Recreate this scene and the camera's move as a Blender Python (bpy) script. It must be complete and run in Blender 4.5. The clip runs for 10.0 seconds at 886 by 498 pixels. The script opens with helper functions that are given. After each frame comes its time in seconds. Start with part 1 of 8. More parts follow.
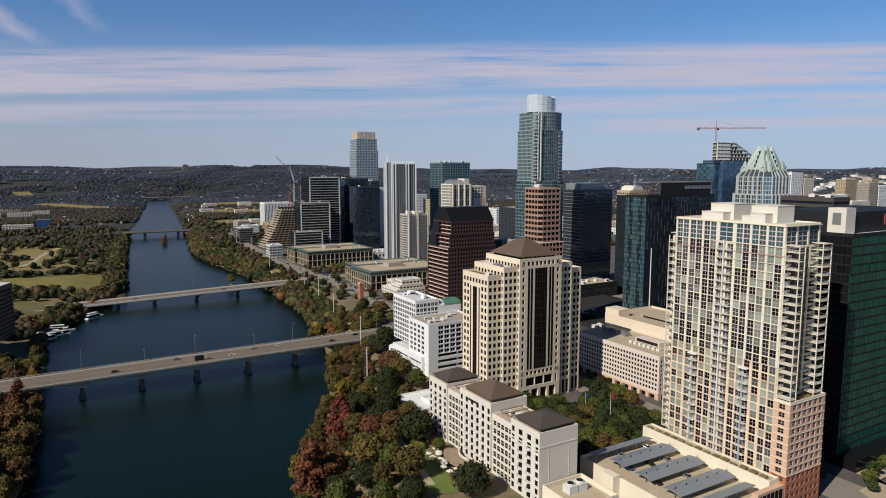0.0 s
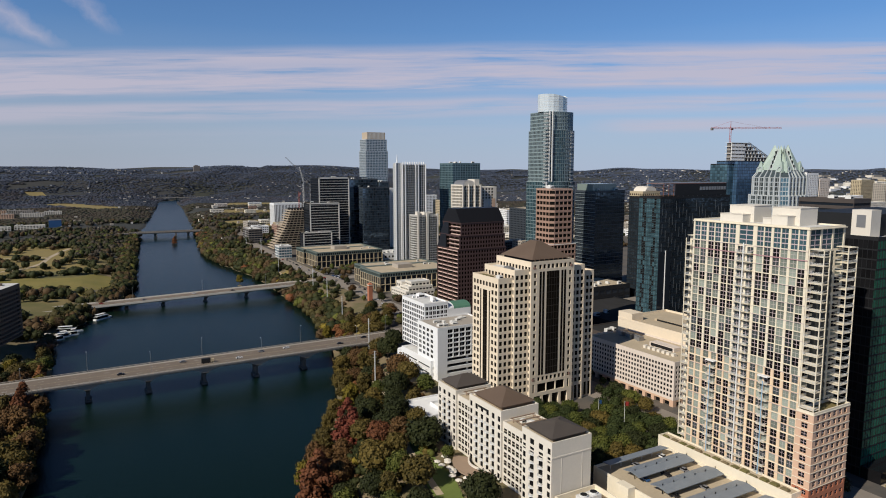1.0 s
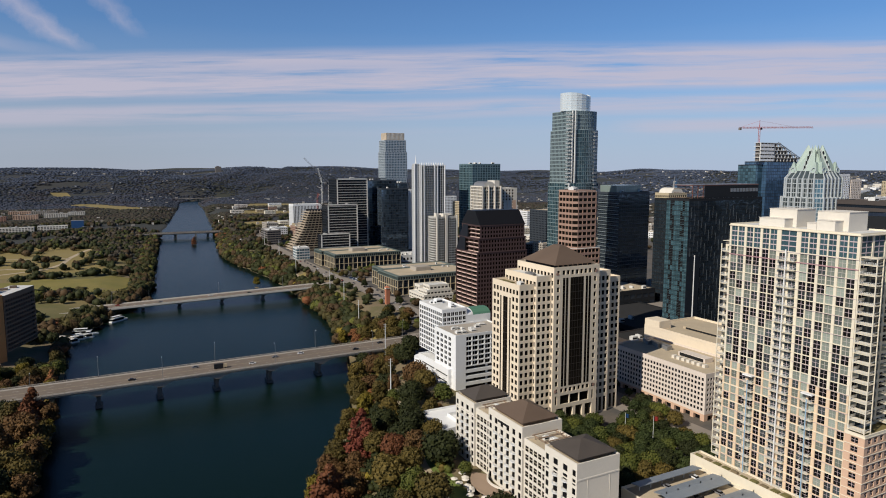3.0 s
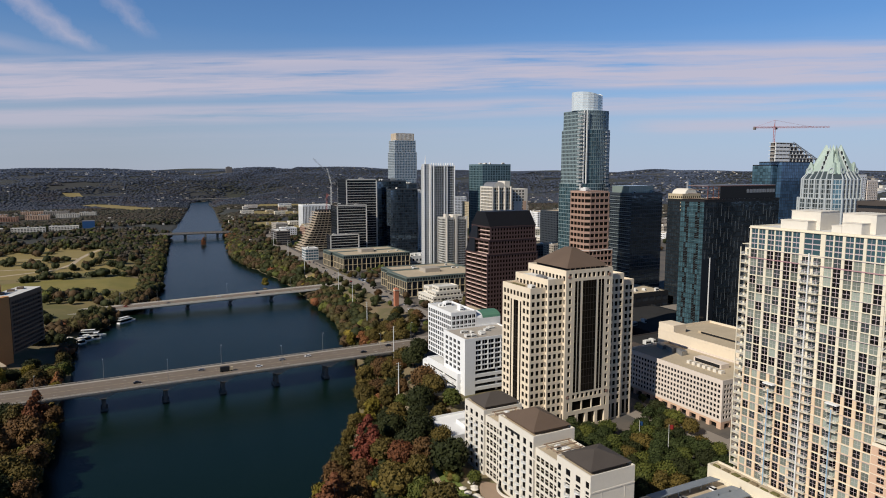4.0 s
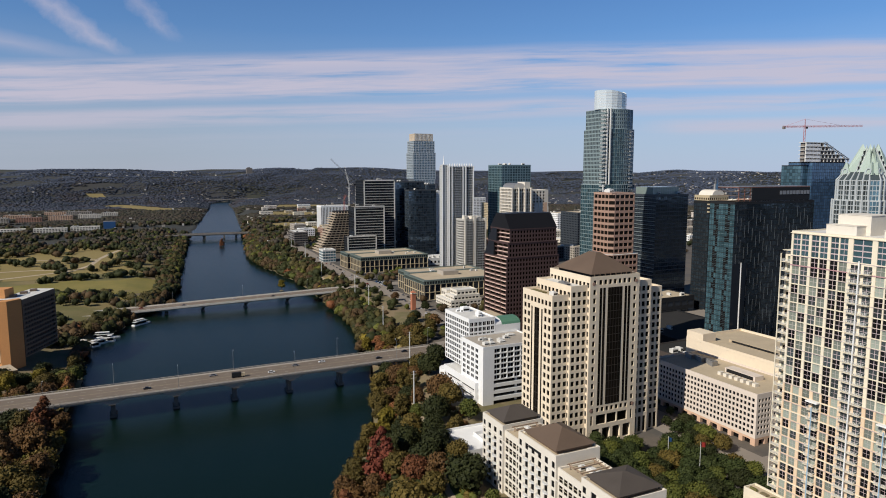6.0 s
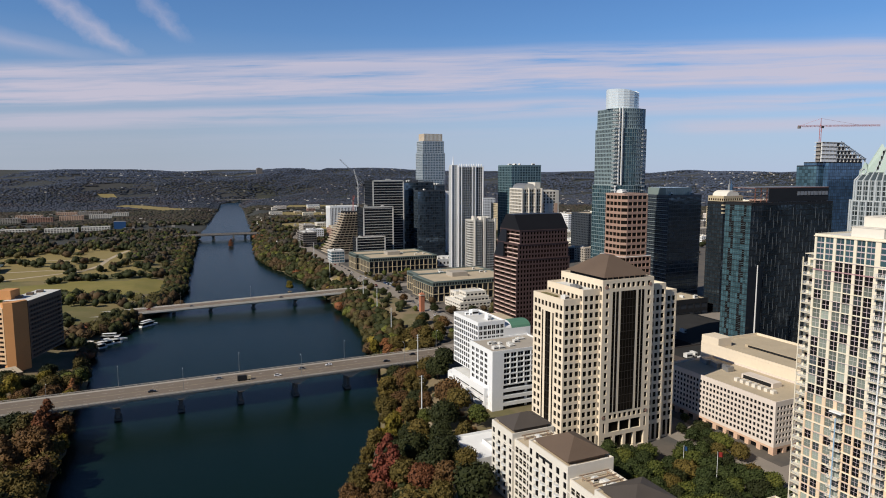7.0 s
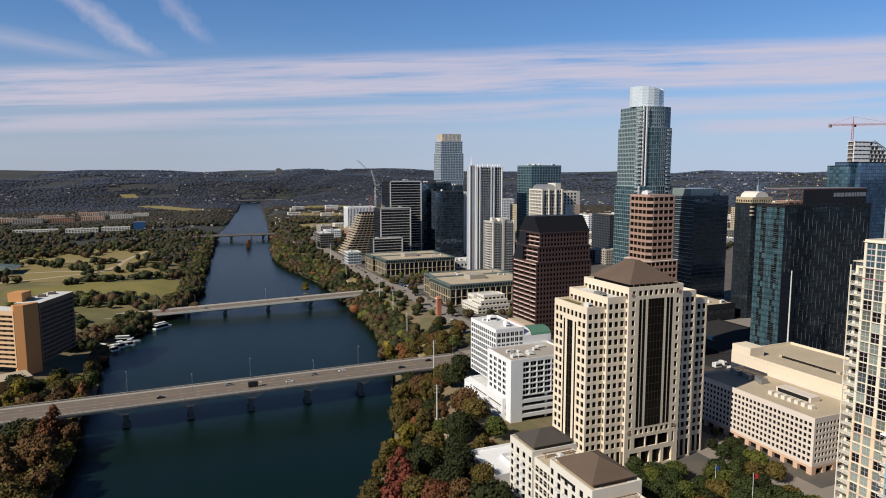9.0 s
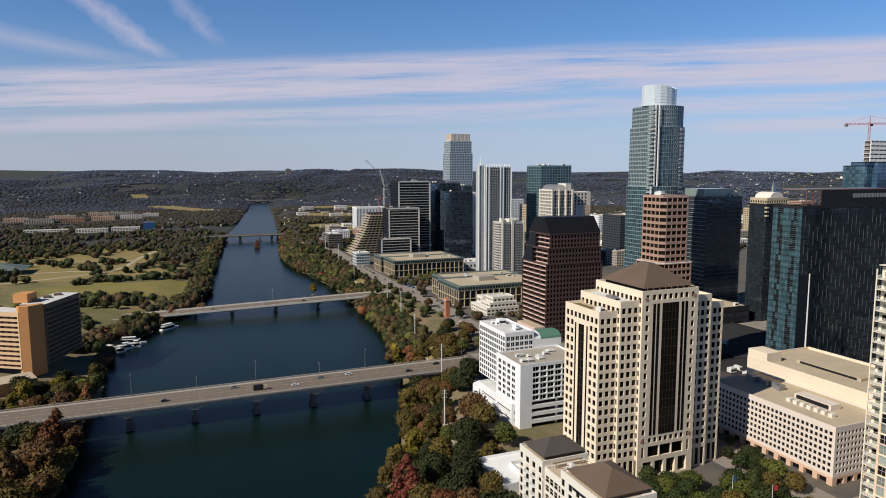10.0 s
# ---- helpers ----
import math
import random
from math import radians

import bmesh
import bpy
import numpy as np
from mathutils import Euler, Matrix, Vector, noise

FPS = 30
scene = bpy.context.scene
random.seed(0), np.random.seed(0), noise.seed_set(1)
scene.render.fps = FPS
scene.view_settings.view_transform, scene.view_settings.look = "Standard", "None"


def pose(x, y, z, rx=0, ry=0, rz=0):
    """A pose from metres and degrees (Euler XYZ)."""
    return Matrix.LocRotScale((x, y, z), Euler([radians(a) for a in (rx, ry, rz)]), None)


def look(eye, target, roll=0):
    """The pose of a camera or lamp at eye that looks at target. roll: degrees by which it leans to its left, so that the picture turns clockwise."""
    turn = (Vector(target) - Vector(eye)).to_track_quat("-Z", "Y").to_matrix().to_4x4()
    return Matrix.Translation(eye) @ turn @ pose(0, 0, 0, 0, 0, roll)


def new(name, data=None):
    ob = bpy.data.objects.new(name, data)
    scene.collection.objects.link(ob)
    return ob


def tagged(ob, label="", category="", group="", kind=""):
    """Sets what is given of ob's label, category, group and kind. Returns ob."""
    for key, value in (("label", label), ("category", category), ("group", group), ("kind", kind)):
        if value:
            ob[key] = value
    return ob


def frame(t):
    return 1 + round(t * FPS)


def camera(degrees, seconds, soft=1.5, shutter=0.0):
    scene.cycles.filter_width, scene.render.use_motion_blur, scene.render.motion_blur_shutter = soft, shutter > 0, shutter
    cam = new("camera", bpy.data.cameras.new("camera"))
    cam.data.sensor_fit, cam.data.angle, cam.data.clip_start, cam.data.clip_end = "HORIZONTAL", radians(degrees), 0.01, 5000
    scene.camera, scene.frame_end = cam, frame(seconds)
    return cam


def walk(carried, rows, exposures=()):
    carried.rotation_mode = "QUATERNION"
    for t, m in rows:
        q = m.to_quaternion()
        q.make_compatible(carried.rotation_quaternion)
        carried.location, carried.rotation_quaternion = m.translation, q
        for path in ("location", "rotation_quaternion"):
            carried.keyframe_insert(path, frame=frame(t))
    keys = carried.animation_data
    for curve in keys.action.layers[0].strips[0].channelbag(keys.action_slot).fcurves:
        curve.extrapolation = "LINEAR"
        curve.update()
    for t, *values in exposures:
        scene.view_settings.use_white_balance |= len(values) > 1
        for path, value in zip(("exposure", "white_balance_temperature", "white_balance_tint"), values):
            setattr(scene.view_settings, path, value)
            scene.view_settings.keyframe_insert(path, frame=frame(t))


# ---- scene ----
import collections
cam = camera(68.42, 10.0, 1.0)
walk(cam, [
    (0, pose(0.00, 0.00, 143.00, 83.034, 0.029, -30.219)),
    (0.5, pose(1.99, 3.14, 143.02, 83.057, 0.031, -29.775)),
    (1, pose(3.97, 6.28, 143.03, 83.080, 0.032, -29.333)),
    (1.5, pose(5.92, 9.43, 143.04, 83.102, 0.034, -28.893)),
    (2, pose(7.86, 12.57, 143.04, 83.123, 0.036, -28.455)),
    (2.5, pose(9.79, 15.73, 143.05, 83.143, 0.038, -28.020)),
    (3.25, pose(12.64, 20.46, 143.06, 83.173, 0.042, -27.370)),
    (4, pose(15.45, 25.21, 143.07, 83.200, 0.046, -26.724)),
    (4.5, pose(17.30, 28.38, 143.07, 83.217, 0.049, -26.296)),
    (5, pose(19.13, 31.55, 143.07, 83.234, 0.052, -25.870)),
    (5.5, pose(20.95, 34.73, 143.07, 83.250, 0.056, -25.446)),
    (6.25, pose(23.64, 39.50, 143.07, 83.272, 0.061, -24.814)),
    (7, pose(26.30, 44.28, 143.07, 83.293, 0.068, -24.187)),
    (7.5, pose(28.04, 47.47, 143.06, 83.306, 0.072, -23.771)),
    (8, pose(29.77, 50.66, 143.06, 83.318, 0.077, -23.357)),
    (8.5, pose(31.48, 53.86, 143.05, 83.329, 0.081, -22.945)),
    (9, pose(33.18, 57.06, 143.05, 83.340, 0.086, -22.535)),
    (9.5, pose(34.85, 60.27, 143.04, 83.349, 0.092, -22.126)),
    (10, pose(36.51, 63.48, 143.03, 83.358, 0.097, -21.720)),
], [(0, -0.27), (5, -0.20), (10, -0.09)])

# ---------------------------------------------------------------- world, sun
SUN_TO = Vector((-0.965, -0.26, 0.0)).normalized()
SUN_EL = radians(38)
world = bpy.data.worlds.new("sky")
scene.world = world
world.use_nodes = True
wn = world.node_tree
wn.nodes.clear()


def wnode(kind, **kw):
    n = wn.nodes.new(kind)
    for k, v in kw.items():
        n.inputs[k].default_value = v
    return n


w_out = wnode("ShaderNodeOutputWorld")
w_bg = wnode("ShaderNodeBackground")
sky = wnode("ShaderNodeTexSky")
sky.sky_type = "NISHITA"
sky.sun_disc = False
sky.sun_elevation = SUN_EL
sky.sun_rotation = math.atan2(SUN_TO.x, SUN_TO.y)
sky.altitude = 150
sky.air_density = 1.0
sky.dust_density = 0.1
sky.ozone_density = 4.0
SKY_STRENGTH = 0.083
# thin streaky cloud in long level bands
w_tc = wnode("ShaderNodeTexCoord")
w_sep = wnode("ShaderNodeSeparateXYZ")
wn.links.new(w_tc.outputs["Generated"], w_sep.inputs[0])


def wmath(op, a, b=None, clamp=False):
    n = wn.nodes.new("ShaderNodeMath")
    n.operation = op
    n.use_clamp = clamp
    for i, v in enumerate((a, b)):
        if v is None:
            continue
        if isinstance(v, (int, float)):
            n.inputs[i].default_value = v
        else:
            wn.links.new(v, n.inputs[i])
    return n.outputs[0]


def wramp(src, stops):
    n = wn.nodes.new("ShaderNodeValToRGB")
    while len(n.color_ramp.elements) < len(stops):
        n.color_ramp.elements.new(0.5)
    for e, (p, v) in zip(n.color_ramp.elements, stops):
        e.position = p
        e.color = (v, v, v, 1) if isinstance(v, (int, float)) else (*v, 1)
    wn.links.new(src, n.inputs[0])
    return n.outputs[0]


def wnoise(vec, scale, detail=4.0, rough=0.55, dist=0.0):
    n = wnode("ShaderNodeTexNoise", Scale=scale, Detail=detail, Roughness=rough, Distortion=dist)
    wn.links.new(vec, n.inputs["Vector"])
    return n.outputs["Fac"]


def wcombine(x, y, z):
    n = wn.nodes.new("ShaderNodeCombineXYZ")
    for i, v in enumerate((x, y, z)):
        if isinstance(v, (int, float)):
            n.inputs[i].default_value = v
        else:
            wn.links.new(v, n.inputs[i])
    return n.outputs[0]


w_z = w_sep.outputs["Z"]
# level bands of lilac cloud, gently wavering, with fine streaks
w_flat = wcombine(w_sep.outputs["X"], w_sep.outputs["Y"], 0.0)
w_wave = wmath("MULTIPLY", wmath("SUBTRACT", wnoise(w_flat, 2.2, 3.0, 0.5), 0.5), 0.018)
w_fwd = wmath("MAXIMUM", wmath("ADD", wmath("MULTIPLY", w_sep.outputs["X"], 0.44), wmath("MULTIPLY", w_sep.outputs["Y"], 0.90)), 0.15)
w_side = wmath("DIVIDE", wmath("SUBTRACT", wmath("MULTIPLY", w_sep.outputs["X"], 0.90), wmath("MULTIPLY", w_sep.outputs["Y"], 0.44)), w_fwd)
w_lift = wmath("ADD", wmath("ADD", wmath("DIVIDE", w_z, w_fwd), w_wave), wmath("MULTIPLY", w_side, -0.022))
w_win = wramp(w_lift, [(0.035, 0.0), (0.058, 0.16), (0.074, 0.06), (0.085, 0.70), (0.100, 0.80), (0.108, 0.08), (0.115, 0.20), (0.121, 1.0), (0.148, 1.0), (0.155, 0.80), (0.168, 1.0), (0.186, 0.0)])
w_low = wmath("MULTIPLY", wramp(w_lift, [(0.045, 0.0), (0.056, 0.75), (0.064, 0.75), (0.074, 0.0)]), wramp(w_side, [(0.26, 0.0), (0.34, 1.0)]))
w_win = wmath("MAXIMUM", w_win, w_low)
w_fine = wnoise(wcombine(wmath("MULTIPLY", w_side, 1.1), wmath("MULTIPLY", w_lift, 24.0), 0.37), 2.6, 9.0, 0.64)
w_cl = wmath("MULTIPLY", wramp(w_fine, [(0.33, 0.0), (0.44, 0.62), (0.56, 1.0)]), w_win, True)
# high wisps drawn out down to the right
w_az = wmath("ARCTAN2", w_sep.outputs["X"], w_sep.outputs["Y"])
w_warp = wmath("MULTIPLY", wmath("SUBTRACT", wnoise(wcombine(w_az, wmath("MULTIPLY", w_z, 1.0), 0.0), 22.0, 6.0, 0.65), 0.5), 0.06)


def wisp(az, el, lean, wide, low, high):
    """One feathered streak through az, el (radians) that leans lean across for each step up."""
    off = wmath("ADD", wmath("ADD", wmath("SUBTRACT", w_az, az), wmath("MULTIPLY", wmath("SUBTRACT", w_z, el), lean)), w_warp)
    core = wmath("SUBTRACT", 1.0, wmath("DIVIDE", wmath("ABSOLUTE", off), wide), True)
    return wmath("MULTIPLY", core, wramp(w_z, [(low, 0.0), (low + 0.02, 1.0), (high, 0.8), (high + 0.12, 0.0)]), True)


w_c1 = wisp(-0.030, 0.167, 1.45, 0.030, 0.150, 0.24)
w_c2 = wmath("MULTIPLY", wisp(0.045, 0.190, 0.95, 0.022, 0.175, 0.24), 0.6)
w_c3 = wmath("MULTIPLY", wisp(-0.170, 0.165, 6.0, 0.10, 0.140, 0.20), 0.7)
w_cl2 = wmath("MULTIPLY", wmath("MAXIMUM", wmath("MAXIMUM", w_c1, w_c2), w_c3), 0.62)
w_all = wmath("MAXIMUM", w_cl, w_cl2)
w_mix = wn.nodes.new("ShaderNodeMixRGB")
wn.links.new(wmath("MULTIPLY", w_all, 0.86), w_mix.inputs[0])
# clear blue overhead, pale blue-grey air towards the horizon
w_tint = wn.nodes.new("ShaderNodeMixRGB")
w_tint.blend_type = "MULTIPLY"
w_tint.inputs[0].default_value = 1.0
wn.links.new(sky.outputs[0], w_tint.inputs[1])
wn.links.new(wramp(w_z, [(0.0, (0.58, 0.95, 1.34)), (0.26, (0.53, 0.95, 1.34)), (0.48, (0.36, 0.56, 0.78)), (0.85, (0.17, 0.27, 0.40))]), w_tint.inputs[2])
w_air = wn.nodes.new("ShaderNodeMixRGB")
w_air10 = wn.nodes.new("ShaderNodeMixRGB")
w_air10.blend_type = "MULTIPLY"
w_air10.inputs[0].default_value = 1.0
w_air10.inputs[2].default_value = (10, 10, 10, 1)
wn.links.new(wramp(w_z, [(0.0, 0.95), (0.05, 0.78), (0.11, 0.42), (0.2, 0.12), (0.38, 0.0)]), w_air.inputs[0])
wn.links.new(w_tint.outputs[0], w_air.inputs[1])
wn.links.new(wramp(w_sep.outputs["X"], [(0.0, (0.52, 0.575, 0.70)), (0.45, (0.585, 0.67, 0.85)), (0.85, (0.60, 0.715, 0.94))]), w_air10.inputs[1])
wn.links.new(w_air10.outputs[0], w_air.inputs[2])
wn.links.new(w_air.outputs[0], w_mix.inputs[1])
w_mix.inputs[2].default_value = (7.7, 7.2, 8.6, 1)
wn.links.new(w_mix.outputs[0], w_bg.inputs[0])
w_bg.inputs[1].default_value = SKY_STRENGTH
wn.links.new(w_bg.outputs[0], w_out.inputs[0])

sun = new("sun", bpy.data.lights.new("sun", "SUN"))
sun.data.energy = 5.4
sun.data.angle = radians(0.53)
sun.data.color = (1.0, 0.93, 0.82)
sun_dir = Vector((SUN_TO.x * math.cos(SUN_EL), SUN_TO.y * math.cos(SUN_EL), math.sin(SUN_EL)))
sun.matrix_world = look(sun_dir * 300 + Vector((200, 300, 0)), (200, 300, 0))


# ---------------------------------------------------------------- materials
def mat(name, color, rough=0.7, metal=0.0, vary=0.12, scale=0.15, grain=0.06, bump=0.0, bscale=4.0, spec=0.5, per_piece=0.0, island=0.0, color2=None):
    """Principled material with stains at one scale and grain at another; per_piece and island vary the tone."""
    m = bpy.data.materials.new(name)
    m.use_nodes = True
    nt = m.node_tree
    b = nt.nodes["Principled BSDF"]
    b.inputs["Roughness"].default_value = rough
    b.inputs["Metallic"].default_value = metal
    b.inputs["Specular IOR Level"].default_value = spec
    tc = nt.nodes.new("ShaderNodeTexCoord")

    def nz(sc, det):
        n = nt.nodes.new("ShaderNodeTexNoise")
        n.inputs["Scale"].default_value = sc
        n.inputs["Detail"].default_value = det
        n.inputs["Roughness"].default_value = 0.6
        nt.links.new(tc.outputs["Object"], n.inputs["Vector"])
        return n.outputs["Fac"]

    def mth(op, a, c):
        n = nt.nodes.new("ShaderNodeMath")
        n.operation = op
        for i, v in enumerate((a, c)):
            if isinstance(v, (int, float)):
                n.inputs[i].default_value = v
            else:
                nt.links.new(v, n.inputs[i])
        return n.outputs[0]

    big, small = nz(scale, 4), nz(scale * 14, 3)
    val = mth("ADD", mth("MULTIPLY", mth("SUBTRACT", big, 0.5), vary * 2), mth("MULTIPLY", mth("SUBTRACT", small, 0.5), grain * 2))
    if per_piece:
        oi = nt.nodes.new("ShaderNodeObjectInfo")
        val = mth("ADD", val, mth("MULTIPLY", mth("SUBTRACT", oi.outputs["Random"], 0.5), per_piece * 2))
    geo = None
    if island:
        geo = nt.nodes.new("ShaderNodeNewGeometry")
        val = mth("ADD", val, mth("MULTIPLY", mth("SUBTRACT", geo.outputs["Random Per Island"], 0.5), island * 2))
    src = None
    if color2:
        mx = nt.nodes.new("ShaderNodeMixRGB")
        mx.inputs[1].default_value = (*color, 1)
        mx.inputs[2].default_value = (*color2, 1)
        if geo:
            nt.links.new(geo.outputs["Random Per Island"], mx.inputs[0])
        elif per_piece:
            nt.links.new(oi.outputs["Random"], mx.inputs[0])
        else:
            rp = nt.nodes.new("ShaderNodeValToRGB")
            rp.color_ramp.elements[0].position, rp.color_ramp.elements[1].position = 0.4, 0.6
            nt.links.new(big, rp.inputs[0])
            nt.links.new(rp.outputs[0], mx.inputs[0])
        src = mx.outputs[0]
    sc = nt.nodes.new("ShaderNodeVectorMath")
    sc.operation = "SCALE"
    if src:
        nt.links.new(src, sc.inputs[0])
    else:
        sc.inputs[0].default_value = color
    nt.links.new(mth("MAXIMUM", mth("ADD", val, 1.0), 0.15), sc.inputs["Scale"])
    nt.links.new(sc.outputs[0], b.inputs["Base Color"])
    nt.links.new(mth("ADD", rough, mth("MULTIPLY", mth("SUBTRACT", big, 0.5), 0.25 * rough)), b.inputs["Roughness"])
    if bump:
        bp = nt.nodes.new("ShaderNodeBump")
        bp.inputs["Strength"].default_value = bump
        bp.inputs["Distance"].default_value = 0.3
        nt.links.new(nz(bscale, 5), bp.inputs["Height"])
        nt.links.new(bp.outputs[0], b.inputs["Normal"])
    return m


def glass(name, color, rough=0.06, metal=0.0, per_piece=0.35, wobble=0.02, spec=0.5):
    """Reflective facade glass: a dark pane whose face is slightly wavy."""
    m = mat(name, color, rough, metal, 0.2, 0.08, 0.05, 0.0, 1.0, spec, per_piece, per_piece)
    nt = m.node_tree
    b = nt.nodes["Principled BSDF"]
    for l in list(b.inputs["Roughness"].links):
        nt.links.remove(l)
    b.inputs["Roughness"].default_value = rough
    if wobble:
        tc = nt.nodes.new("ShaderNodeTexCoord")
        n = nt.nodes.new("ShaderNodeTexNoise")
        n.inputs["Scale"].default_value = 0.35
        n.inputs["Detail"].default_value = 2
        nt.links.new(tc.outputs["Object"], n.inputs["Vector"])
        bp = nt.nodes.new("ShaderNodeBump")
        bp.inputs["Strength"].default_value = wobble
        bp.inputs["Distance"].default_value = 1.0
        nt.links.new(n.outputs["Fac"], bp.inputs["Height"])
        nt.links.new(bp.outputs[0], b.inputs["Normal"])
    return m


M = {}
M["cream"] = mat("cream_granite", (0.73, 0.62, 0.47), 0.75, vary=0.10, scale=0.05, grain=0.06)
M["cream_light"] = mat("cream_light", (0.74, 0.665, 0.52), 0.7, vary=0.08, scale=0.06)
M["stucco"] = mat("white_stucco", (0.67, 0.62, 0.535), 0.85, vary=0.07, scale=0.08)
M["white"] = mat("white_paint", (0.78, 0.78, 0.77), 0.7, vary=0.06, scale=0.07)
M["white_dirty"] = mat("white_roof_membrane", (0.60, 0.59, 0.56), 0.9, vary=0.25, scale=0.12, grain=0.15)
M["concrete"] = mat("pale_concrete", (0.36, 0.32, 0.27), 0.9, vary=0.16, scale=0.08, grain=0.10)
M["concrete_dark"] = mat("grey_concrete", (0.17, 0.15, 0.135), 0.9, vary=0.2, scale=0.08, grain=0.1)
M["deck_tan"] = mat("tan_roof_deck", (0.45, 0.37, 0.26), 0.95, vary=0.2, scale=0.10, grain=0.12)
M["asphalt"] = mat("asphalt", (0.085, 0.08, 0.075), 0.9, vary=0.25, scale=0.06, grain=0.15)
M["bridge_deck"] = mat("worn_bridge_deck", (0.165, 0.130, 0.098), 0.9, vary=0.2, scale=0.05, grain=0.12)
M["roof_brown"] = mat("bronze_metal_roof", (0.150, 0.104, 0.072), 0.55, 0.2, vary=0.2, scale=0.1)
M["bronze_bar"] = mat("bronze_mullion", (0.040, 0.032, 0.026), 0.4, 0.3)
# roof colour taken down to near-black for the shadow of tall neighbours
M["roof_shaded"] = mat("shaded_flat_roof", (0.030, 0.029, 0.028), 0.95, vary=0.3, scale=0.1, grain=0.15, spec=0.2)
M["roof_slate"] = mat("dark_bronze_roof", (0.085, 0.070, 0.058), 0.6, 0.15, vary=0.2, scale=0.15)
M["maroon"] = mat("maroon_granite", (0.072, 0.040, 0.036), 0.6, vary=0.12, scale=0.06)
M["brown_stone"] = mat("brown_pink_granite", (0.34, 0.215, 0.16), 0.6, vary=0.12, scale=0.06)
M["brick"] = mat("peach_brick", (0.60, 0.40, 0.28), 0.9, vary=0.12, scale=0.1, grain=0.1)
M["orange"] = mat("orange_brick", (0.55, 0.26, 0.095), 0.9, vary=0.12, scale=0.07, grain=0.1)
# the orange brick again, darkened to carry the shade on one hotel wing
M["orange_dark"] = mat("shaded_orange_brick", (0.13, 0.08, 0.055), 0.9, vary=0.12, scale=0.07, grain=0.1)
M["pinkish"] = mat("pink_precast", (0.66, 0.575, 0.50), 0.85, vary=0.10, scale=0.07)
M["steel"] = mat("grey_steel", (0.30, 0.30, 0.30), 0.5, 0.6)
M["steel_white"] = mat("white_steel", (0.62, 0.62, 0.60), 0.5, 0.0)
M["solar"] = mat("metal_canopy", (0.26, 0.29, 0.32), 0.45, 0.3, vary=0.15, scale=0.3)
M["dark"] = mat("dark_void", (0.018, 0.018, 0.019), 0.9, spec=0.1)
M["black_panel"] = mat("black_panel", (0.018, 0.019, 0.021), 0.6, spec=0.15)
M["mint"] = mat("mint_metal", (0.36, 0.44, 0.385), 0.55, 0.1, vary=0.1, scale=0.1)
M["green_roof"] = mat("green_metal_roof", (0.11, 0.25, 0.165), 0.5, 0.2)
M["rust_steel"] = mat("rust_steel", (0.20, 0.075, 0.05), 0.7)
M["red"] = mat("red_paint", (0.45, 0.05, 0.04), 0.5)
M["grey_green"] = mat("grey_green_steel", (0.115, 0.145, 0.13), 0.6)
M["limestone"] = mat("yellow_limestone", (0.44, 0.36, 0.235), 0.85, vary=0.12, scale=0.1)
M["clay"] = mat("clay_red_brick", (0.40, 0.15, 0.08), 0.9)
M["bark"] = mat("bark", (0.10, 0.08, 0.065), 0.95, vary=0.2, scale=0.6)
M["glass_dark"] = glass("dark_window_glass", (0.009, 0.009, 0.010), 0.12, spec=0.12)
M["glass_brown"] = glass("bronze_window_glass", (0.011, 0.009, 0.007), 0.12, spec=0.12)
M["glass_blue"] = glass("blue_curtain_glass", (0.050, 0.100, 0.170), 0.05, 0.35)
M["glass_teal"] = glass("teal_curtain_glass", (0.048, 0.095, 0.115), 0.08, 0.25, spec=0.4)
M["glass_pale"] = glass("pale_green_glass", (0.22, 0.27, 0.25), 0.10, 0.2, spec=0.4)
M["glass_black"] = glass("black_curtain_glass", (0.022, 0.030, 0.042), 0.05, 0.35, spec=0.35)
M["glass_green"] = glass("green_curtain_glass", (0.010, 0.080, 0.050), 0.08, 0.1, spec=0.3)
M["glass_navy"] = glass("navy_curtain_glass", (0.055, 0.080, 0.105), 0.03, 0.7, 0.3, 0.08)
M["glass_slate"] = glass("slate_window_glass", (0.055, 0.070, 0.075), 0.08, 0.3, 0.5)
M["pale_blue_panel"] = mat("pale_blue_panel", (0.42, 0.46, 0.49), 0.5, 0.1)
M["glass_ink"] = glass("ink_blue_glass", (0.105, 0.150, 0.200), 0.05, 0.7, 0.4, 0.08)
M["slate_panel"] = mat("slate_panel", (0.050, 0.058, 0.068), 0.45, 0.2)
M["slate_line"] = mat("grey_floor_edge", (0.24, 0.27, 0.27), 0.4, 0.2)
M["apartment_grey"] = mat("weathered_grey_concrete", (0.40, 0.385, 0.35), 0.9, vary=0.15, scale=0.15, grain=0.1)
M["balcony_grey"] = mat("pale_grey_balcony", (0.42, 0.43, 0.43), 0.7)
M["terrace_roof"] = mat("brown_terrace_roof", (0.30, 0.215, 0.15), 0.85, vary=0.15, scale=0.2)
M["tan_band"] = mat("tan_balcony_band", (0.60, 0.41, 0.24), 0.85)
M["black_roof"] = mat("black_metal_roof", (0.013, 0.013, 0.015), 0.4, 0.1, spec=0.2)
M["brown_dark"] = mat("dark_brown_cladding", (0.060, 0.048, 0.042), 0.7)
# balcony band of that wing, its shade put into the colour
M["shaded_band"] = mat("shaded_balcony_band", (0.19, 0.130, 0.090), 0.85)
M["teal_cloth"] = mat("teal_awning", (0.05, 0.33, 0.30), 0.8)


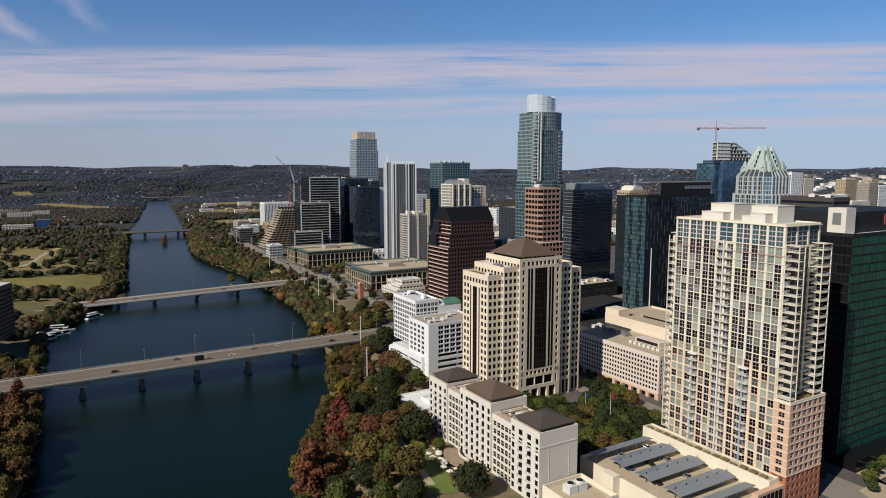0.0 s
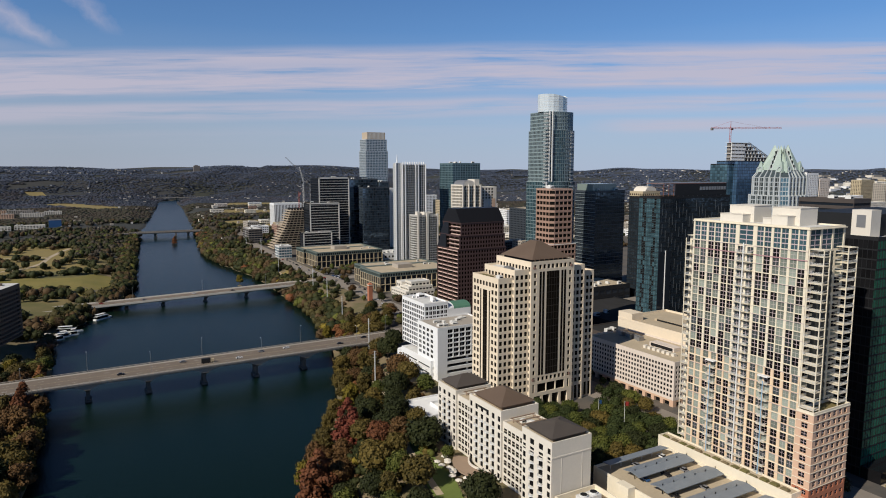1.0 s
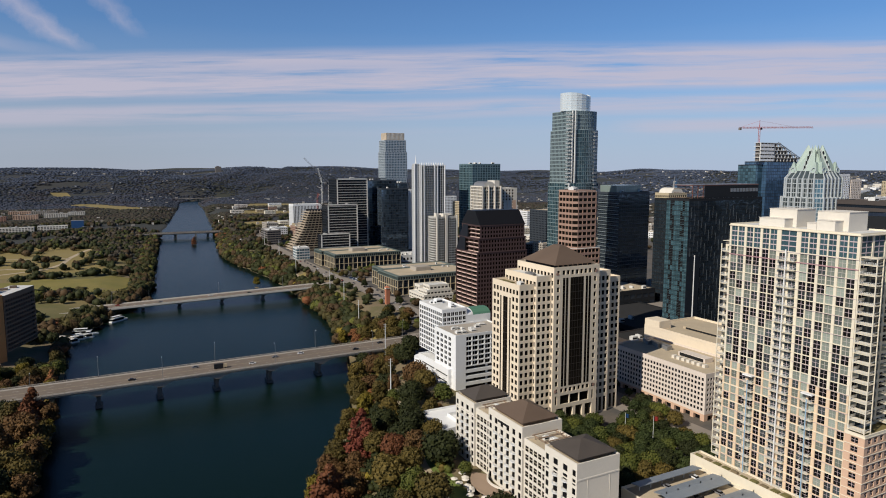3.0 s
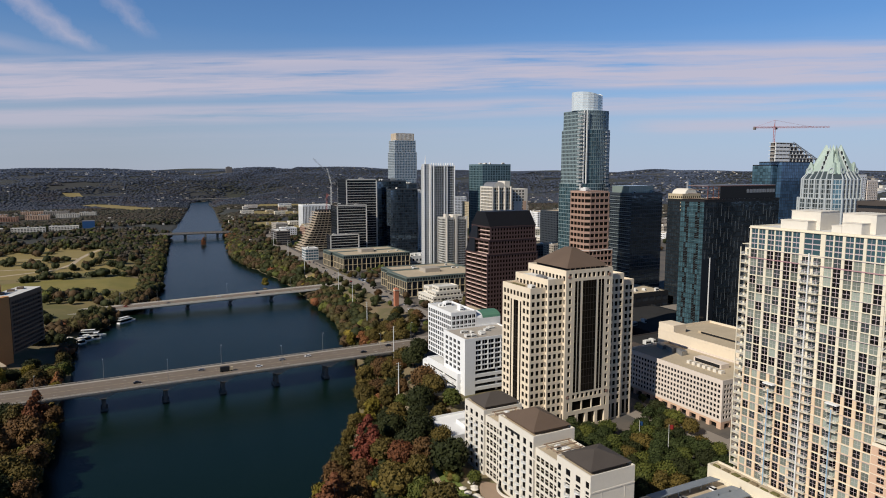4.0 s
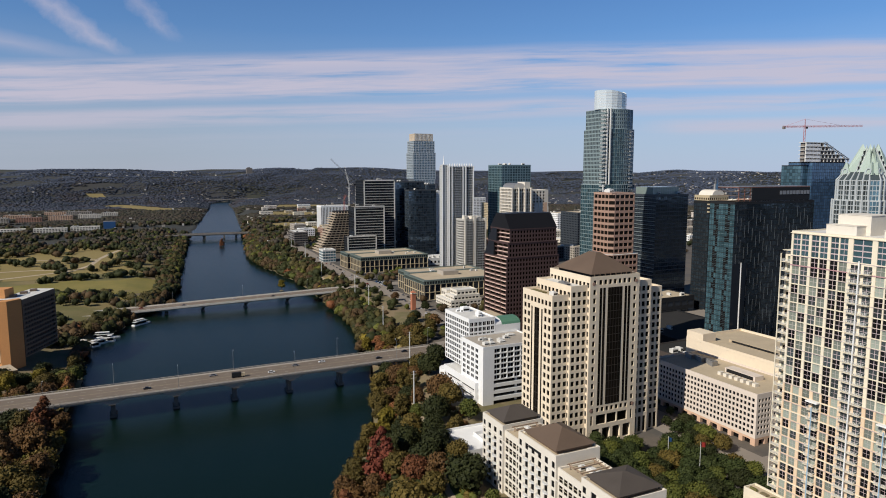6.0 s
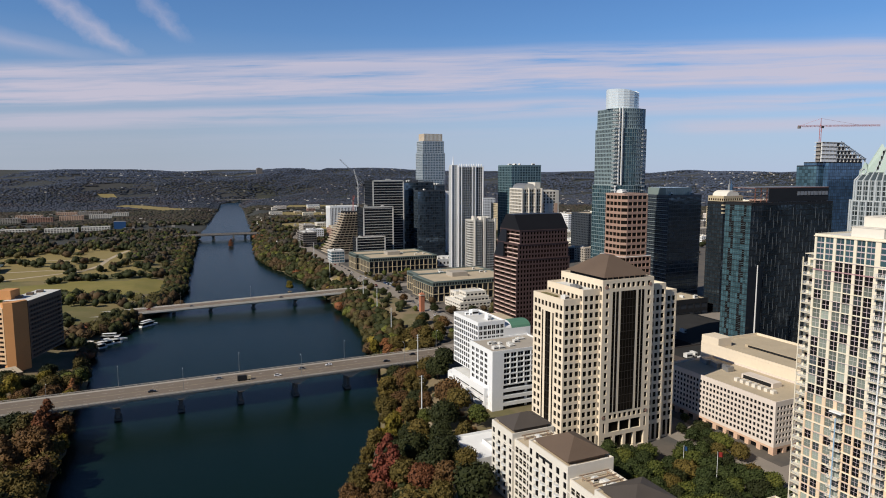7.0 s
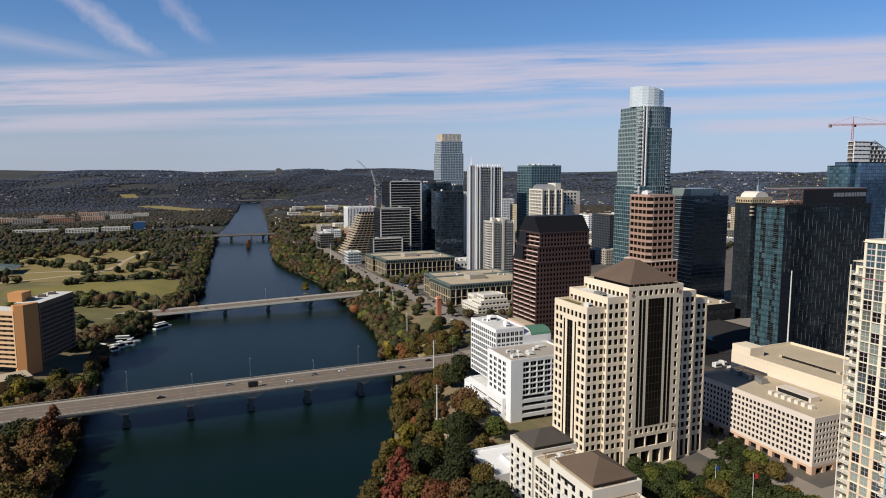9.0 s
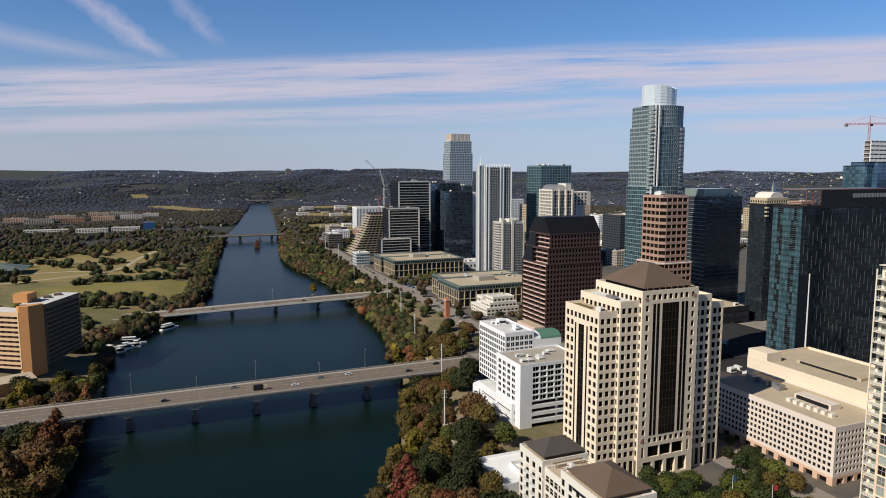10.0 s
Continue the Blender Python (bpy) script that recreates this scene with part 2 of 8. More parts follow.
# ---------------------------------------------------------------- geometry helpers
class Geo:
    """A mesh in the making: corners, faces and the material of each face."""

    def __init__(self, *mats):
        self.v, self.f, self.m, self.mats = [], [], [], list(mats)

    def quad(self, a, b, c, d, mi=0):
        n = len(self.v)
        self.v += [a, b, c, d]
        self.f.append((n, n + 1, n + 2, n + 3))
        self.m.append(mi)

    def tri(self, a, b, c, mi=0):
        n = len(self.v)
        self.v += [a, b, c]
        self.f.append((n, n + 1, n + 2))
        self.m.append(mi)

    def box(self, x0, x1, y0, y1, z0, z1, mi=0):
        n = len(self.v)
        self.v += [(x0, y0, z0), (x1, y0, z0), (x1, y1, z0), (x0, y1, z0), (x0, y0, z1), (x1, y0, z1), (x1, y1, z1), (x0, y1, z1)]
        for q in ((0, 3, 2, 1), (4, 5, 6, 7), (0, 1, 5, 4), (1, 2, 6, 5), (2, 3, 7, 6), (3, 0, 4, 7)):
            self.f.append(tuple(n + i for i in q))
            self.m.append(mi)

    def prism(self, poly, z0, z1, mi=0, top=None, poly2=None):
        """A closed prism on a plan polygon (counter-clockwise); poly2: another outline at the top."""
        n, k = len(self.v), len(poly)
        self.v += [(x, y, z0) for x, y in poly] + [(x, y, z1) for x, y in (poly2 or poly)]
        for i in range(k):
            j = (i + 1) % k
            self.f.append((n + i, n + j, n + k + j, n + k + i))
            self.m.append(mi)
        self.f.append(tuple(n + k + i for i in range(k)))
        self.m.append(mi if top is None else top)
        self.f.append(tuple(n + i for i in reversed(range(k))))
        self.m.append(mi)

    def tube(self, a, b, r0, r1, sides=6, mi=0):
        """A tapered round bar from a to b."""
        a, b = Vector(a), Vector(b)
        d = (b - a).normalized()
        u = d.orthogonal().normalized()
        w = d.cross(u)
        n = len(self.v)
        for p, r in ((a, r0), (b, r1)):
            for i in range(sides):
                t = 2 * math.pi * i / sides
                self.v.append(tuple(p + u * (r * math.cos(t)) + w * (r * math.sin(t))))
        for i in range(sides):
            j = (i + 1) % sides
            self.f.append((n + i, n + j, n + sides + j, n + sides + i))
            self.m.append(mi)
        self.f.append(tuple(n + sides + i for i in range(sides)))
        self.m.append(mi)
        self.f.append(tuple(n + i for i in reversed(range(sides))))
        self.m.append(mi)

    def beam(self, secs, mi=0):
        """A bar along x through sections (x, y0, y1, z0, z1), in one piece."""
        n = len(self.v)
        for x, y0, y1, z0, z1 in secs:
            self.v += [(x, y0, z0), (x, y1, z0), (x, y1, z1), (x, y0, z1)]
        for k in range(len(secs) - 1):
            a = n + 4 * k
            for i in range(4):
                j = (i + 1) % 4
                self.f.append((a + i, a + 4 + i, a + 4 + j, a + j))
                self.m.append(mi)
        e = n + 4 * (len(secs) - 1)
        self.f += [(n, n + 1, n + 2, n + 3), (e + 3, e + 2, e + 1, e)]
        self.m += [mi, mi]

    def weld(self):
        """Join corners that meet, so that the sides of a wall are one piece."""
        key, put, vs, fs, ms = {}, [], [], [], []
        for p in self.v:
            k = (round(p[0], 3), round(p[1], 3), round(p[2], 3))
            if k not in key:
                key[k] = len(vs)
                vs.append(p)
            put.append(key[k])
        for f, m in zip(self.f, self.m):
            q = [put[i] for i in f]
            q = [a for i, a in enumerate(q) if a != q[i - 1]]
            if len(set(q)) == len(q) and len(q) > 2:
                fs.append(tuple(q))
                ms.append(m)
        self.v, self.f, self.m = vs, fs, ms

    def pieces(self):
        """The parts of the mesh that do not touch, each as a Geo."""
        up = list(range(len(self.v)))

        def root(i):
            while up[i] != i:
                up[i] = up[up[i]]
                i = up[i]
            return i

        for f in self.f:
            for i in f[1:]:
                up[root(i)] = root(f[0])
        found = {}
        for f, m in zip(self.f, self.m):
            k = root(f[0])
            if k not in found:
                found[k] = (Geo(*self.mats), {})
            g, at = found[k]
            for i in f:
                if i not in at:
                    at[i] = len(g.v)
                    g.v.append(self.v[i])
            g.f.append(tuple(at[i] for i in f))
            g.m.append(m)
        return [g for g, _ in found.values()]

    def mesh(self, name, smooth=False):
        me = bpy.data.meshes.new(name)
        me.from_pydata(self.v, [], self.f)
        for m in self.mats:
            me.materials.append(m)
        me.polygons.foreach_set("material_index", self.m)
        if smooth:
            me.polygons.foreach_set("use_smooth", [True] * len(self.f))
        me.update()
        return me


def thing(name, base, label, category, group="", kind=""):
    """An Empty at the base of a thing, to which its parts are hung."""
    ob = new(name)
    ob.empty_display_size = 1
    ob.location = base
    return tagged(ob, label, category, group, kind)


def hang(ob, parent):
    """Make ob a part of parent, leaving it where it is in the world."""
    p = parent
    m = Matrix.Identity(4)
    while p is not None:
        m = p.matrix_parent_inverse @ p.matrix_basis @ m if p.parent else p.matrix_basis @ m
        p = p.parent
    ob.parent = parent
    ob.matrix_parent_inverse = m.inverted()
    return ob


def part(name, geo, parent, label="", smooth=False, kind=""):
    """Link a Geo, in world coordinates, as one mesh under a thing or a part."""
    if name in ("wall", "body", "podium", "terrace_tier", "lower_wing", "roof_deck", "terrace"):
        geo.weld()
        cut = geo.pieces()
        if 1 < len(cut) < 9:
            for q in cut[1:]:
                part("wall_panel" if name == "wall" else name + "_piece", q, parent, label)
            geo = cut[0]
    ob = new(name, geo.mesh(name, smooth))
    hang(ob, parent)
    return tagged(ob, label, kind=kind)


def solid(name, geo, label, category, group="", kind="", smooth=False):
    """Link a Geo as a thing of one mesh, with its origin at its base."""
    vs = np.array(geo.v)
    c = Vector(((vs[:, 0].min() + vs[:, 0].max()) / 2, (vs[:, 1].min() + vs[:, 1].max()) / 2, vs[:, 2].min()))
    geo.v = [tuple(Vector(p) - c) for p in geo.v]
    ob = new(name, geo.mesh(name, smooth))
    ob.location = c
    return tagged(ob, label, category, group, kind)


# ---------------------------------------------------------------- facades
def facade(g, panes, p0, p1, z0, rows, cols, rec=0.35, mi=0, kind=0):
    """A wall from p0 to p1 (outside on the right) with window openings cut in. rows: (height, sill, opening height);
    cols: (width, share of it that is opening). Openings get reveals and are noted in panes."""
    p0, p1 = Vector((*p0, 0)), Vector((*p1, 0))
    full = (p1 - p0).length
    u = (p1 - p0) / full
    nrm = Vector((u.y, -u.x, 0))
    k = full / sum(c[0] for c in cols)

    def at(s, z, d=0.0):
        q = p0 + u * s - nrm * d
        return (q.x, q.y, z)

    z = z0
    for rh, sill, wh in rows:
        s = 0.0
        run = None
        for cw, fr in list(cols) + [(0, -1)]:
            w = cw * k
            if (fr <= 0 or wh <= 0) and fr >= 0:
                run = s if run is None else run
                s += w
                continue
            if run is not None:
                g.quad(at(run, z), at(s, z), at(s, z + rh), at(run, z + rh), mi)
                run = None
            if fr < 0:
                break
            a, b = s + w * (1 - fr) / 2, s + w * (1 + fr) / 2
            c, d = z + sill, z + sill + wh
            if c > z + 1e-4:
                g.quad(at(s, z), at(s + w, z), at(b, c), at(a, c), mi)
            if d < z + rh - 1e-4:
                g.quad(at(a, d), at(b, d), at(s + w, z + rh), at(s, z + rh), mi)
            if fr < 0.9999:
                g.quad(at(s, z), at(a, c), at(a, d), at(s, z + rh), mi)
                g.quad(at(b, c), at(s + w, z), at(s + w, z + rh), at(b, d), mi)
            g.quad(at(a, c), at(b, c), at(b, c, rec), at(a, c, rec), mi)
            g.quad(at(b, c), at(b, d), at(b, d, rec), at(b, c, rec), mi)
            g.quad(at(b, d), at(a, d), at(a, d, rec), at(b, d, rec), mi)
            g.quad(at(a, d), at(a, c), at(a, c, rec), at(a, d, rec), mi)
            panes.append((*at((a + b) / 2, (c + d) / 2, rec), u.x, u.y, b - a, d - c, kind))
            s += w
        z += rh
    return z


PANE_MESH = {}


def pane_geo(nx, nz, gm, fm, bar=0.05):
    """A unit pane, and the proud bars that part it into nx x nz lights."""
    g = Geo(gm)
    g.box(-0.5, 0.5, -0.02, 0.10, -0.5, 0.5, 0)
    bars_ = Geo(fm) if fm else None
    if fm and nx * nz > 1:
        cx = [-0.5] + [-0.5 + i / nx + d for i in range(1, nx) for d in (-bar / 2, bar / 2)] + [0.5]
        cz = [-0.5] + [-0.5 + i / nz + d for i in range(1, nz) for d in (-bar / 2, bar / 2)] + [0.5]
        solid_at = lambda i, k: 0 <= i < len(cx) - 1 and 0 <= k < len(cz) - 1 and (i % 2 == 1 or k % 2 == 1)
        for i in range(len(cx) - 1):
            for k in range(len(cz) - 1):
                if not solid_at(i, k):
                    continue
                x0, x1, z0, z1 = cx[i], cx[i + 1], cz[k], cz[k + 1]
                bars_.quad((x0, -.08, z0), (x1, -.08, z0), (x1, -.08, z1), (x0, -.08, z1))
                for di, dk, a, b in ((-1, 0, (x0, z1), (x0, z0)), (1, 0, (x1, z0), (x1, z1)), (0, -1, (x0, z0), (x1, z0)), (0, 1, (x1, z1), (x0, z1))):
                    if not solid_at(i + di, k + dk):
                        bars_.quad((a[0], -.02, a[1]), (b[0], -.02, b[1]), (b[0], -.08, b[1]), (a[0], -.08, a[1]))
        bars_.weld()
    return g, bars_


def glaze(parent, panes, styles, limit=300, focus=(60, 90, 143), name="window", joined=True):
    """Fill the openings: the nearest as windows of their own, the rest joined. styles: kind -> (nx, nz, glass, bar material)."""
    f = Vector(focus)
    panes = sorted(panes, key=lambda p: (Vector(p[:3]) - f).length)
    rest = {}
    for i, (x, y, z, ux, uy, w, h, kind) in enumerate(panes):
        st = styles[kind]
        m = Matrix(((ux * w, -uy, 0, x), (uy * w, ux, 0, y), (0, 0, h, z), (0, 0, 0, 1)))
        if i < limit:
            key = (st[0], st[1], st[2].name, st[3].name if st[3] else "")
            if key not in PANE_MESH:
                a, b = pane_geo(*st)
                PANE_MESH[key] = (a.mesh(name), b.mesh("window_grid") if b and b.v else None)
            ob = new(name, PANE_MESH[key][0])
            hang(ob, parent)
            ob.matrix_basis = m
            if PANE_MESH[key][1]:
                o = new("window_grid", PANE_MESH[key][1])
                o.parent = ob
        else:
            if kind not in rest:
                rest[kind] = Geo(*[q for q in st[2:4] if q])
            g = rest[kind]
            hw, hh = w / 2, h / 2
            q = lambda s, t, d=0.0: (x + ux * s - uy * d, y + uy * s + ux * d, z + t)
            g.quad(q(-hw, -hh), q(hw, -hh), q(hw, hh), q(-hw, hh), 0)
            if st[3]:
                for k in range(1, st[0]):
                    s = -hw + w * k / st[0]
                    g.quad(q(s - 0.05, -hh, -0.05), q(s + 0.05, -hh, -0.05), q(s + 0.05, hh, -0.05), q(s - 0.05, hh, -0.05), 1)
                for k in range(1, st[1]):
                    t = -hh + h * k / st[1]
                    g.quad(q(-hw, t - 0.05, -0.05), q(hw, t - 0.05, -0.05), q(hw, t + 0.05, -0.05), q(-hw, t + 0.05, -0.05), 1)
    for kind, g in rest.items():
        part("window_glazing", g, parent, kind="stuff")


def even(width, bay, fr, edge=0.0):
    """Columns of about bay metres, with plain strips of width edge at both ends."""
    n = max(1, round((width - 2 * edge) / bay))
    c = [((width - 2 * edge) / n, fr)] * n
    return [(edge, 0)] + c + [(edge, 0)] if edge else c


def floors(height, fh, hf, sill=None, base=0.0, top=0.0):
    """Rows of floors of about fh metres, opening share hf, over a plain base and under a plain band."""
    n = max(1, round((height - base - top) / fh))
    h = (height - base - top) / n
    wh = h * hf
    s = (h - wh) * 0.55 if sill is None else sill
    r = [(h, s, wh)] * n
    return ([(base, 0, 0)] if base else []) + r + ([(top, 0, 0)] if top else [])


def sides(x0, x1, y0, y1):
    """The four walls of a rectangle, in facade()'s sense."""
    return {"-y": ((x0, y0), (x1, y0)), "+x": ((x1, y0), (x1, y1)), "+y": ((x1, y1), (x0, y1)), "-x": ((x0, y1), (x0, y0))}


def roof_flat(g, x0, x1, y0, y1, z, parapet=1.0, wall=0, deck=1, t=0.4):
    """A deck sunk behind a parapet whose outer faces continue the walls below."""
    g.quad((x0 + t, y0 + t, z), (x1 - t, y0 + t, z), (x1 - t, y1 - t, z), (x0 + t, y1 - t, z), deck)
    zt = z + parapet
    o = [(x0, y0), (x1, y0), (x1, y1), (x0, y1)]
    i = [(x0 + t, y0 + t), (x1 - t, y0 + t), (x1 - t, y1 - t), (x0 + t, y1 - t)]
    for a in range(4):
        b = (a + 1) % 4
        g.quad((*o[a], z), (*o[b], z), (*o[b], zt), (*o[a], zt), wall)
        g.quad((*o[a], zt), (*o[b], zt), (*i[b], zt), (*i[a], zt), wall)
        g.quad((*i[b], z), (*i[a], z), (*i[a], zt), (*i[b], zt), wall)


def block(g, panes, x0, x1, y0, y1, z0, z1, fh=3.8, bay=4.0, wf=0.6, hf=0.55, rec=0.35, base=0.0, top=0.8, edge=0.0, parapet=1.0, kind=0, plain=(), mi=0, deck=1):
    """A rectangular block with openings on its sides and a flat roof."""
    for s, (a, b) in sides(x0, x1, y0, y1).items():
        w = abs(b[0] - a[0]) + abs(b[1] - a[1])
        if s in plain:
            g.quad((*a, z0), (*b, z0), (*b, z1), (*a, z1), mi)
        else:
            facade(g, panes, a, b, z0, floors(z1 - z0, fh, hf, None, base, top), even(w, bay, wf, edge), rec, mi, kind)
    roof_flat(g, x0, x1, y0, y1, z1, parapet, mi, deck)


def roof_units(parent, x0, x1, y0, y1, z, n, seed, m=None, hmax=3.0):
    """Plant boxes, vents and ducts on a flat roof, each a part."""
    r = random.Random(seed)
    for _ in range(n):
        w, d, h = r.uniform(1.5, 5), r.uniform(1.5, 5), r.uniform(0.8, hmax)
        x, y = r.uniform(x0 + w, max(x0 + w, x1 - w)), r.uniform(y0 + d, max(y0 + d, y1 - d))
        g = Geo(m or M["white_dirty"], M["dark"])
        g.box(x - w / 2, x + w / 2, y - d / 2, y + d / 2, z, z + h, 0)
        g.box(x - w / 2 + 0.2, x + w / 2 - 0.2, y - d / 2 - 0.03, y + d / 2 + 0.03, z + h * 0.3, z + h * 0.7, 1)
        g.box(x - w * 0.3, x + w * 0.1, y - d * 0.3, y + d * 0.2, z + h, z + h + 0.35, 0)
        part("rooftop_unit", g, parent)


# ---------------------------------------------------------------- lie of the land
SHORE_N = [(-1500, -260), (-700, -90), (0, 22), (150, 45), (277, 84), (348, 124), (452, 168), (572, 194), (654, 201), (717, 203), (800, 208), (911, 206), (1040, 190), (1126, 186), (1260, 200), (1436, 224), (1998, 282), (2696, 357), (3080, 385), (3330, 520), (3773, 800), (4735, 1200), (5600, 1500)]
SHORE_S = [(-1500, -420), (-700, -260), (0, -130), (150, -75), (337, -24), (406, -20), (460, -22), (540, -18), (600, -24), (654, -20), (695, 6), (738, 19), (864, 57), (1050, 72), (1286, 90), (1608, 123), (2290, 217), (2818, 283), (3150, 320), (3400, 400), (3773, 660), (4735, 1080), (5600, 1400)]


def lerp(tab, y):
    return float(np.interp(y, [a for a, _ in tab], [b for _, b in tab]))


def sm(t):
    t = min(1.0, max(0.0, t))
    return t * t * (3 - 2 * t)


def shore_n(y):
    return lerp(SHORE_N, y) + 5 * noise.noise((y * 0.03, 0.3, 0)) + 2.5 * noise.noise((y * 0.12, 4.3, 0))


def shore_s(y):
    return lerp(SHORE_S, y) - 5 * noise.noise((y * 0.03, 7.3, 0)) - 2.5 * noise.noise((y * 0.12, 9.3, 0))


def city_z(y):
    return 18 - 5 * sm((y - 340) / 320)


def ground(x, y):
    """Height of the land over the river."""
    n, s = shore_n(y), shore_s(y)
    far = math.hypot(x, y)
    shut = sm((far - 3420) / 300)
    bed = -3 * sm(min(x - s, n - x) / 6) if s < x < n else 0.0
    if bed < 0 and shut == 0:
        return bed
    d = 0.0
    if bed < 0:
        z = bed * (1 - shut)
    elif x >= n:
        d = x - n
        z = 3 * sm(d / 7) + (city_z(y) - 3) * sm((d - 5) / 42)
    else:
        d = s - x
        z = 2.5 * sm(d / 7) + 5.5 * sm((d - 5) / 60)
    h = sm((far - 2900) / 2050)
    if h > 0:
        n1 = noise.fractal((x / 1500, y / 1500, 0.7), 1.0, 2.0, 4)
        n2 = noise.noise((x / 420, y / 420, 2.2))
        n3 = noise.noise((x / 520 + 3.1, y / 260, 5.7))
        shape = 16 * n3 * sm((far - 3100) / 600) + (150 - 22 * sm((math.atan2(x, max(y, 1)) - .30) / .25)) * h + 48 * n1 * (1 - .6 * sm((math.atan2(x, max(y, 1)) - .72) / .2)) * sm((far - 2900) / 1000) * (1 - 0.4 * sm((far - 4200) / 700)) + 9 * n2 * sm((far - 2600) / 800)
        z += max(0.0, shape) * max(sm(d / 260), shut)
    return z


# ---------------------------------------------------------------- ground, water
M["grass"] = mat("park_grass", (0.125, 0.115, 0.035), 0.95, vary=0.25, scale=0.02, grain=0.18, color2=(0.18, 0.14, 0.055))
M["earth"] = mat("bank_earth", (0.20, 0.15, 0.085), 0.95, vary=0.3, scale=0.05, grain=0.2, color2=(0.12, 0.105, 0.045))
M["paving"] = mat("city_paving", (0.125, 0.105, 0.085), 0.92, vary=0.3, scale=0.04, grain=0.15, color2=(0.075, 0.070, 0.064))
M["woodfloor"] = mat("far_land", (0.038, 0.037, 0.034), 0.95, vary=0.35, scale=0.004, grain=0.3, color2=(0.028, 0.030, 0.020))

ys = [-1500, -900, -500, -250, -100]
y = 0.0
while y < 5300:
    ys.append(y)
    y += 9 if y < 900 else 18 if y < 1700 else 45 if y < 3000 else 80
OFF = [0, 2, 4, 7, 11, 16, 22, 30, 40, 52, 66, 85, 110, 145, 190, 250, 330, 430, 560, 720, 900, 1100, 1350, 1650, 2000, 2400, 2800, 3200, 3650, 4150, 4700, 5300]
g = Geo(M["grass"], M["earth"], M["paving"], M["woodfloor"])
row_len = 0
for yy in ys:
    s, n = shore_s(yy), shore_n(yy)
    w = n - s
    xs = [s - o for o in reversed(OFF)] + [s + w * q for q in (0.04, 0.1, 0.25, 0.5, 0.75, 0.9, 0.96)] + [n + o for o in OFF]
    row_len = len(xs)
    g.v += [(xx, yy, ground(xx, yy)) for xx in xs]
NO = len(OFF)
for j in range(len(ys) - 1):
    ym = (ys[j] + ys[j + 1]) / 2
    for i in range(row_len - 1):
        a = j * row_len + i
        g.f.append((a, a + 1, a + row_len + 1, a + row_len))
        if i < NO - 1:
            o = OFF[NO - 2 - i]
            mi = 1 if o < 40 else 0
            if ym < 700:
                mi = 1
            if ym > 1150 or o > 700:
                mi = 3
        elif i < NO + 7:
            mi = 1 if ym < 3400 else 3
        else:
            o = OFF[i - NO - 7]
            mi = 1 if o < (90 if ym < 345 else 60 if ym > 520 else 40) else 2
            if ym > 1350 or o > 1100:
                mi = 3
        g.m.append(mi)
land = new("ground", g.mesh("ground", True))
tagged(land, "river banks, parkland and city ground reaching the far hills", "ground", kind="structure")


def water_material():
    m = bpy.data.materials.new("river_water")
    m.use_nodes = True
    nt = m.node_tree
    b = nt.nodes["Principled BSDF"]
    b.inputs["Base Color"].default_value = (0.0036, 0.0115, 0.0085, 1)
    b.inputs["Specular IOR Level"].default_value = 0.15
    b.inputs["Specular Tint"].default_value = (0.38, 0.70, 1.0, 1)
    b.inputs["Roughness"].default_value = 0.25
    b.inputs["IOR"].default_value = 1.33
    tc = nt.nodes.new("ShaderNodeTexCoord")
    bp = None
    for sc, st in ((0.9, 0.42), (0.06, 0.14)):
        mp = nt.nodes.new("ShaderNodeMapping")
        mp.inputs["Scale"].default_value = (1.0, 0.55, 1.0)
        n = nt.nodes.new("ShaderNodeTexNoise")
        n.inputs["Scale"].default_value = sc
        n.inputs["Detail"].default_value = 5
        nt.links.new(tc.outputs["Object"], mp.inputs[0])
        nt.links.new(mp.outputs[0], n.inputs["Vector"])
        q = nt.nodes.new("ShaderNodeBump")
        q.inputs["Strength"].default_value = st
        q.inputs["Distance"].default_value = 0.5
        nt.links.new(n.outputs["Fac"], q.inputs["Height"])
        if bp:
            nt.links.new(bp.outputs[0], q.inputs["Normal"])
        bp = q
    nt.links.new(bp.outputs[0], b.inputs["Normal"])
    return m


M["water"] = water_material()
g = Geo(M["water"])
wy = [-1400, -700, 0, 300, 600, 900, 1300, 2000, 2800, 3200, 3800, 4700, 5200]
for yy in wy:
    g.v += [(lerp(SHORE_S, yy) - 14, yy, 0), (lerp(SHORE_N, yy) + 14, yy, 0)]
for j in range(len(wy) - 1):
    g.f.append((2 * j, 2 * j + 1, 2 * j + 3, 2 * j + 2))
    g.m.append(0)
tagged(new("water", g.mesh("water")), "still dark blue-green river with a faint ripple", "river", kind="structure")


# ---------------------------------------------------------------- bridges
def lamp_post(x, y, z, h, arm, group):
    g = Geo(M["steel"])
    g.tube((x, y, z), (x, y, z + h), 0.13, 0.08, 6)
    g.tube((x, y, z + h), (x, y + arm, z + h + 0.5), 0.07, 0.05, 5)
    ob = thing("street_lamp", (x, y, z), "tall grey steel street lamp on the bridge parapet", "street lamp", group)
    part("pole", g, ob)
    g = Geo(M["steel_white"])
    g.box(x - 0.18, x + 0.18, y + arm - 0.5, y + arm + 0.5, z + h + 0.42, z + h + 0.6)
    part("lamp_head", g, ob)
    return ob


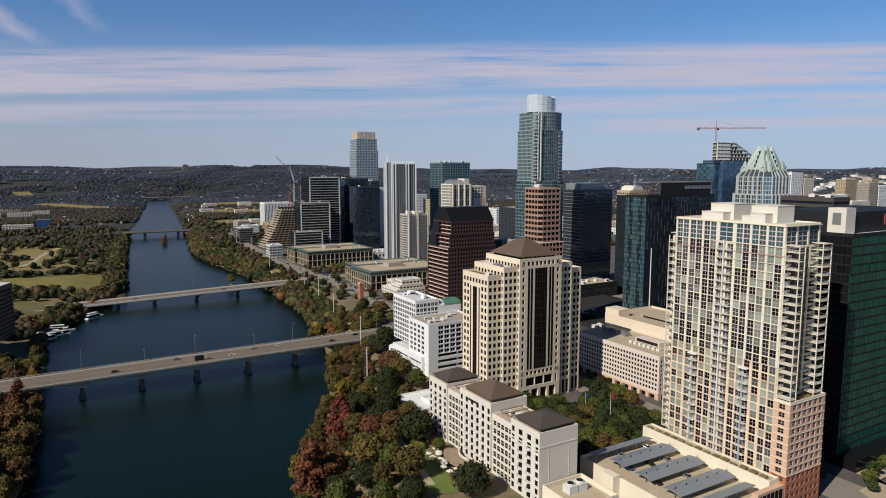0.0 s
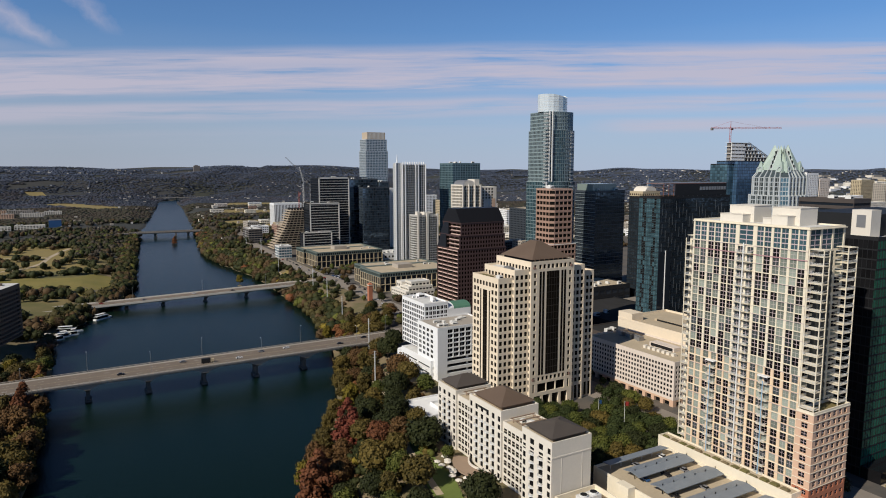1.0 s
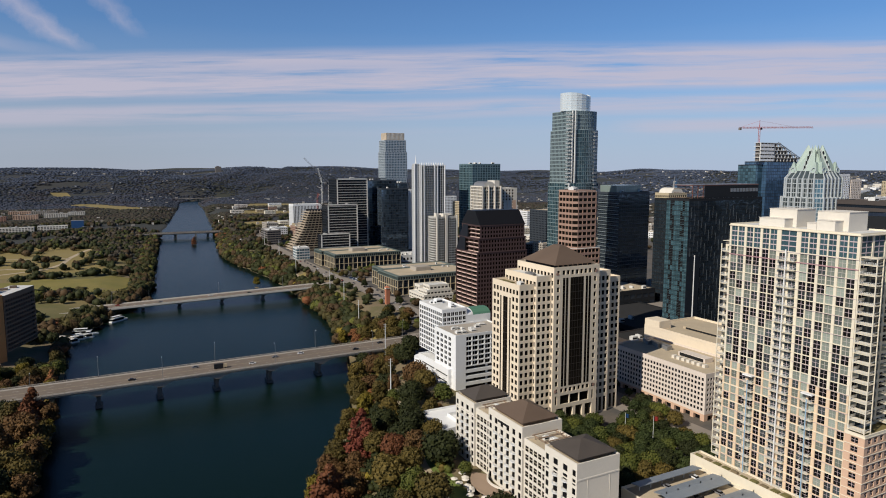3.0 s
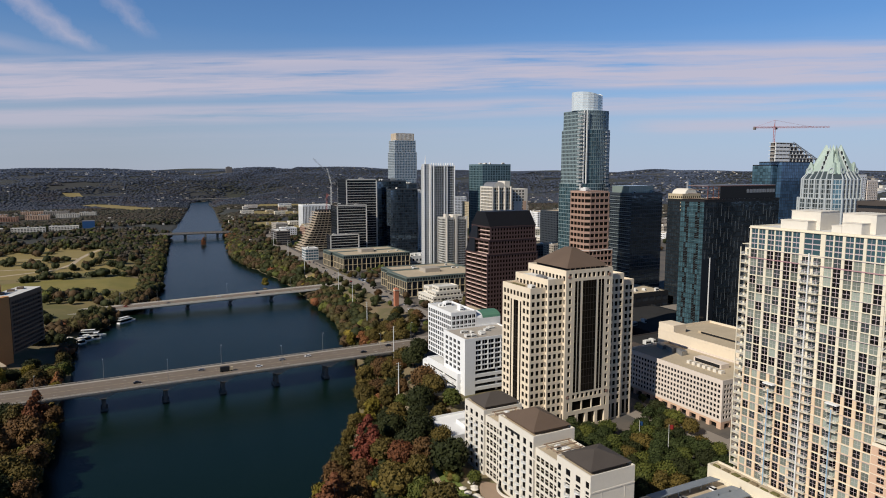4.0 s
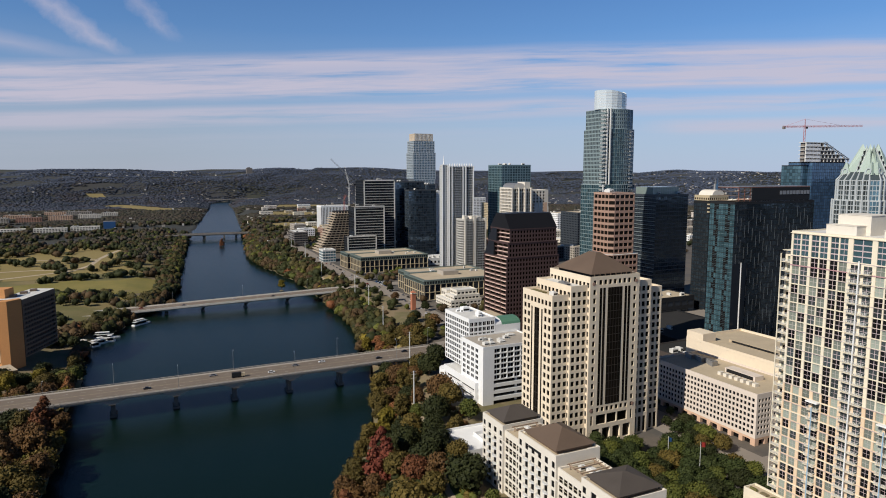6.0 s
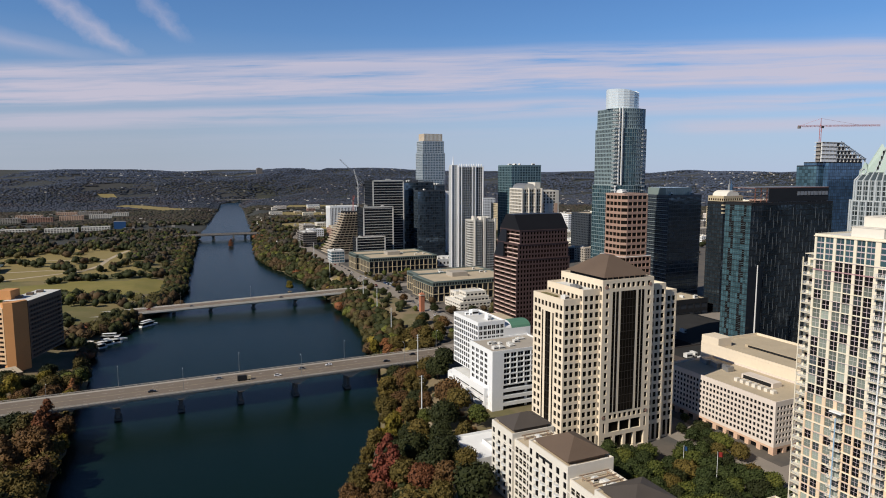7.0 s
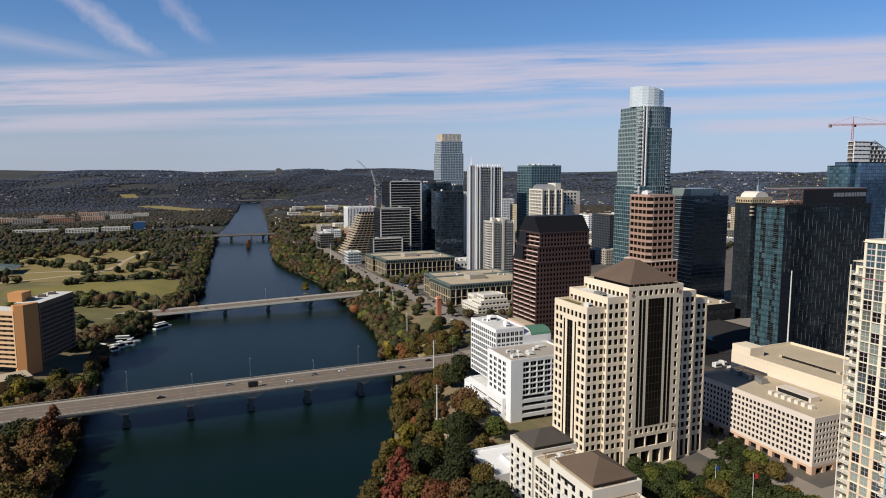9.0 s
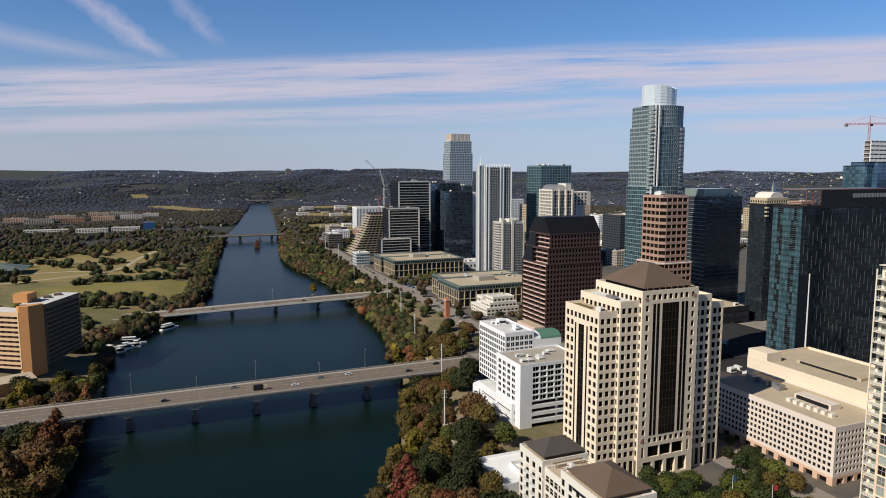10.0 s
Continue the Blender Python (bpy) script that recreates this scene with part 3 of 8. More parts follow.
def road_bridge(label, x0, x1, yc, wid, za, zb, piers, lanes, pier_w, haunch, group, rail="concrete", wall=False):
    """A girder bridge along x with hammerhead piers, kerbs, parapets and lane marks."""
    zz = lambda x: za + (zb - za) * (x - x0) / (x1 - x0)
    ob = thing("bridge", (x0, yc, 0), label, "bridge")
    y0, y1 = yc - wid / 2, yc + wid / 2
    g = Geo(M["concrete"])
    g.beam([(x, y0, y1, zz(x) - 0.7, zz(x) - 0.01) for x in (x0, x1)])
    part("deck_slab", g, ob)
    g = Geo(M["bridge_deck"])
    g.quad((x0, y0 + 2.6, zz(x0) + 0.05), (x1, y0 + 2.6, zz(x1) + 0.05), (x1, y1 - 2.6, zz(x1) + 0.05), (x0, y1 - 2.6, zz(x0) + 0.05))
    part("roadway", g, ob, "worn grey asphalt roadway")
    for nm, a, b in (("sidewalk", y0 + 0.4, y0 + 2.6), ("sidewalk", y1 - 2.6, y1 - 0.4)):
        g = Geo(M["concrete"])
        g.v += [(x0, a, zz(x0)), (x1, a, zz(x1)), (x1, b, zz(x1)), (x0, b, zz(x0)), (x0, a, zz(x0) + 0.25), (x1, a, zz(x1) + 0.25), (x1, b, zz(x1) + 0.25), (x0, b, zz(x0) + 0.25)]
        for q in ((4, 5, 6, 7), (0, 1, 5, 4), (2, 3, 7, 6)):
            g.f.append(q)
            g.m.append(0)
        part(nm, g, ob)
    for s, yy in ((-1, y0), (1, y1)):
        g = Geo(M[rail])
        k = int((x1 - x0) / 3)
        for i in range(k + 1):
            x = x0 + (x1 - x0) * i / k
            g.box(x - 0.22, x + 0.22, yy - 0.2, yy + 0.2, zz(x) - 0.5, zz(x) + 1.05)
        for za_, h in (((-.9, 2.0),) if wall else ((0.85, 0.3), (0.0, 0.45))):
            g.beam([(x, yy - .16, yy + .16, zz(x) + za_, zz(x) + za_ + h) for x in (x0, x1)])
        part("parapet", g, ob, "pale concrete balustrade")
    # girders, deeper over the piers
    for yy in [y0 + 1.6 + i * (wid - 3.2) / 4 for i in range(5)]:
        g = Geo(M["concrete"])
        xs = [x0] + [q for p in piers for q in (p - 7.5, p - 1.8, p + 1.8, p + 7.5)] + [x1]
        ds = [1.3] + [q for p in piers for q in (1.3, 1.3 + haunch, 1.3 + haunch, 1.3)] + [1.3]
        g.beam([(a, yy - .3, yy + .3, zz(a) - .6 - da, zz(a) - .65) for a, da in zip(xs, ds)])
        part("girder", g, ob)
    for p in piers:
        zt = zz(p) - 2.0 - haunch
        g = Geo(M["concrete_dark"])
        g.prism([(p - pier_w / 2, yc - 3.4), (p + pier_w / 2, yc - 3.4), (p + pier_w / 2, yc + 3.4), (p - pier_w / 2, yc + 3.4)], -3, zt - 3.2, 0)
        g.prism([(p - pier_w / 2, yc - 3.8), (p + pier_w / 2, yc - 3.8), (p + pier_w / 2, yc + 3.8), (p - pier_w / 2, yc + 3.8)], zt - 3.2, zt, 0, poly2=[(p - pier_w / 2 - .7, y0 + 0.8), (p + pier_w / 2 + .7, y0 + 0.8), (p + pier_w / 2 + .7, y1 - 0.8), (p - pier_w / 2 - .7, y1 - 0.8)])
        g.prism([(p - pier_w / 2 - .8, yc - 4.6), (p + pier_w / 2 + .8, yc - 4.6), (p + pier_w / 2 + .8, yc + 4.6), (p - pier_w / 2 - .8, yc + 4.6)], -3, 1.3, 0)
        part("pier", g, ob)
    g = Geo(M["limestone"], M["steel_white"])
    for yy in (yc - 0.15, yc + 0.15):
        g.quad((x0, yy - .07, zz(x0) + .06), (x1, yy - .07, zz(x1) + .06), (x1, yy + .07, zz(x1) + .06), (x0, yy + .07, zz(x0) + .06), 0)
    for ln in lanes:
        x = x0
        while x < x1:
            g.quad((x, yc + ln - .08, zz(x) + .06), (x + 3, yc + ln - .08, zz(x + 3) + .06), (x + 3, yc + ln + .08, zz(x + 3) + .06), (x, yc + ln + .08, zz(x) + .06), 1)
            x += 9
    part("lane_marking", g, ob)
    return ob, zz


PIERS_1 = [3.2 + 34.4 * k for k in range(-3, 5)]
bridge1, deck1 = road_bridge("long pale concrete girder bridge with balustrades over the river", -140, 218, 458, 25, 13.8, 15.2, PIERS_1, (-5.6, 5.6), 2.3, 2.3, "")
for x in (-66, 3.7, 73.5, 143, 212):
    lamp_post(x, 470.2, deck1(x) + 1.0, 12.6, -2.2, "lamps on the near bridge")
for x in (-30.5, 39, 108.5, 178):
    lamp_post(x, 445.8, deck1(x) + 1.0, 12.6, 2.2, "lamps on the near bridge")
bridge2, deck2 = road_bridge("plain concrete road bridge with wide deck over the river", -110, 232, 747, 22, 4.0, 11.5, [-2, 43, 78, 121, 165], (-4.5, 4.5), 1.7, 0.7, "", "stucco", True)
for x in (15, 50, 120, 190):
    lamp_post(x, 757.6, deck2(x) + 1.0, 11.5, -2.0, "lamps on the second bridge")
bridge3, deck3 = road_bridge("older concrete road bridge on round piers upstream", -60, 330, 1500, 16, 12.5, 11.5, [80, 145, 211, 275], (), 3.5, 0.3, "", "concrete_dark")
bridge4, deck4 = road_bridge("low grey footbridge beside the upstream bridge", -60, 330, 1532, 8, 11.5, 11, [110, 150, 190, 228, 265], (), 2.5, 0.2, "", "concrete_dark")
bridge5, deck5 = road_bridge("distant highway bridge over the river", 285, 800, 3330, 30, 12, 17, [360, 420, 480, 540, 620, 700], (), 6, 1.0, "")


# ---------------------------------------------------------------- buildings
def building(name, x, y, z, label, category="building", group=""):
    return thing(name, (x, y, z), label, category, group)


def simple_tower(name, label, x0, x1, y0, y1, z0, z1, wall, gl, fh=3.6, bay=4.0, wf=0.6, hf=0.55, rec=0.35, base=0.0, top=0.8, edge=0.0, parapet=1.0, limit=24, units=4, deck="white_dirty", seed=1, nx=1, nz=1, bar=None, category="building", group=""):
    ob = building(name, (x0 + x1) / 2, (y0 + y1) / 2, z0, label, category, group)
    g, panes = Geo(M[wall], M[deck]), []
    block(g, panes, x0, x1, y0, y1, z0, z1, fh, bay, wf, hf, rec, base, top, edge, parapet)
    part("wall", g, ob)
    glaze(ob, panes, {0: (nx, nz, M[gl], M[bar] if bar else None)}, limit)
    if units:
        roof_units(ob, x0 + 2, x1 - 2, y0 + 2, y1 - 2, z1, units, seed)
    return ob


def hip_roof(g, x0, x1, y0, y1, z0, z1, over=0.0, mi=0, flat=0.0):
    """A hipped roof on a rectangle."""
    x0, x1, y0, y1 = x0 - over, x1 + over, y0 - over, y1 + over
    h = min(x1 - x0, y1 - y0) / 2 * (1 - flat)
    q = [(x0 + h, y0 + h), (x1 - h, y0 + h), (x1 - h, y1 - h), (x0 + h, y1 - h)]
    g.prism([(x0, y0), (x1, y0), (x1, y1), (x0, y1)], z0, z1, mi, poly2=q)


BALCONY = {}


def balcony(parent, x, y, z, w, d, turn, round_front=False, slab="white"):
    """A balcony slab with a railing, w wide along its wall and d deep; turn: degrees of its outward side from -y."""
    key = (round(w, 2), round(d, 2), round_front, slab)
    if key not in BALCONY:
        g, q = Geo(M[slab]), Geo(M["steel_white"])
        if round_front:
            k = 6
            arc = [(w / 2 * math.cos(math.pi * i / k), -d * math.sin(math.pi * i / k)) for i in range(k + 1)]
            poly = [(a, b) for a, b in reversed(arc)]
            g.prism(poly, 0, 0.25, 0)
            for (a, b), (c, e) in zip(poly, poly[1:]):
                for z0, z1 in ((0.95, 1.1), (0.6, 0.7), (0.3, 0.4)):
                    q.quad((a, b, z0), (c, e, z0), (c, e, z1), (a, b, z1))
                    q.quad((c * .95, e * .95, z0), (a * .95, b * .95, z0), (a * .95, b * .95, z1), (c * .95, e * .95, z1))
                q.box(a - .04, a + .04, b - .04, b + .04, .25, 1.0)
        else:
            g.box(-w / 2, w / 2, -d, 0, 0.10, 0.26, 0)
            q.box(-w / 2, w / 2, -d, -d + 0.06, 1.17, 1.24)
            q.box(-w / 2, w / 2, -d, -d + 0.04, 0.55, 0.61)
            q.box(-w / 2, w / 2, -d, -d + 0.04, 0.85, 0.91)
            for sx in (-1, 1):
                xx = sx * (w / 2 - 0.05)
                q.box(xx - .05, xx + .05, -d, 0, 1.15, 1.25)
            k = max(2, int(w / 0.5))
            for i in range(k + 1):
                xx = -w / 2 + 0.05 + (w - 0.1) * i / k
                q.box(xx - .04, xx + .04, -d, -d + 0.06, 0.3, 1.15)
        BALCONY[key] = (g.mesh("balcony"), q.mesh("railing"))
    ob = new("balcony", BALCONY[key][0])
    hang(ob, parent)
    ob.matrix_basis = pose(x, y, z, 0, 0, turn)
    o = new("railing", BALCONY[key][1])
    o.parent = ob
    return ob


def bars(parent, x, y, z, ux, uy, lengths, h, gap, m, name="sign_bar"):
    """Plain bars in place of lettering."""
    for w in lengths:
        g = Geo(m)
        a, b = (x, y), (x + ux * w, y + uy * w)
        nx, ny = uy * 0.12, -ux * 0.12
        g.prism([a, (a[0] + nx, a[1] + ny), (b[0] + nx, b[1] + ny), b], z, z + h, 0)
        part(name, g, parent)
        x, y = x + ux * (w + gap), y + uy * (w + gap)


def stepped_granite_tower():
    """Cream granite office tower with stepped corners and a bronze hipped roof."""
    ob = building("office_tower", 216, 286, 18, "tall cream granite office tower with stepped corners and bronze hipped roof", "office tower")
    g, panes = Geo(M["cream"], M["white_dirty"], M["grass"], M["deck_tan"]), []
    tiers = [(185.6, 248.6, 273.0, 297.2, 87.9), (194.2, 240.3, 271.2, 298.9, 91.8), (203.2, 231.4, 269.4, 300.9, 95.6)]
    fh = 3.72
    for i, (x0, x1, y0, y1, zt) in enumerate(tiers):
        for s, (a, b) in sides(x0, x1, y0, y1).items():
            w = abs(b[0] - a[0]) + abs(b[1] - a[1])
            if i == 2 and s in ("-y", "+y"):
                low = [(1.4, 0), (2.1, .70), (0.7, 0)] + [(2.5, .62)] * 7 + [(0.7, 0), (2.1, .70), (1.4, 0)]
                facade(g, panes, a, b, 18, [(8.5, 1.0, 6.3), ], [(2.0, 0)] + [(5.6, .74)] * 4 + [(2.0, 0)], 1.2)
                facade(g, panes, a, b, 26.5, [(6.0, 0.8, 4.6)], [(1.2, 0), (2.1, .5), (1.0, 0)] + [(5.4, .92)] * 3 + [(1.0, 0), (2.1, .5), (1.2, 0)], 0.6)
                facade(g, panes, a, b, 32.5, [(fh, 0.9, 2.1)], low, 0.5)
                mid = [(1.4, 0), (2.1, .70), (0.9, 0), (1.6, .62), (0.25, 0), (1.6, .62), (0.5, 0)] + [(9.8, 0)] + [(0.5, 0), (1.6, .62), (0.25, 0), (1.6, .62), (0.9, 0), (2.1, .70), (1.4, 0)]
                z = 32.5 + fh
                n = 14
                h = (91.5 - z) / n
                tall = [(c, f if c == 2.1 else 0) for c, f in mid]
                facade(g, panes, a, b, z, [(h, h * .18, h * .62)] * n, tall, 0.5)
                facade(g, panes, a, b, 91.5, [(zt - 91.5, 1.2, 2.2)], low, 0.5)
            else:
                rows = [(9.5, 0.8, 7.6)] + floors(zt - 27.5, fh, 0.62, None, 0, 1.2)
                if i == 0 and s in ("-x", "+x"):
                    cols = [(0.6, 0)] + [(2.9, .62)] * 2 + [(9.8, 0)] + [(2.9, .62)] * 2 + [(0.6, 0)]
                    zc = facade(g, panes, a, b, 18, rows[:-2], cols, 0.3)
                    facade(g, panes, a, b, zc, rows[-2:], even(w, 2.9, .62, 0.5), 0.3)
                else:
                    cols = even(w, 2.9, .64, 0.3)
                    facade(g, panes, a, b, 18, rows, cols, 0.3)
            part("wall", g, ob)
            g = Geo(M["cream"], M["white_dirty"], M["grass"], M["deck_tan"])
        roof_flat(g, x0, x1, y0, y1, zt, 1.0, 0, (3, 1, 1)[i])
        part("roof_deck", g, ob)
        g = Geo(M["cream"], M["white_dirty"], M["grass"], M["deck_tan"])
    # tall dark glass strips between thin piers
    for yy, sg in ((269.4, -1), (300.9, 1)):
        for a, b in ((213.2, 221.4), (208.6, 209.9), (210.5, 211.8), (222.8, 224.1), (224.7, 226.0)):
            gg = Geo(M["glass_brown"], M["bronze_bar"])
            ya, yb = sorted((yy + sg * 0.05, yy - sg * .2))
            gg.box(a, b, ya, yb, 36.5, 91.2, 0)
            for k in range(1, 15):
                z = 36.5 + k * 54.7 / 15
                gg.box(a, b, min(yy, yy + sg * .1), max(yy, yy + sg * .1), z - .12, z + .12, 1)
            if b - a > 5:
                for k in range(1, 5):
                    x = a + (b - a) * k / 5
                    gg.box(x - .08, x + .08, min(yy, yy + sg * .12), max(yy, yy + sg * .12), 36.5, 91.2, 1)
            part("glass_strip", gg, ob, "tall black glass strip")
    for xx, sg, yc, hw in [(x_, s_, c_, h_) for x_, s_ in ((185.6, -1), (248.6, 1)) for c_, h_ in ((285.1, 1.95), (281.0, .5), (289.2, .5))]:
        gg = Geo(M["glass_brown"], M["bronze_bar"])
        xa, xb = sorted((xx + sg * .05, xx - sg * .2))
        gg.box(xa, xb, yc - hw, yc + hw, 27, 81.6, 0)
        for k in range(1, 15):
            z = 27 + k * 54.6 / 15
            gg.box(min(xx, xx + sg * .1), max(xx, xx + sg * .1), yc - hw, yc + hw, z - .12, z + .12, 1)
        if hw > 1:
            gg.box(min(xx, xx + sg * .12), max(xx, xx + sg * .12), yc - .1, yc + .1, 27, 81.6, 1)
        part("glass_strip", gg, ob, "tall black glass strip")
    # roundels high on the front
    for x in (205.2, 229.4):
        for z in (93.3, 34.5):
            gg = Geo(M["brown_stone"])
            gg.tube((x, 269.42, z), (x, 269.25, z), 0.85, 0.85, 14)
            part("roundel", gg, ob)
    g = Geo(M["roof_brown"], M["dark"])
    g.box(206, 228.4, 272.2, 297.5, 95.65, 97.5, 1)
    part("roof_base", g, ob)
    g = Geo(M["roof_brown"])
    hip_roof(g, 204.8, 229.6, 270.8, 298.8, 97.4, 105.6, 0.3, 0, 0.10)
    part("roof", g, ob, "bronze hipped metal roof")
    for i in range(8):
        g = Geo(M["roof_brown"])
        g.box(206 + i * 3, 206.3 + i * 3, 270.1, 270.4, 95.6, 97.9)
        part("rail_post", g, ob)
    gg = Geo(M["grass"])
    gg.box(186.3, 190.2, 284, 294, 87.9, 88.5)
    part("roof_planting", gg, ob)
    glaze(ob, panes, {0: (1, 1, M["glass_brown"], None)}, 300)
    roof_units(ob, 187, 193, 274, 283, 87.9, 1, 3)
    roof_units(ob, 195, 202, 276, 296, 91.8, 2, 4, M["steel"], 1.2)


def riverside_hotel():
    """White stucco hotel in three tall bays with bronze hipped roofs."""
    ob = building("hotel", 155, 223, 16, "white stucco riverside hotel with bronze hipped roofs and small round balconies", "hotel")
    g, panes = Geo(M["stucco"], M["deck_tan"]), []
    x0, x1 = 146, 164.5
    segs = [(180.2, 198, 46, True), (198, 212, 43, False), (212, 236, 47.2, True), (236, 247.5, 43, False), (247.5, 263.6, 45, True)]
    stacks = []
    for y0, y1, zt, tall in segs:
        xa, xb = (x0, x1) if tall else (x0 + 1.0, x1 - 1)
        rows = [(2.6, 0, 0)] + floors(zt - 18.6, 3.2, 0.68, None, 0, 1.4)
        for s, (a, b) in sides(xa, xb, y0, y1).items():
            w = abs(b[0] - a[0]) + abs(b[1] - a[1])
            if s in ("-y", "+y"):
                g.quad((*a, 16), (*b, 16), (*b, zt), (*a, zt), 0)
            elif tall:
                n = 2 if w < 20 else 4
                mid = (w - 7.2) / n
                cols = [(0.6, 0), (1.9, .62), (1.1, 0)] + [(mid, .44)] * n + [(1.1, 0), (1.9, .62), (0.6, 0)]
                facade(g, panes, a, b, 16, rows, [(c, .46 if c == mid else f * 1.45) for c, f in cols], 0.18)
                if s == "-x":
                    stacks += [(x0, y1 - 3.6 - mid * (k + .5), zt, rows[1][0]) for k in range(n)]
            else:
                facade(g, panes, a, b, 16, rows, even(w, 2.5, .78, 0.3), 0.25, 0, 1)
        roof_flat(g, xa, xb, y0, y1, zt, 0.7, 0, 1)
        part("wall", g, ob)
        g = Geo(M["stucco"], M["deck_tan"])
    g.box(x0 - .12, x0, 180.2, 263.6, 39.4, 39.9, 0)
    g.box(146, 164.5, 180.06, 180.2, 40.6, 41.1, 0)
    g.box(150.5, 150.7, 180.12, 180.2, 18, 40.6, 0)
    g.box(160.2, 160.4, 180.12, 180.2, 18, 40.6, 0)
    part("string_course", g, ob)
    glaze(ob, panes, {0: (1, 1, M["glass_dark"], None), 1: (1, 2, M["glass_brown"], M["cream_light"])}, 300)
    for x, y, zt, h in stacks:
        z = 18.6 + h
        while z < zt - 6:
            balcony(ob, x, y, z, 2.5, 1.15, -90, True)
            z += h
    for y0, y1, zt, za in ((181.7, 197, 46, 50.6), (214, 234, 47.2, 53.0), (249, 262.4, 45, 50.0)):
        g = Geo(M["roof_brown" if 200 < y0 < 240 else "roof_slate"])
        g.box(x0 + 2.2, x1 - 1.6, y0 + .5, y1 - .5, zt + .02, zt + 1.6)
        hip_roof(g, x0 + 1.4, x1 - 0.8, y0, y1, zt + 1.5, za, 0.5)
        part("roof", g, ob, "bronze hipped metal roof")
    for y in (212.8, 235.2):
        for xa, xb in ((148, 150), (160, 163)):
            g = Geo(M["stucco"])
            g.box(xa, xb, y - .6, y + .6, 43.9, 47.6)
            part("parapet_pier", g, ob)
    bars(ob, 146.0, 229, 44.4, 0, -1, (2.4, 4.2), 0.9, 0.8, M["black_panel"])
    roof_units(ob, 149, 161, 199, 211, 43, 5, 8)
    roof_units(ob, 149, 161, 237, 247, 43, 4, 9)
    for y0, y1 in ((199.5, 210.5), (237.5, 246.5)):
        for i in range(4):
            g = Geo(M["terrace_roof"])
            y = y0 + (y1 - y0) * i / 3
            g.box(149.5, 161.5, y - .15, y + .15, 44.6, 45.0)
            part("roof_beam", g, ob, "tan roof trellis beam")
        for x in (150.5, 160.5):
            g = Geo(M["terrace_roof"])
            g.box(x - .15, x + .15, y0, y1, 44.2, 44.6)
            part("roof_beam", g, ob, "tan roof trellis beam")
            for y in (y0 + .5, y1 - .5):
                g = Geo(M["terrace_roof"])
                g.box(x - .12, x + .12, y - .12, y + .12, 43, 44.2)
                part("roof_post", g, ob)
    # curved terrace pavilion on the garden side
    pav = building("restaurant_pavilion", 137, 222, 14, "curved tan-roofed restaurant terrace beside the hotel", "pavilion")
    cx, cy = 152, 227
    k = 14
    for nm, ra, rb, z0, z1, m in (("roof", 17, 10.5, 19.2, 19.8, "terrace_roof"), ("glazing", 16, 15.7, 13, 19.19, "glass_dark"), ("rim_wall", 10.45, 9.9, 19, 20.6, "stucco"), ("terrace", 9.8, 1.5, 14, 17.5, "deck_tan")):
        g = Geo(M[m])
        ang = [math.pi * (0.72 + 0.58 * q / k) for q in range(k + 1)]
        ring = [(cx + ra * math.cos(a), cy + ra * math.sin(a)) for a in ang] + [(cx + rb * math.cos(a), cy + rb * math.sin(a)) for a in reversed(ang)]
        g.prism(ring, z0, z1)
        part(nm, g, pav)
    r = random.Random(4)
    for i in range(16):
        a = math.pi * r.uniform(.74, 1.26)
        rr = r.uniform(18.5, 24)
        x, y = cx + rr * math.cos(a), cy + rr * math.sin(a)
        z = ground(x, y)
        g = Geo(M["stucco"], M["steel"])
        g.tube((x, y, z), (x, y, z + 2.4), 0.05, 0.05, 5, 1)
        k = 8
        ring = [(x + 1.6 * math.cos(2 * math.pi * q / k), y + 1.6 * math.sin(2 * math.pi * q / k)) for q in range(k)]
        g.prism(ring, z + 2.2, z + 2.9, 0, poly2=[(x + .1 * math.cos(2 * math.pi * q / k), y + .1 * math.sin(2 * math.pi * q / k)) for q in range(k)])
        solid("sunshade", g, "cream garden sunshade over a terrace table", "sunshade", "sunshades on the terrace")
    # low service wing with cooling plant
    wing = building("service_wing", 156, 170, 16, "low cream service wing with rooftop cooling fans", "building")
    g = Geo(M["cream_light"], M["deck_tan"])
    g.box(147, 166, 160, 179.3, 16, 25, 0)
    roof_flat(g, 147, 166, 160, 179.3, 25.02, 2.0, 0, 1)
    g.box(134, 147, 166, 179, 14, 21, 0)
    roof_flat(g, 134, 147, 166, 179, 21.02, 0.8, 0, 1)
    part("body", g, wing)
    for x in (155, 159.5):
        g = Geo(M["steel_white"], M["dark"])
        g.box(x - 2, x + 2, 171, 175, 25, 28, 0)
        g.tube((x, 173, 28), (x, 173, 28.6), 1.5, 1.5, 14, 0)
        g.tube((x, 173, 28.55), (x, 173, 28.65), 1.3, 1.3, 14, 1)
        part("cooling_fan", g, wing)
    # flat white pavilion roofs past the hotel
    g = Geo(M["white"], M["white_dirty"], M["steel"])
    g.box(147, 176, 278, 304, 15, 22, 0)
    roof_flat(g, 147, 176, 278, 304, 22.02, 1.0, 0, 0)
    for a, b, c, d in ((158, 171, 283, 283.4), (158, 171, 294, 294.4), (158, 158.4, 283.4, 294), (170.6, 171, 283.4, 294)):
        g.box(a, b, c, d, 22, 23.6, 0)
    for k in range(5):
        g.box(159.5 + k * 2.2, 160.9 + k * 2.2, 285 + (k % 2) * 3, 288 + (k % 2) * 3, 22, 23.2, 2)
    low = building("pavilion", 163, 291, 15, "flat white-roofed pavilion among the trees", "building")
    part("body", g, low)


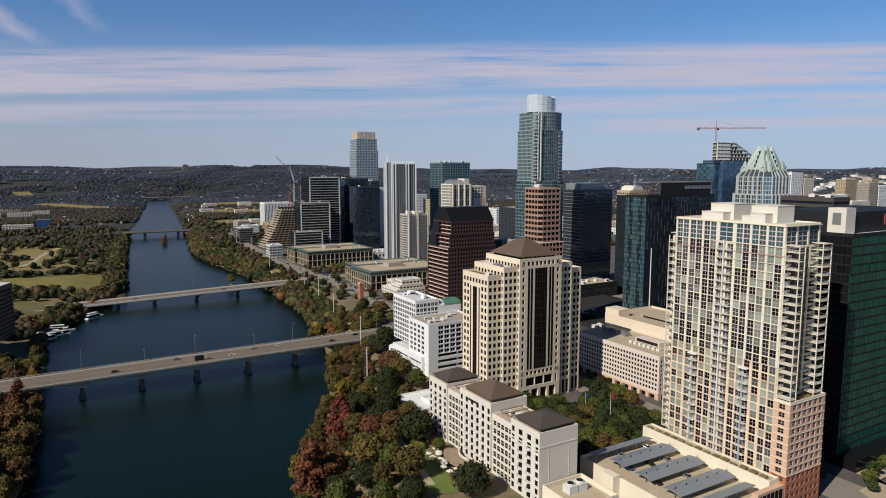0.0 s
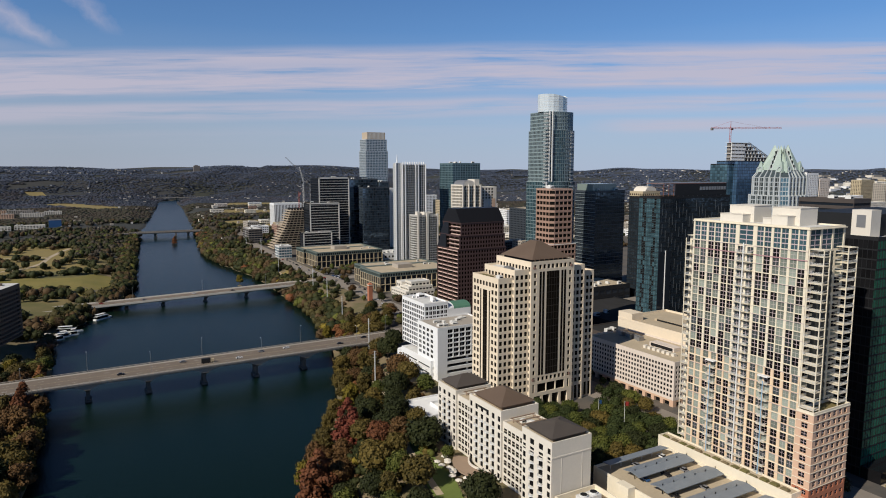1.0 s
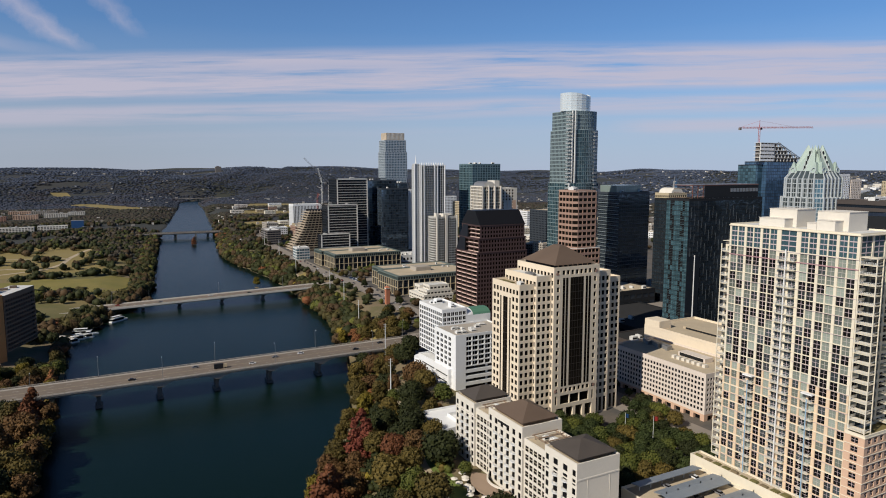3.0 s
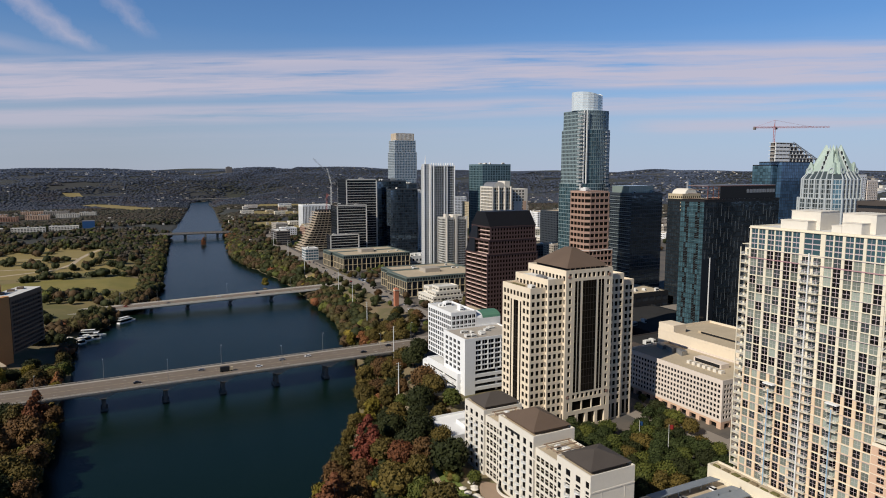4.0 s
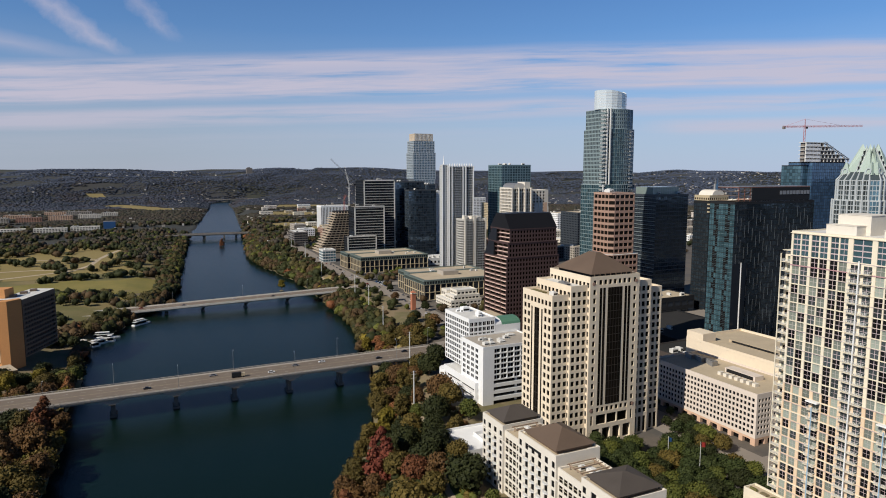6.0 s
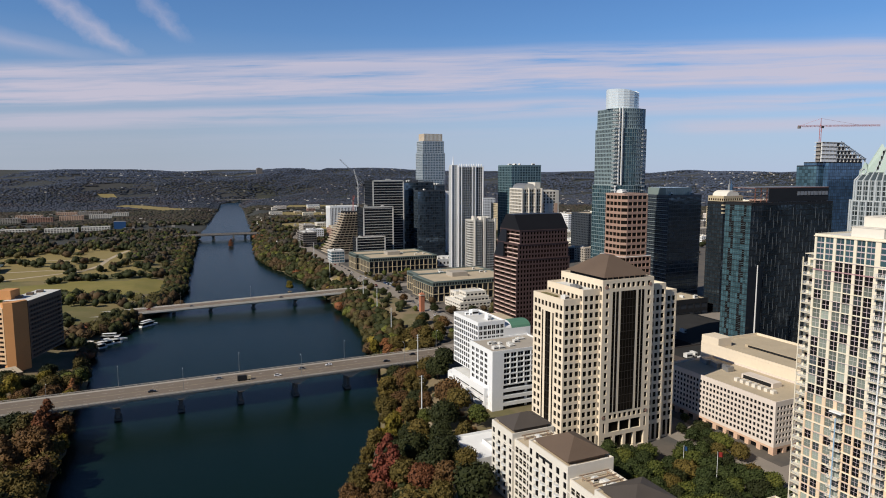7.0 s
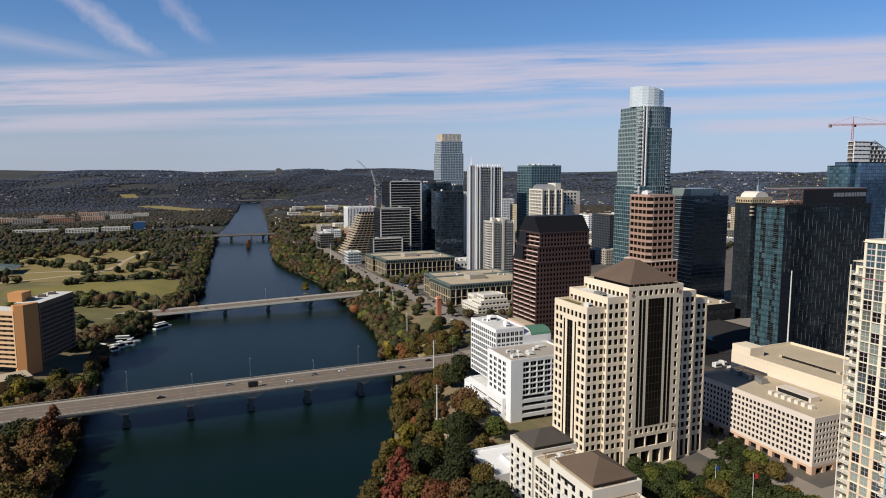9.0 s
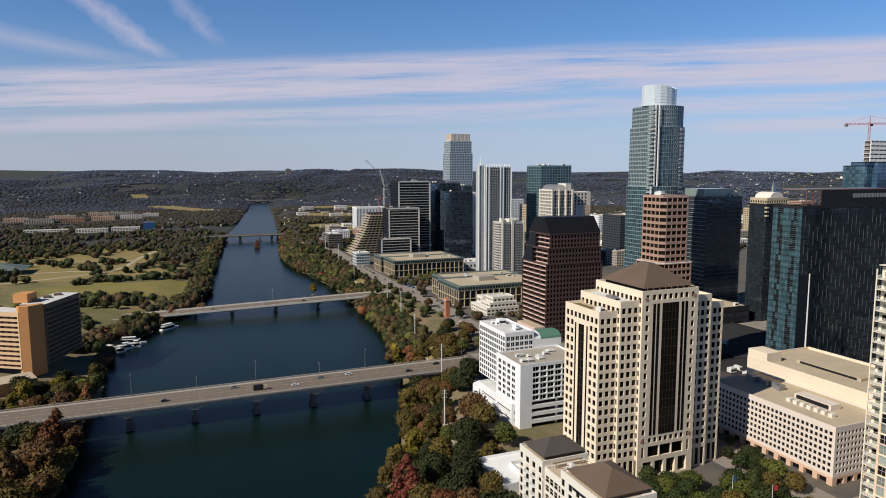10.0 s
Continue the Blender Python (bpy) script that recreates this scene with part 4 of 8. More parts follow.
def residential_tower():
    """Tall cream residential tower with balcony stacks, on a brick base."""
    ob = building("apartment_tower", 233, 165, 16, "tall cream residential tower with balconies and brick lower floors", "apartment tower")
    g, panes = Geo(M["cream_light"], M["white_dirty"], M["peach"], M["clay"], M["brick"]), []
    x0, x1, y0, y1 = 221.5, 243, 138, 186
    fh = 3.15
    r = random.Random(21)
    # the long face, in two groups of three bays either side of a balcony strip
    up = [(0.7, 0)] + [(2.78, .96), (0.34, 0), (2.78, .96), (0.9, 0)] * 3 + [(7.4, 0)] + [(0.9, 0), (2.78, .96), (0.34, 0), (2.78, .96)] * 3 + [(0.9, 0)]
    lo = [(0.6, 0)] + [(2.4, .95), (0.55, 0)] * 2 + [(3.6, .7)] + [(0.55, 0), (2.4, .95)] * 3 + [(0.7, 0), (7.0, 0), (0.7, 0)] + [(2.4, .95), (0.55, 0)] * 3 + [(3.6, .7)] + [(0.55, 0), (2.4, .95)] * 2 + [(0.6, 0)]
    for s, (a, b) in sides(x0, x1, y0, y1).items():
        if s in ("-x", "+x"):
            facade(g, panes, a, b, 30, [(fh, .25, 2.7)] * 13, lo, 0.3, 2)
            facade(g, panes, a, b, 30 + 13 * fh, [(fh, .12, 2.93)] * 14, up, 0.3, 0)
            facade(g, panes, a, b, 30 + 27 * fh, [(7.9, .3, 7.1)], [(c, .8 if c == 7.4 else f) for c, f in up], 0.3, 0, 2)
            g.quad((*a, 16), (*b, 16), (*b, 30), (*a, 30), 4)
            part("wall", g, ob)
            g = Geo(M["cream_light"], M["white_dirty"], M["peach"], M["clay"], M["brick"])
        else:
            w = x1 - x0
            facade(g, panes, a, b, 16, floors(108.5 - 16 + 6.55, fh, .72, None, 0, 0), even(w, 5.8, .8, .5), 0.3, 0)
            facade(g, panes, a, b, 115.05, [(7.9, .3, 7.1)], even(w, 6, .86, .4), 0.3, 0, 2)
            part("wall", g, ob)
            g = Geo(M["cream_light"], M["white_dirty"], M["peach"], M["clay"], M["brick"])
    roof_flat(g, x0, x1, y0, y1, 122.95, 0.5, 0, 1)
    g.box(x0 - .25, x1 + .25, y0 - .6, y1 + .25, 122.6, 122.9, 0)
    part("roof", g, ob)
    g = Geo(M["cream_light"], M["white_dirty"])
    # set-back wing at the far end, and the lower wing at the near one
    block(g, panes, 227, 243, 186.1, 192, 16, 115, fh, 5, .8, .7, .3, 0, .6, .3, .4)
    part("wall", g, ob)
    g2, p2 = Geo(M["brick"], M["grass"], M["clay"], M["cream_light"]), []
    for s, (a, b) in sides(220.6, 242.5, 131.6, 137.9).items():
        w = abs(b[0] - a[0]) + abs(b[1] - a[1])
        facade(g2, p2, a, b, 14, floors(18, fh, .52, None, 2.2, 0), even(w, 2.9, .58, .6), 0.3, 2)
        facade(g2, p2, a, b, 32, floors(27, fh, .62, None, 0, 0), even(w, 3.4, .58, 1.2), 0.3, 0)
    roof_flat(g2, 220.6, 242.5, 131.6, 137.9, 59, 0.9, 3, 1)
    part("lower_wing", g2, ob, "peach and red brick lower floors")
    for k in range(10):
        z = 32 + k * 27 / 9
        for bx0, bx1, by0, by1 in ((220.45, 242.65, 131.45, 131.6), (220.45, 220.6, 131.61, 137.9)):
            gg = Geo(M["cream_light"])
            gg.box(bx0, bx1, by0, by1, z - .10, z + .10)
            part("floor_band", gg, ob)
    # blinds: dark, half-drawn and pale panes, alike by neighbourhoods
    bay = collections.defaultdict(lambda: r.uniform(-.5, .5))
    shade = lambda p: bay[round((p[1] - 138) / 3.2), round(p[2] / fh)] + .7 * noise.noise((p[0] / 9, p[1] / 12, p[2] / 14)) + r.uniform(-.1, .1)
    panes = [(*p[:7], p[7] if p[7] == 2 else next(k for k, lim in ((0, .05 if p[2] > 71 else .16), (3, -.14 if p[2] > 71 else -.02), (1, -9)) if v > lim)) for p in panes for v in (shade(p),)]
    glaze(ob, panes, {0: (2, 2, M["glass_dark"], M["mullion"]), 1: (2, 2, M["glass_celadon"], M["celadon_bar"]), 2: (2, 4, M["glass_teal"], M["mullion"]), 3: (2, 2, M["glass_slate"], M["mullion"])}, 170, (60, 150, 150))
    glaze(ob, p2, {0: (2, 2, M["glass_dark"], M["mullion"])}, 60)
    # thin floor lines
    for k in range(28):
        z = 30 + k * fh
        gg = Geo(M["mauve"] if k == 26 else M["cream_light"] if k % 2 == 0 else M["mullion"])
        e = .17 if k % 2 == 0 else .08
        gg.box(x0 - .12, x0, y0, y1, z - e, z + e)
        part("floor_band", gg, ob)
    # balcony strip in the middle of the long face, with its post
    gg = Geo(M["white"])
    gg.box(x0 - 1.5, x0 - 1.2, 161.8, 162.15, 30, 116)
    part("balcony_post", gg, ob)
    dg = Geo(M["glass_slate"], M["mullion"])
    dg.box(-.05, .05, -1.25, 1.25, .3, 2.6, 0)
    dg.box(-.09, -.04, -.08, .08, .3, 2.6, 1)
    dg.box(-.09, -.04, -1.25, 1.25, 1.35, 1.45, 1)
    dm = dg.mesh("balcony_door")
    for k in range(27):
        z = 30 + k * fh
        for y in (160.0, 164.0):
            o = new("balcony_door", dm)
            hang(o, ob)
            o.matrix_basis = pose(x0, y, z)
        balcony(ob, x0, 162, z, 6.8, 1.5, -90, False, "cream_light")
    # corner stacks at the near end, one at the far end
    for px, py, w, d, z0, z1, tr in ((225.2, 135.2, 5.4, 3.7, 60, 115, -90), (239.7, 137.4, 5.6, 4.4, 60, 115, 0), (227.0, 189.0, 5.8, 2.6, 30, 113, -90)):
        z = z0
        while z < z1:
            balcony(ob, px, py, z, w, d, tr, False, "cream_light")
            z += fh
    for x, y, z0, z1 in ((221.7, 132.6, 59, 116), (225.1, 132.6, 59, 116), (221.7, 137.7, 59, 116), (237.0, 133.1, 59, 116), (242.4, 133.1, 59, 116), (224.5, 191.8, 30, 115), (224.5, 186.2, 30, 115)):
        gg = Geo(M["cream_light"])
        gg.box(x - .15, x + .15, y - .15, y + .15, z0, z1)
        part("balcony_post", gg, ob)
    for x, y in ((223.4, 135.2), (239.8, 135.2), (227.3, 189.2)):
        gg = Geo(M["cream_light"])
        gg.box(x - 2.0, x + 2.0, y - 2.7, y + 2.7, 116.0, 116.2)
        part("canopy", gg, ob)
    gg = Geo(M["glass_slate"])
    gg.box(226, 236, 137.9, 138.02, 60, 114.5)
    part("balcony_recess", gg, ob)
    # lower blue-framed balconies
    for y in (151.0, 174.0):
        gg = Geo(M["blue_steel"])
        gg.box(x0 - 1.6, x0 - 1.3, y - .15, y + .15, 30, 66)
        part("balcony_post", gg, ob, "pale blue steel post")
        for k in range(12):
            balcony(ob, x0, y, 30 + k * fh, 3.6, 1.5, -90, False, "cream_light")
        gg = Geo(M["white"])
        gg.box(x0 - 2, x0, y - 2, y + 2, 67.6, 68)
        part("canopy", gg, ob)
    for a, b, c, d, h in ((225.5, 229.9, 148.8, 155.0, 126.4), (225.5, 229.9, 155.1, 158.4, 125.3), (230, 240.5, 147.0, 157.8, 129.2), (225.5, 229.9, 166.8, 176.8, 126.0), (230, 240.5, 165.3, 176, 129.2)):
        gg = Geo(M["stucco"])
        gg.box(a, b, c, d, 122.98, h)
        gg.box(a - .15, b + .15, c - .15, d + .15, h, h + .18)
        part("penthouse", gg, ob)


def car(x, y, z, turn, color, group):
    """A small car with body, cabin and wheels."""
    ob = new("car")
    ob.matrix_basis = pose(x, y, z, 0, 0, turn)
    tagged(ob, color + " car with dark windows on its wheels", "car", group)
    key = "car_" + color
    if key not in PANE_MESH:
        g = Geo(M["car_" + color])
        g.prism([(-2.2, -.85), (2.2, -.85), (2.2, .85), (-2.2, .85)], .3, .85, 0, poly2=[(-2.15, -.8), (2.15, -.8), (2.15, .8), (-2.15, .8)])
        PANE_MESH[key] = g.mesh("body")
        g = Geo(M["glass_dark"], M["car_" + color])
        g.prism([(-1.5, -.78), (1.1, -.78), (1.1, .78), (-1.5, .78)], .85, 1.4, 0, 1, poly2=[(-1.1, -.62), (.5, -.62), (.5, .62), (-1.1, .62)])
        PANE_MESH[key + "c"] = g.mesh("cabin")
        g = Geo(M["dark"])
        g.tube((0, -.1, 0), (0, .1, 0), .32, .32, 10)
        PANE_MESH["wheel"] = g.mesh("wheel")
    for nm, k in (("body", key), ("cabin", key + "c")):
        o = new(nm, PANE_MESH[k])
        o.parent = ob
    for wx in (-1.35, 1.35):
        for wy in (-.8, .8):
            o = new("wheel", PANE_MESH["wheel"])
            o.parent = ob
            o.location = (wx, wy, .32)
    return ob


for nm, c in (("white", (.7, .7, .7)), ("black", (.02, .02, .022)), ("blue", (.03, .09, .22)), ("grey", (.2, .2, .21)), ("red", (.3, .03, .03))):
    M["car_" + nm] = mat("car_paint_" + nm, c, 0.25, 0.0, vary=0.02, grain=0.0)
M["peach"] = mat("peach_precast", (0.70, 0.53, 0.36), 0.85, vary=0.1, scale=0.1)
M["mullion"] = mat("pale_mullion", (0.50, 0.41, 0.42), 0.5)
M["glass_celadon"] = glass("celadon_window_glass", (0.19, 0.215, 0.185), 0.14, 0.0, 0.6, spec=0.35)
M["celadon_bar"] = mat("celadon_mullion", (0.44, 0.41, 0.37), 0.5)
M["mauve"] = mat("mauve_band", (0.42, 0.24, 0.26), 0.7)
M["blue_steel"] = mat("pale_blue_steel", (0.28, 0.42, 0.55), 0.5)


def parking_podium():
    """Cream garage with a walled roof deck, metal canopies and a planted terrace along the tower."""
    pod = building("parking_garage", 200, 165, 14, "cream parking podium with metal canopies over its roof deck", "parking garage")
    g = Geo(M["cream_light"], M["deck_tan"])
    g.box(176, 214.9, 134.2, 191, 14, 25.9, 0)
    roof_flat(g, 176, 214.9, 134.2, 191, 25.95, 1.1, 0, 1)
    g.box(172.5, 175.95, 169, 175, 14, 28, 0)
    part("body", g, pod)
    g = Geo(M["cream_light"], M["deck_tan"], M["brick"], M["glass_dark"])
    g.box(215, 220.9, 134.2, 194, 14, 30, 0)
    roof_flat(g, 215, 220.9, 134.2, 194, 30.02, 0.7, 0, 1)
    g.box(205, 220.2, 131.8, 134.1, 14, 29, 2)
    for i in range(6):
        g.box(205.4 + i * 2.4, 207.2 + i * 2.4, 131.7, 131.85, 16, 28, 3)
    part("terrace", g, pod, "planted terrace with pale walls")
    r = random.Random(5)
    for k in range(14):
        y = 136.5 + k * 4.1
        g = Geo(M["grass"] if k % 3 else M["earth"])
        w = r.uniform(1.2, 2.6)
        g.prism([(216.2, y), (216.2 + w, y), (216.2 + w, y + 3), (216.2, y + 3)], 30.05, 30.5 + r.uniform(0, .5), 0, poly2=[(216.5, y + .2), (216 + w, y + .3), (216 + w, y + 2.7), (216.5, y + 2.8)])
        part("planter", g, pod)
    for yc, double in ((187, 0), (176.5, 1), (163, 1), (149.5, 1), (139, 0)):
        for sg in ((-1, 1) if double else (1,)):
            g = Geo(M["solar"], M["steel_white"])
            x0, x1 = (181.5, 212) if double else (179, 211)
            ya, yb = (yc, yc + sg * 4.1) if double else (yc - 2.3, yc + 2.3)
            if sg < 0:
                ya, yb = yb, ya
            za, zb = (28.3, 29.0) if sg < 0 else (29.0, 28.3)
            g.v += [(x0, ya, za), (x1, ya, za), (x1, yb, zb), (x0, yb, zb), (x0, ya, za + .25), (x1, ya, za + .25), (x1, yb, zb + .25), (x0, yb, zb + .25)]
            m0 = len(g.v) - 8
            for q in ((0, 3, 2, 1), (4, 5, 6, 7), (0, 1, 5, 4), (1, 2, 6, 5), (2, 3, 7, 6), (3, 0, 4, 7)):
                g.f.append(tuple(m0 + i for i in q))
                g.m.append(0)
            cn = thing("parking_canopy", (198, yc, 26), "blue-grey metal parking canopy on white posts", "canopy", "canopies on the garage roof")
            part("roof_sheet", g, cn)
            for i in range(6):
                x = x0 + 2 + i * 5.7
                g = Geo(M["steel_white"])
                g.box(x - .12, x + .12, yc - .12, yc + .12, 26, 29.9 if double else 28.2)
                part("post", g, cn)
    for x, y, c in ((186, 174, "blue"), (186, 160, "black"), (205, 172, "grey"), (207, 184.5, "white"), (196, 172.5, "black"), (192, 184, "grey"), (200, 158, "grey")):
        car(x, y, 26.0, 90, c, "cars on the garage roof")


def white_hotel():
    ob = building("hotel", 203, 365, 16, "white painted slab hotel with gridded windows and green barrel roof", "hotel")
    g, panes = Geo(M["white"], M["white_dirty"], M["concrete"]), []
    # end block
    x0, x1, y0, y1 = 185, 222, 335, 361
    a, b = sides(x0, x1, y0, y1)["-x"]
    facade(g, panes, a, b, 30, floors(19.6, 3.05, .62, None, 0, 1.2), [(1.2, 0)] + [(5.0, .62)] * 4 + [(4.8, 0)], .18)
    g.quad((x0, y1, 30), (x0, y0 + 3, 30), (x0, y0 + 3, 16), (x0, y1, 16), 0)
    g.quad((x0, y0 + 3, 30), (x0, y0 + 3, 16), (x0, y0, 16), (x0, y0, 30), 0)
    a, b = sides(x0, x1, y0, y1)["-y"]
    facade(g, panes, a, b, 31.5, floors(18.1, 3.05, .78, None, 0, .6), [(6.6, 0)] + [(4.2, .86)] * 7 + [(0.9, 0)], .8)
    facade(g, panes, a, b, 16, [(4.4, 1.4, 2.6), (3.7, 1.5, 1.9), (3.7, 1.5, 1.9), (3.7, 1.5, 1.9)], [(6.6, 0), (29.6, 1.0), (0.8, 0)], 1.6)
    for s in ("+x", "+y"):
        a, b = sides(x0, x1, y0, y1)[s]
        g.quad((*a, 16), (*b, 16), (*b, 49.6), (*a, 49.6), 0)
    roof_flat(g, x0, x1, y0, y1, 49.6, .8, 0, 2)
    part("wall", g, ob)
    g = Geo(M["white"], M["white_dirty"], M["concrete"])
    # long block behind
    x0, x1, y0, y1 = 190, 207, 361.1, 393
    for s, (a, b) in sides(x0, x1, y0, y1).items():
        w = abs(b[0] - a[0]) + abs(b[1] - a[1])
        facade(g, panes, a, b, 30, floors(29.0, 3.05, .70, None, 0, 1.0), even(w, 2.7, .76, .4), .18)
    roof_flat(g, x0, x1, y0, y1, 59.0, .8, 0, 1)
    part("wall", g, ob)
    g = Geo(M["white"], M["white_dirty"], M["concrete"])
    # podium with open parking bands
    x0, x1, y0, y1 = 183, 200, 340, 380
    for s, (a, b) in sides(x0, x1, y0, y1).items():
        w = abs(b[0] - a[0]) + abs(b[1] - a[1])
        facade(g, panes, a, b, 14, [(4.5, 1.6, 2.4), (3.8, 1.6, 1.8), (3.8, 1.6, 1.8), (2.4, 0, 0)], [(1.5, 0), (w - 3, 1.0), (1.5, 0)], 1.6)
    roof_flat(g, x0, x1, y0, y1, 28.5, 1, 0, 1)
    part("podium", g, ob)
    g = Geo(M["white"])
    g.prism([(188 + 6 * math.cos(a * .3), 383 + 6 * math.sin(a * .3)) for a in range(21)], 14, 26, 0)
    part("stair_drum", g, ob)
    glaze(ob, panes, {0: (2, 1, M["glass_dark"], M["white"])}, 220)
    g = Geo(M["green_roof"], M["white"])
    k = 8
    arc = [(368 + 7 * math.cos(math.pi * i / k), 54.6 + 3.4 * math.sin(math.pi * i / k)) for i in range(k + 1)]
    for (ya, za), (yb, zb) in zip(arc, arc[1:]):
        g.quad((211.5, ya, za), (211.5, yb, zb), (224, yb, zb), (224, ya, za), 0)
        g.quad((207, ya, za + .15), (207, yb, zb + .15), (211.4, yb, zb + .15), (211.4, ya, za + .15), 1)
    for x in (207.2, 224):
        for (ya, za), (yb, zb) in zip(arc, arc[1:]):
            g.quad((x, ya, za), (x, yb, zb), (x, yb, 30), (x, ya, 30), 1)
    g.quad((207.1, 361, 30), (224, 361, 30), (224, 361, 54.6), (207.1, 361, 54.6), 1)
    g.quad((207.1, 375, 30), (224, 375, 30), (224, 375, 54.6), (207.1, 375, 54.6), 1)
    part("barrel_roof", g, ob, "green metal barrel roof")
    roof_units(ob, 187, 218, 338, 358, 49.6, 9, 12, None, 1.6)
    roof_units(ob, 191, 205, 363, 390, 59.0, 5, 13, M["white"], 3.2)


def low_office():
    ob = building("office_block", 290, 265, 18, "low pink precast office block with rows of deep small windows", "office building")
    g, panes = Geo(M["pinkish"], M["deck_tan"], M["brick"], M["dark"]), []
    for s, (a, b) in sides(273, 306, 236.6, 303).items():
        w = abs(b[0] - a[0]) + abs(b[1] - a[1])
        facade(g, panes, a, b, 17, [(4.6, .4, 3.2)], even(w, 6.5, .66, 1.5), 1.6, 2)
        facade(g, panes, a, b, 21.6, floors(20.0, 2.5, .60, None, 0.9, 1.0), even(w, 2.15, .64, 0.9), .35)
    roof_flat(g, 273, 306, 236.6, 303, 41.6, 1.0, 0, 1)
    part("wall", g, ob)
    glaze(ob, panes, {0: (1, 1, M["glass_dark"], None)}, 200, (150, 150, 60))
    for i in range(7):
        g = Geo(M["stucco"])
        y = 246 + i * 3.4
        g.box(283, 285.4, y, y + 1.9, 41.6, 43.2)
        part("skylight", g, ob)
    g = Geo(M["pinkish"], M["dark"])
    g.box(290, 296, 252, 270, 41.62, 43.9, 0)
    g.quad((289.95, 253, 41.8), (289.95, 269, 41.8), (289.95, 269, 43.6), (289.95, 253, 43.6), 1)
    part("ramp_hood", g, ob)
    for i in range(9):
        g = Geo(M["steel"], M["dark"])
        g.box(291 + (i % 3), 295, 279 + i * 2.4, 280.8 + i * 2.4, 41.62, 44.1, 0)
        part("cooling_unit", g, ob)
    ob = building("parking_garage", 330, 275, 18, "cream walled block with stepped tan roof decks", "parking garage")
    g = Geo(M["cream"], M["deck_tan"], M["dark"])
    g.box(306.1, 350, 228, 312, 18, 47.4, 0)
    roof_flat(g, 306.1, 350, 228, 312, 47.45, 1.3, 0, 1)
    g.box(306.2, 316, 300, 311.8, 47.4, 52.5, 0)
    g.box(322, 344, 262, 296, 47.46, 48.9, 1)
    g.quad((321.9, 264, 47.6), (321.9, 294, 47.6), (321.9, 294, 48.7), (321.9, 264, 48.7), 2)
    part("body", g, ob)
    for i in range(5):
        g = Geo(M["cream"])
        g.box(318 + i * 5, 319.5 + i * 5, 255, 256, 47.45, 49.0)
        part("roof_upstand", g, ob)
    g = Geo(M["steel_white"])
    g.tube((348, 312.5, 17), (348, 312.5, 89), .5, .3, 8)
    solid("mast", g, "slender white steel mast rising behind the garage", "mast")
    g = Geo(M["black_panel"], M["white_dirty"])
    g.box(352, 372, 480, 515, 14, 34, 0)
    roof_flat(g, 352, 372, 480, 515, 34.05, 1, 0, 1)
    ob = building("convention_block", 396, 478, 14, "dark low block with pale roof in the shade of towers", "building")
    part("body", g, ob)


def maroon_tower():
    ob = building("office_tower", 304, 495, 14, "maroon granite office tower with banded sides and a black gabled roof", "office tower")
    g, panes = Geo(M["maroon"], M["black_panel"], M["maroon_light"]), []
    tiers = [(283.2, 333, 478, 514, 14, 75.6), (285.2, 332, 478.6, 512, 75.7, 87.2), (287, 331, 479.2, 510, 87.3, 98.0)]
    for i, (x0, x1, y0, y1, z0, z1) in enumerate(tiers):
        for s, (a, b) in sides(x0, x1, y0, y1).items():
            w = abs(b[0] - a[0]) + abs(b[1] - a[1])
            if s in ("-y", "+y"):
                facade(g, panes, a, b, z0, floors(z1 - z0, 3.5, .62, None, 4 if i == 0 else 0, .7), [(1.0, 0)] + even(w - 2, 2.85, .62) + [(1.0, 0)], .45)
            else:
                facade(g, panes, a, b, z0, floors(z1 - z0, 3.5, .74, None, 4 if i == 0 else 0, .7), [(.3, 0)] + [((w - .6) / 4, .95)] * 4 + [(.3, 0)], 1.2, 0)
        g.box(x0 - .3, x1 + .3, y0 - .3, y1 + .3, z1 - .35, z1 + .35, 0)
    part("wall", g, ob)
    glaze(ob, panes, {0: (1, 1, M["glass_brown"], None)}, 180)
    # bay fronts on the river side: bright ledges floor by floor
    for x, ylist, z0, n, h in ((283.3, (482.0, 490.7, 499.4, 508.1), 18, 17, 3.556), (285.3, (483.0, 491.7), 76.9, 3, 3.6), (287.1, (484.0, 491.5), 88.4, 3, 3.35)):
        for k in range(n):
            z = z0 + k * h - .9
            for y in ylist:
                g = Geo(M["maroon_light"])
                g.prism([(x, y + 4.2), (x - .9, y + 2.6), (x - .9, y - 2.6), (x, y - 4.2)], z + .3, z + .95, 0)
                part("ledge", g, ob, "pale maroon ledge")
    for x, y0, y1, z0, z1 in ((283.0, 498, 513.4, 76.0, 87.1), (285.0, 497, 511.4, 87.6, 97.9)):
        g = Geo(M["black_roof"])
        g.prism([(x, y0), (x + 2.2, y0), (x + 2.2, y1), (x, y1)], z0, z1, 0, poly2=[(x + 1.9, y0 + 3), (x + 2.2, y0 + 3), (x + 2.2, y1 - 4), (x + 1.9, y1 - 4)])
        part("sloped_glazing", g, ob)
    g = Geo(M["black_roof"])
    g.prism([(286.6, 478.9), (331.4, 478.9), (331.4, 510.4), (286.6, 510.4)], 98.36, 110, 0, poly2=[(287, 488), (331, 488), (331, 501), (287, 501)])
    part("roof", g, ob, "black metal gabled roof")
    g = Geo(M["maroon_light"], M["deck_tan"])
    g.box(272, 281, 474, 500, 14, 30, 0)
    g.box(272.4, 280.9, 474.4, 499.6, 30, 30.1, 1)
    part("podium", g, ob)


M["maroon_light"] = mat("pale_maroon_granite", (0.62, 0.44, 0.37), 0.6, vary=0.1, scale=0.06)


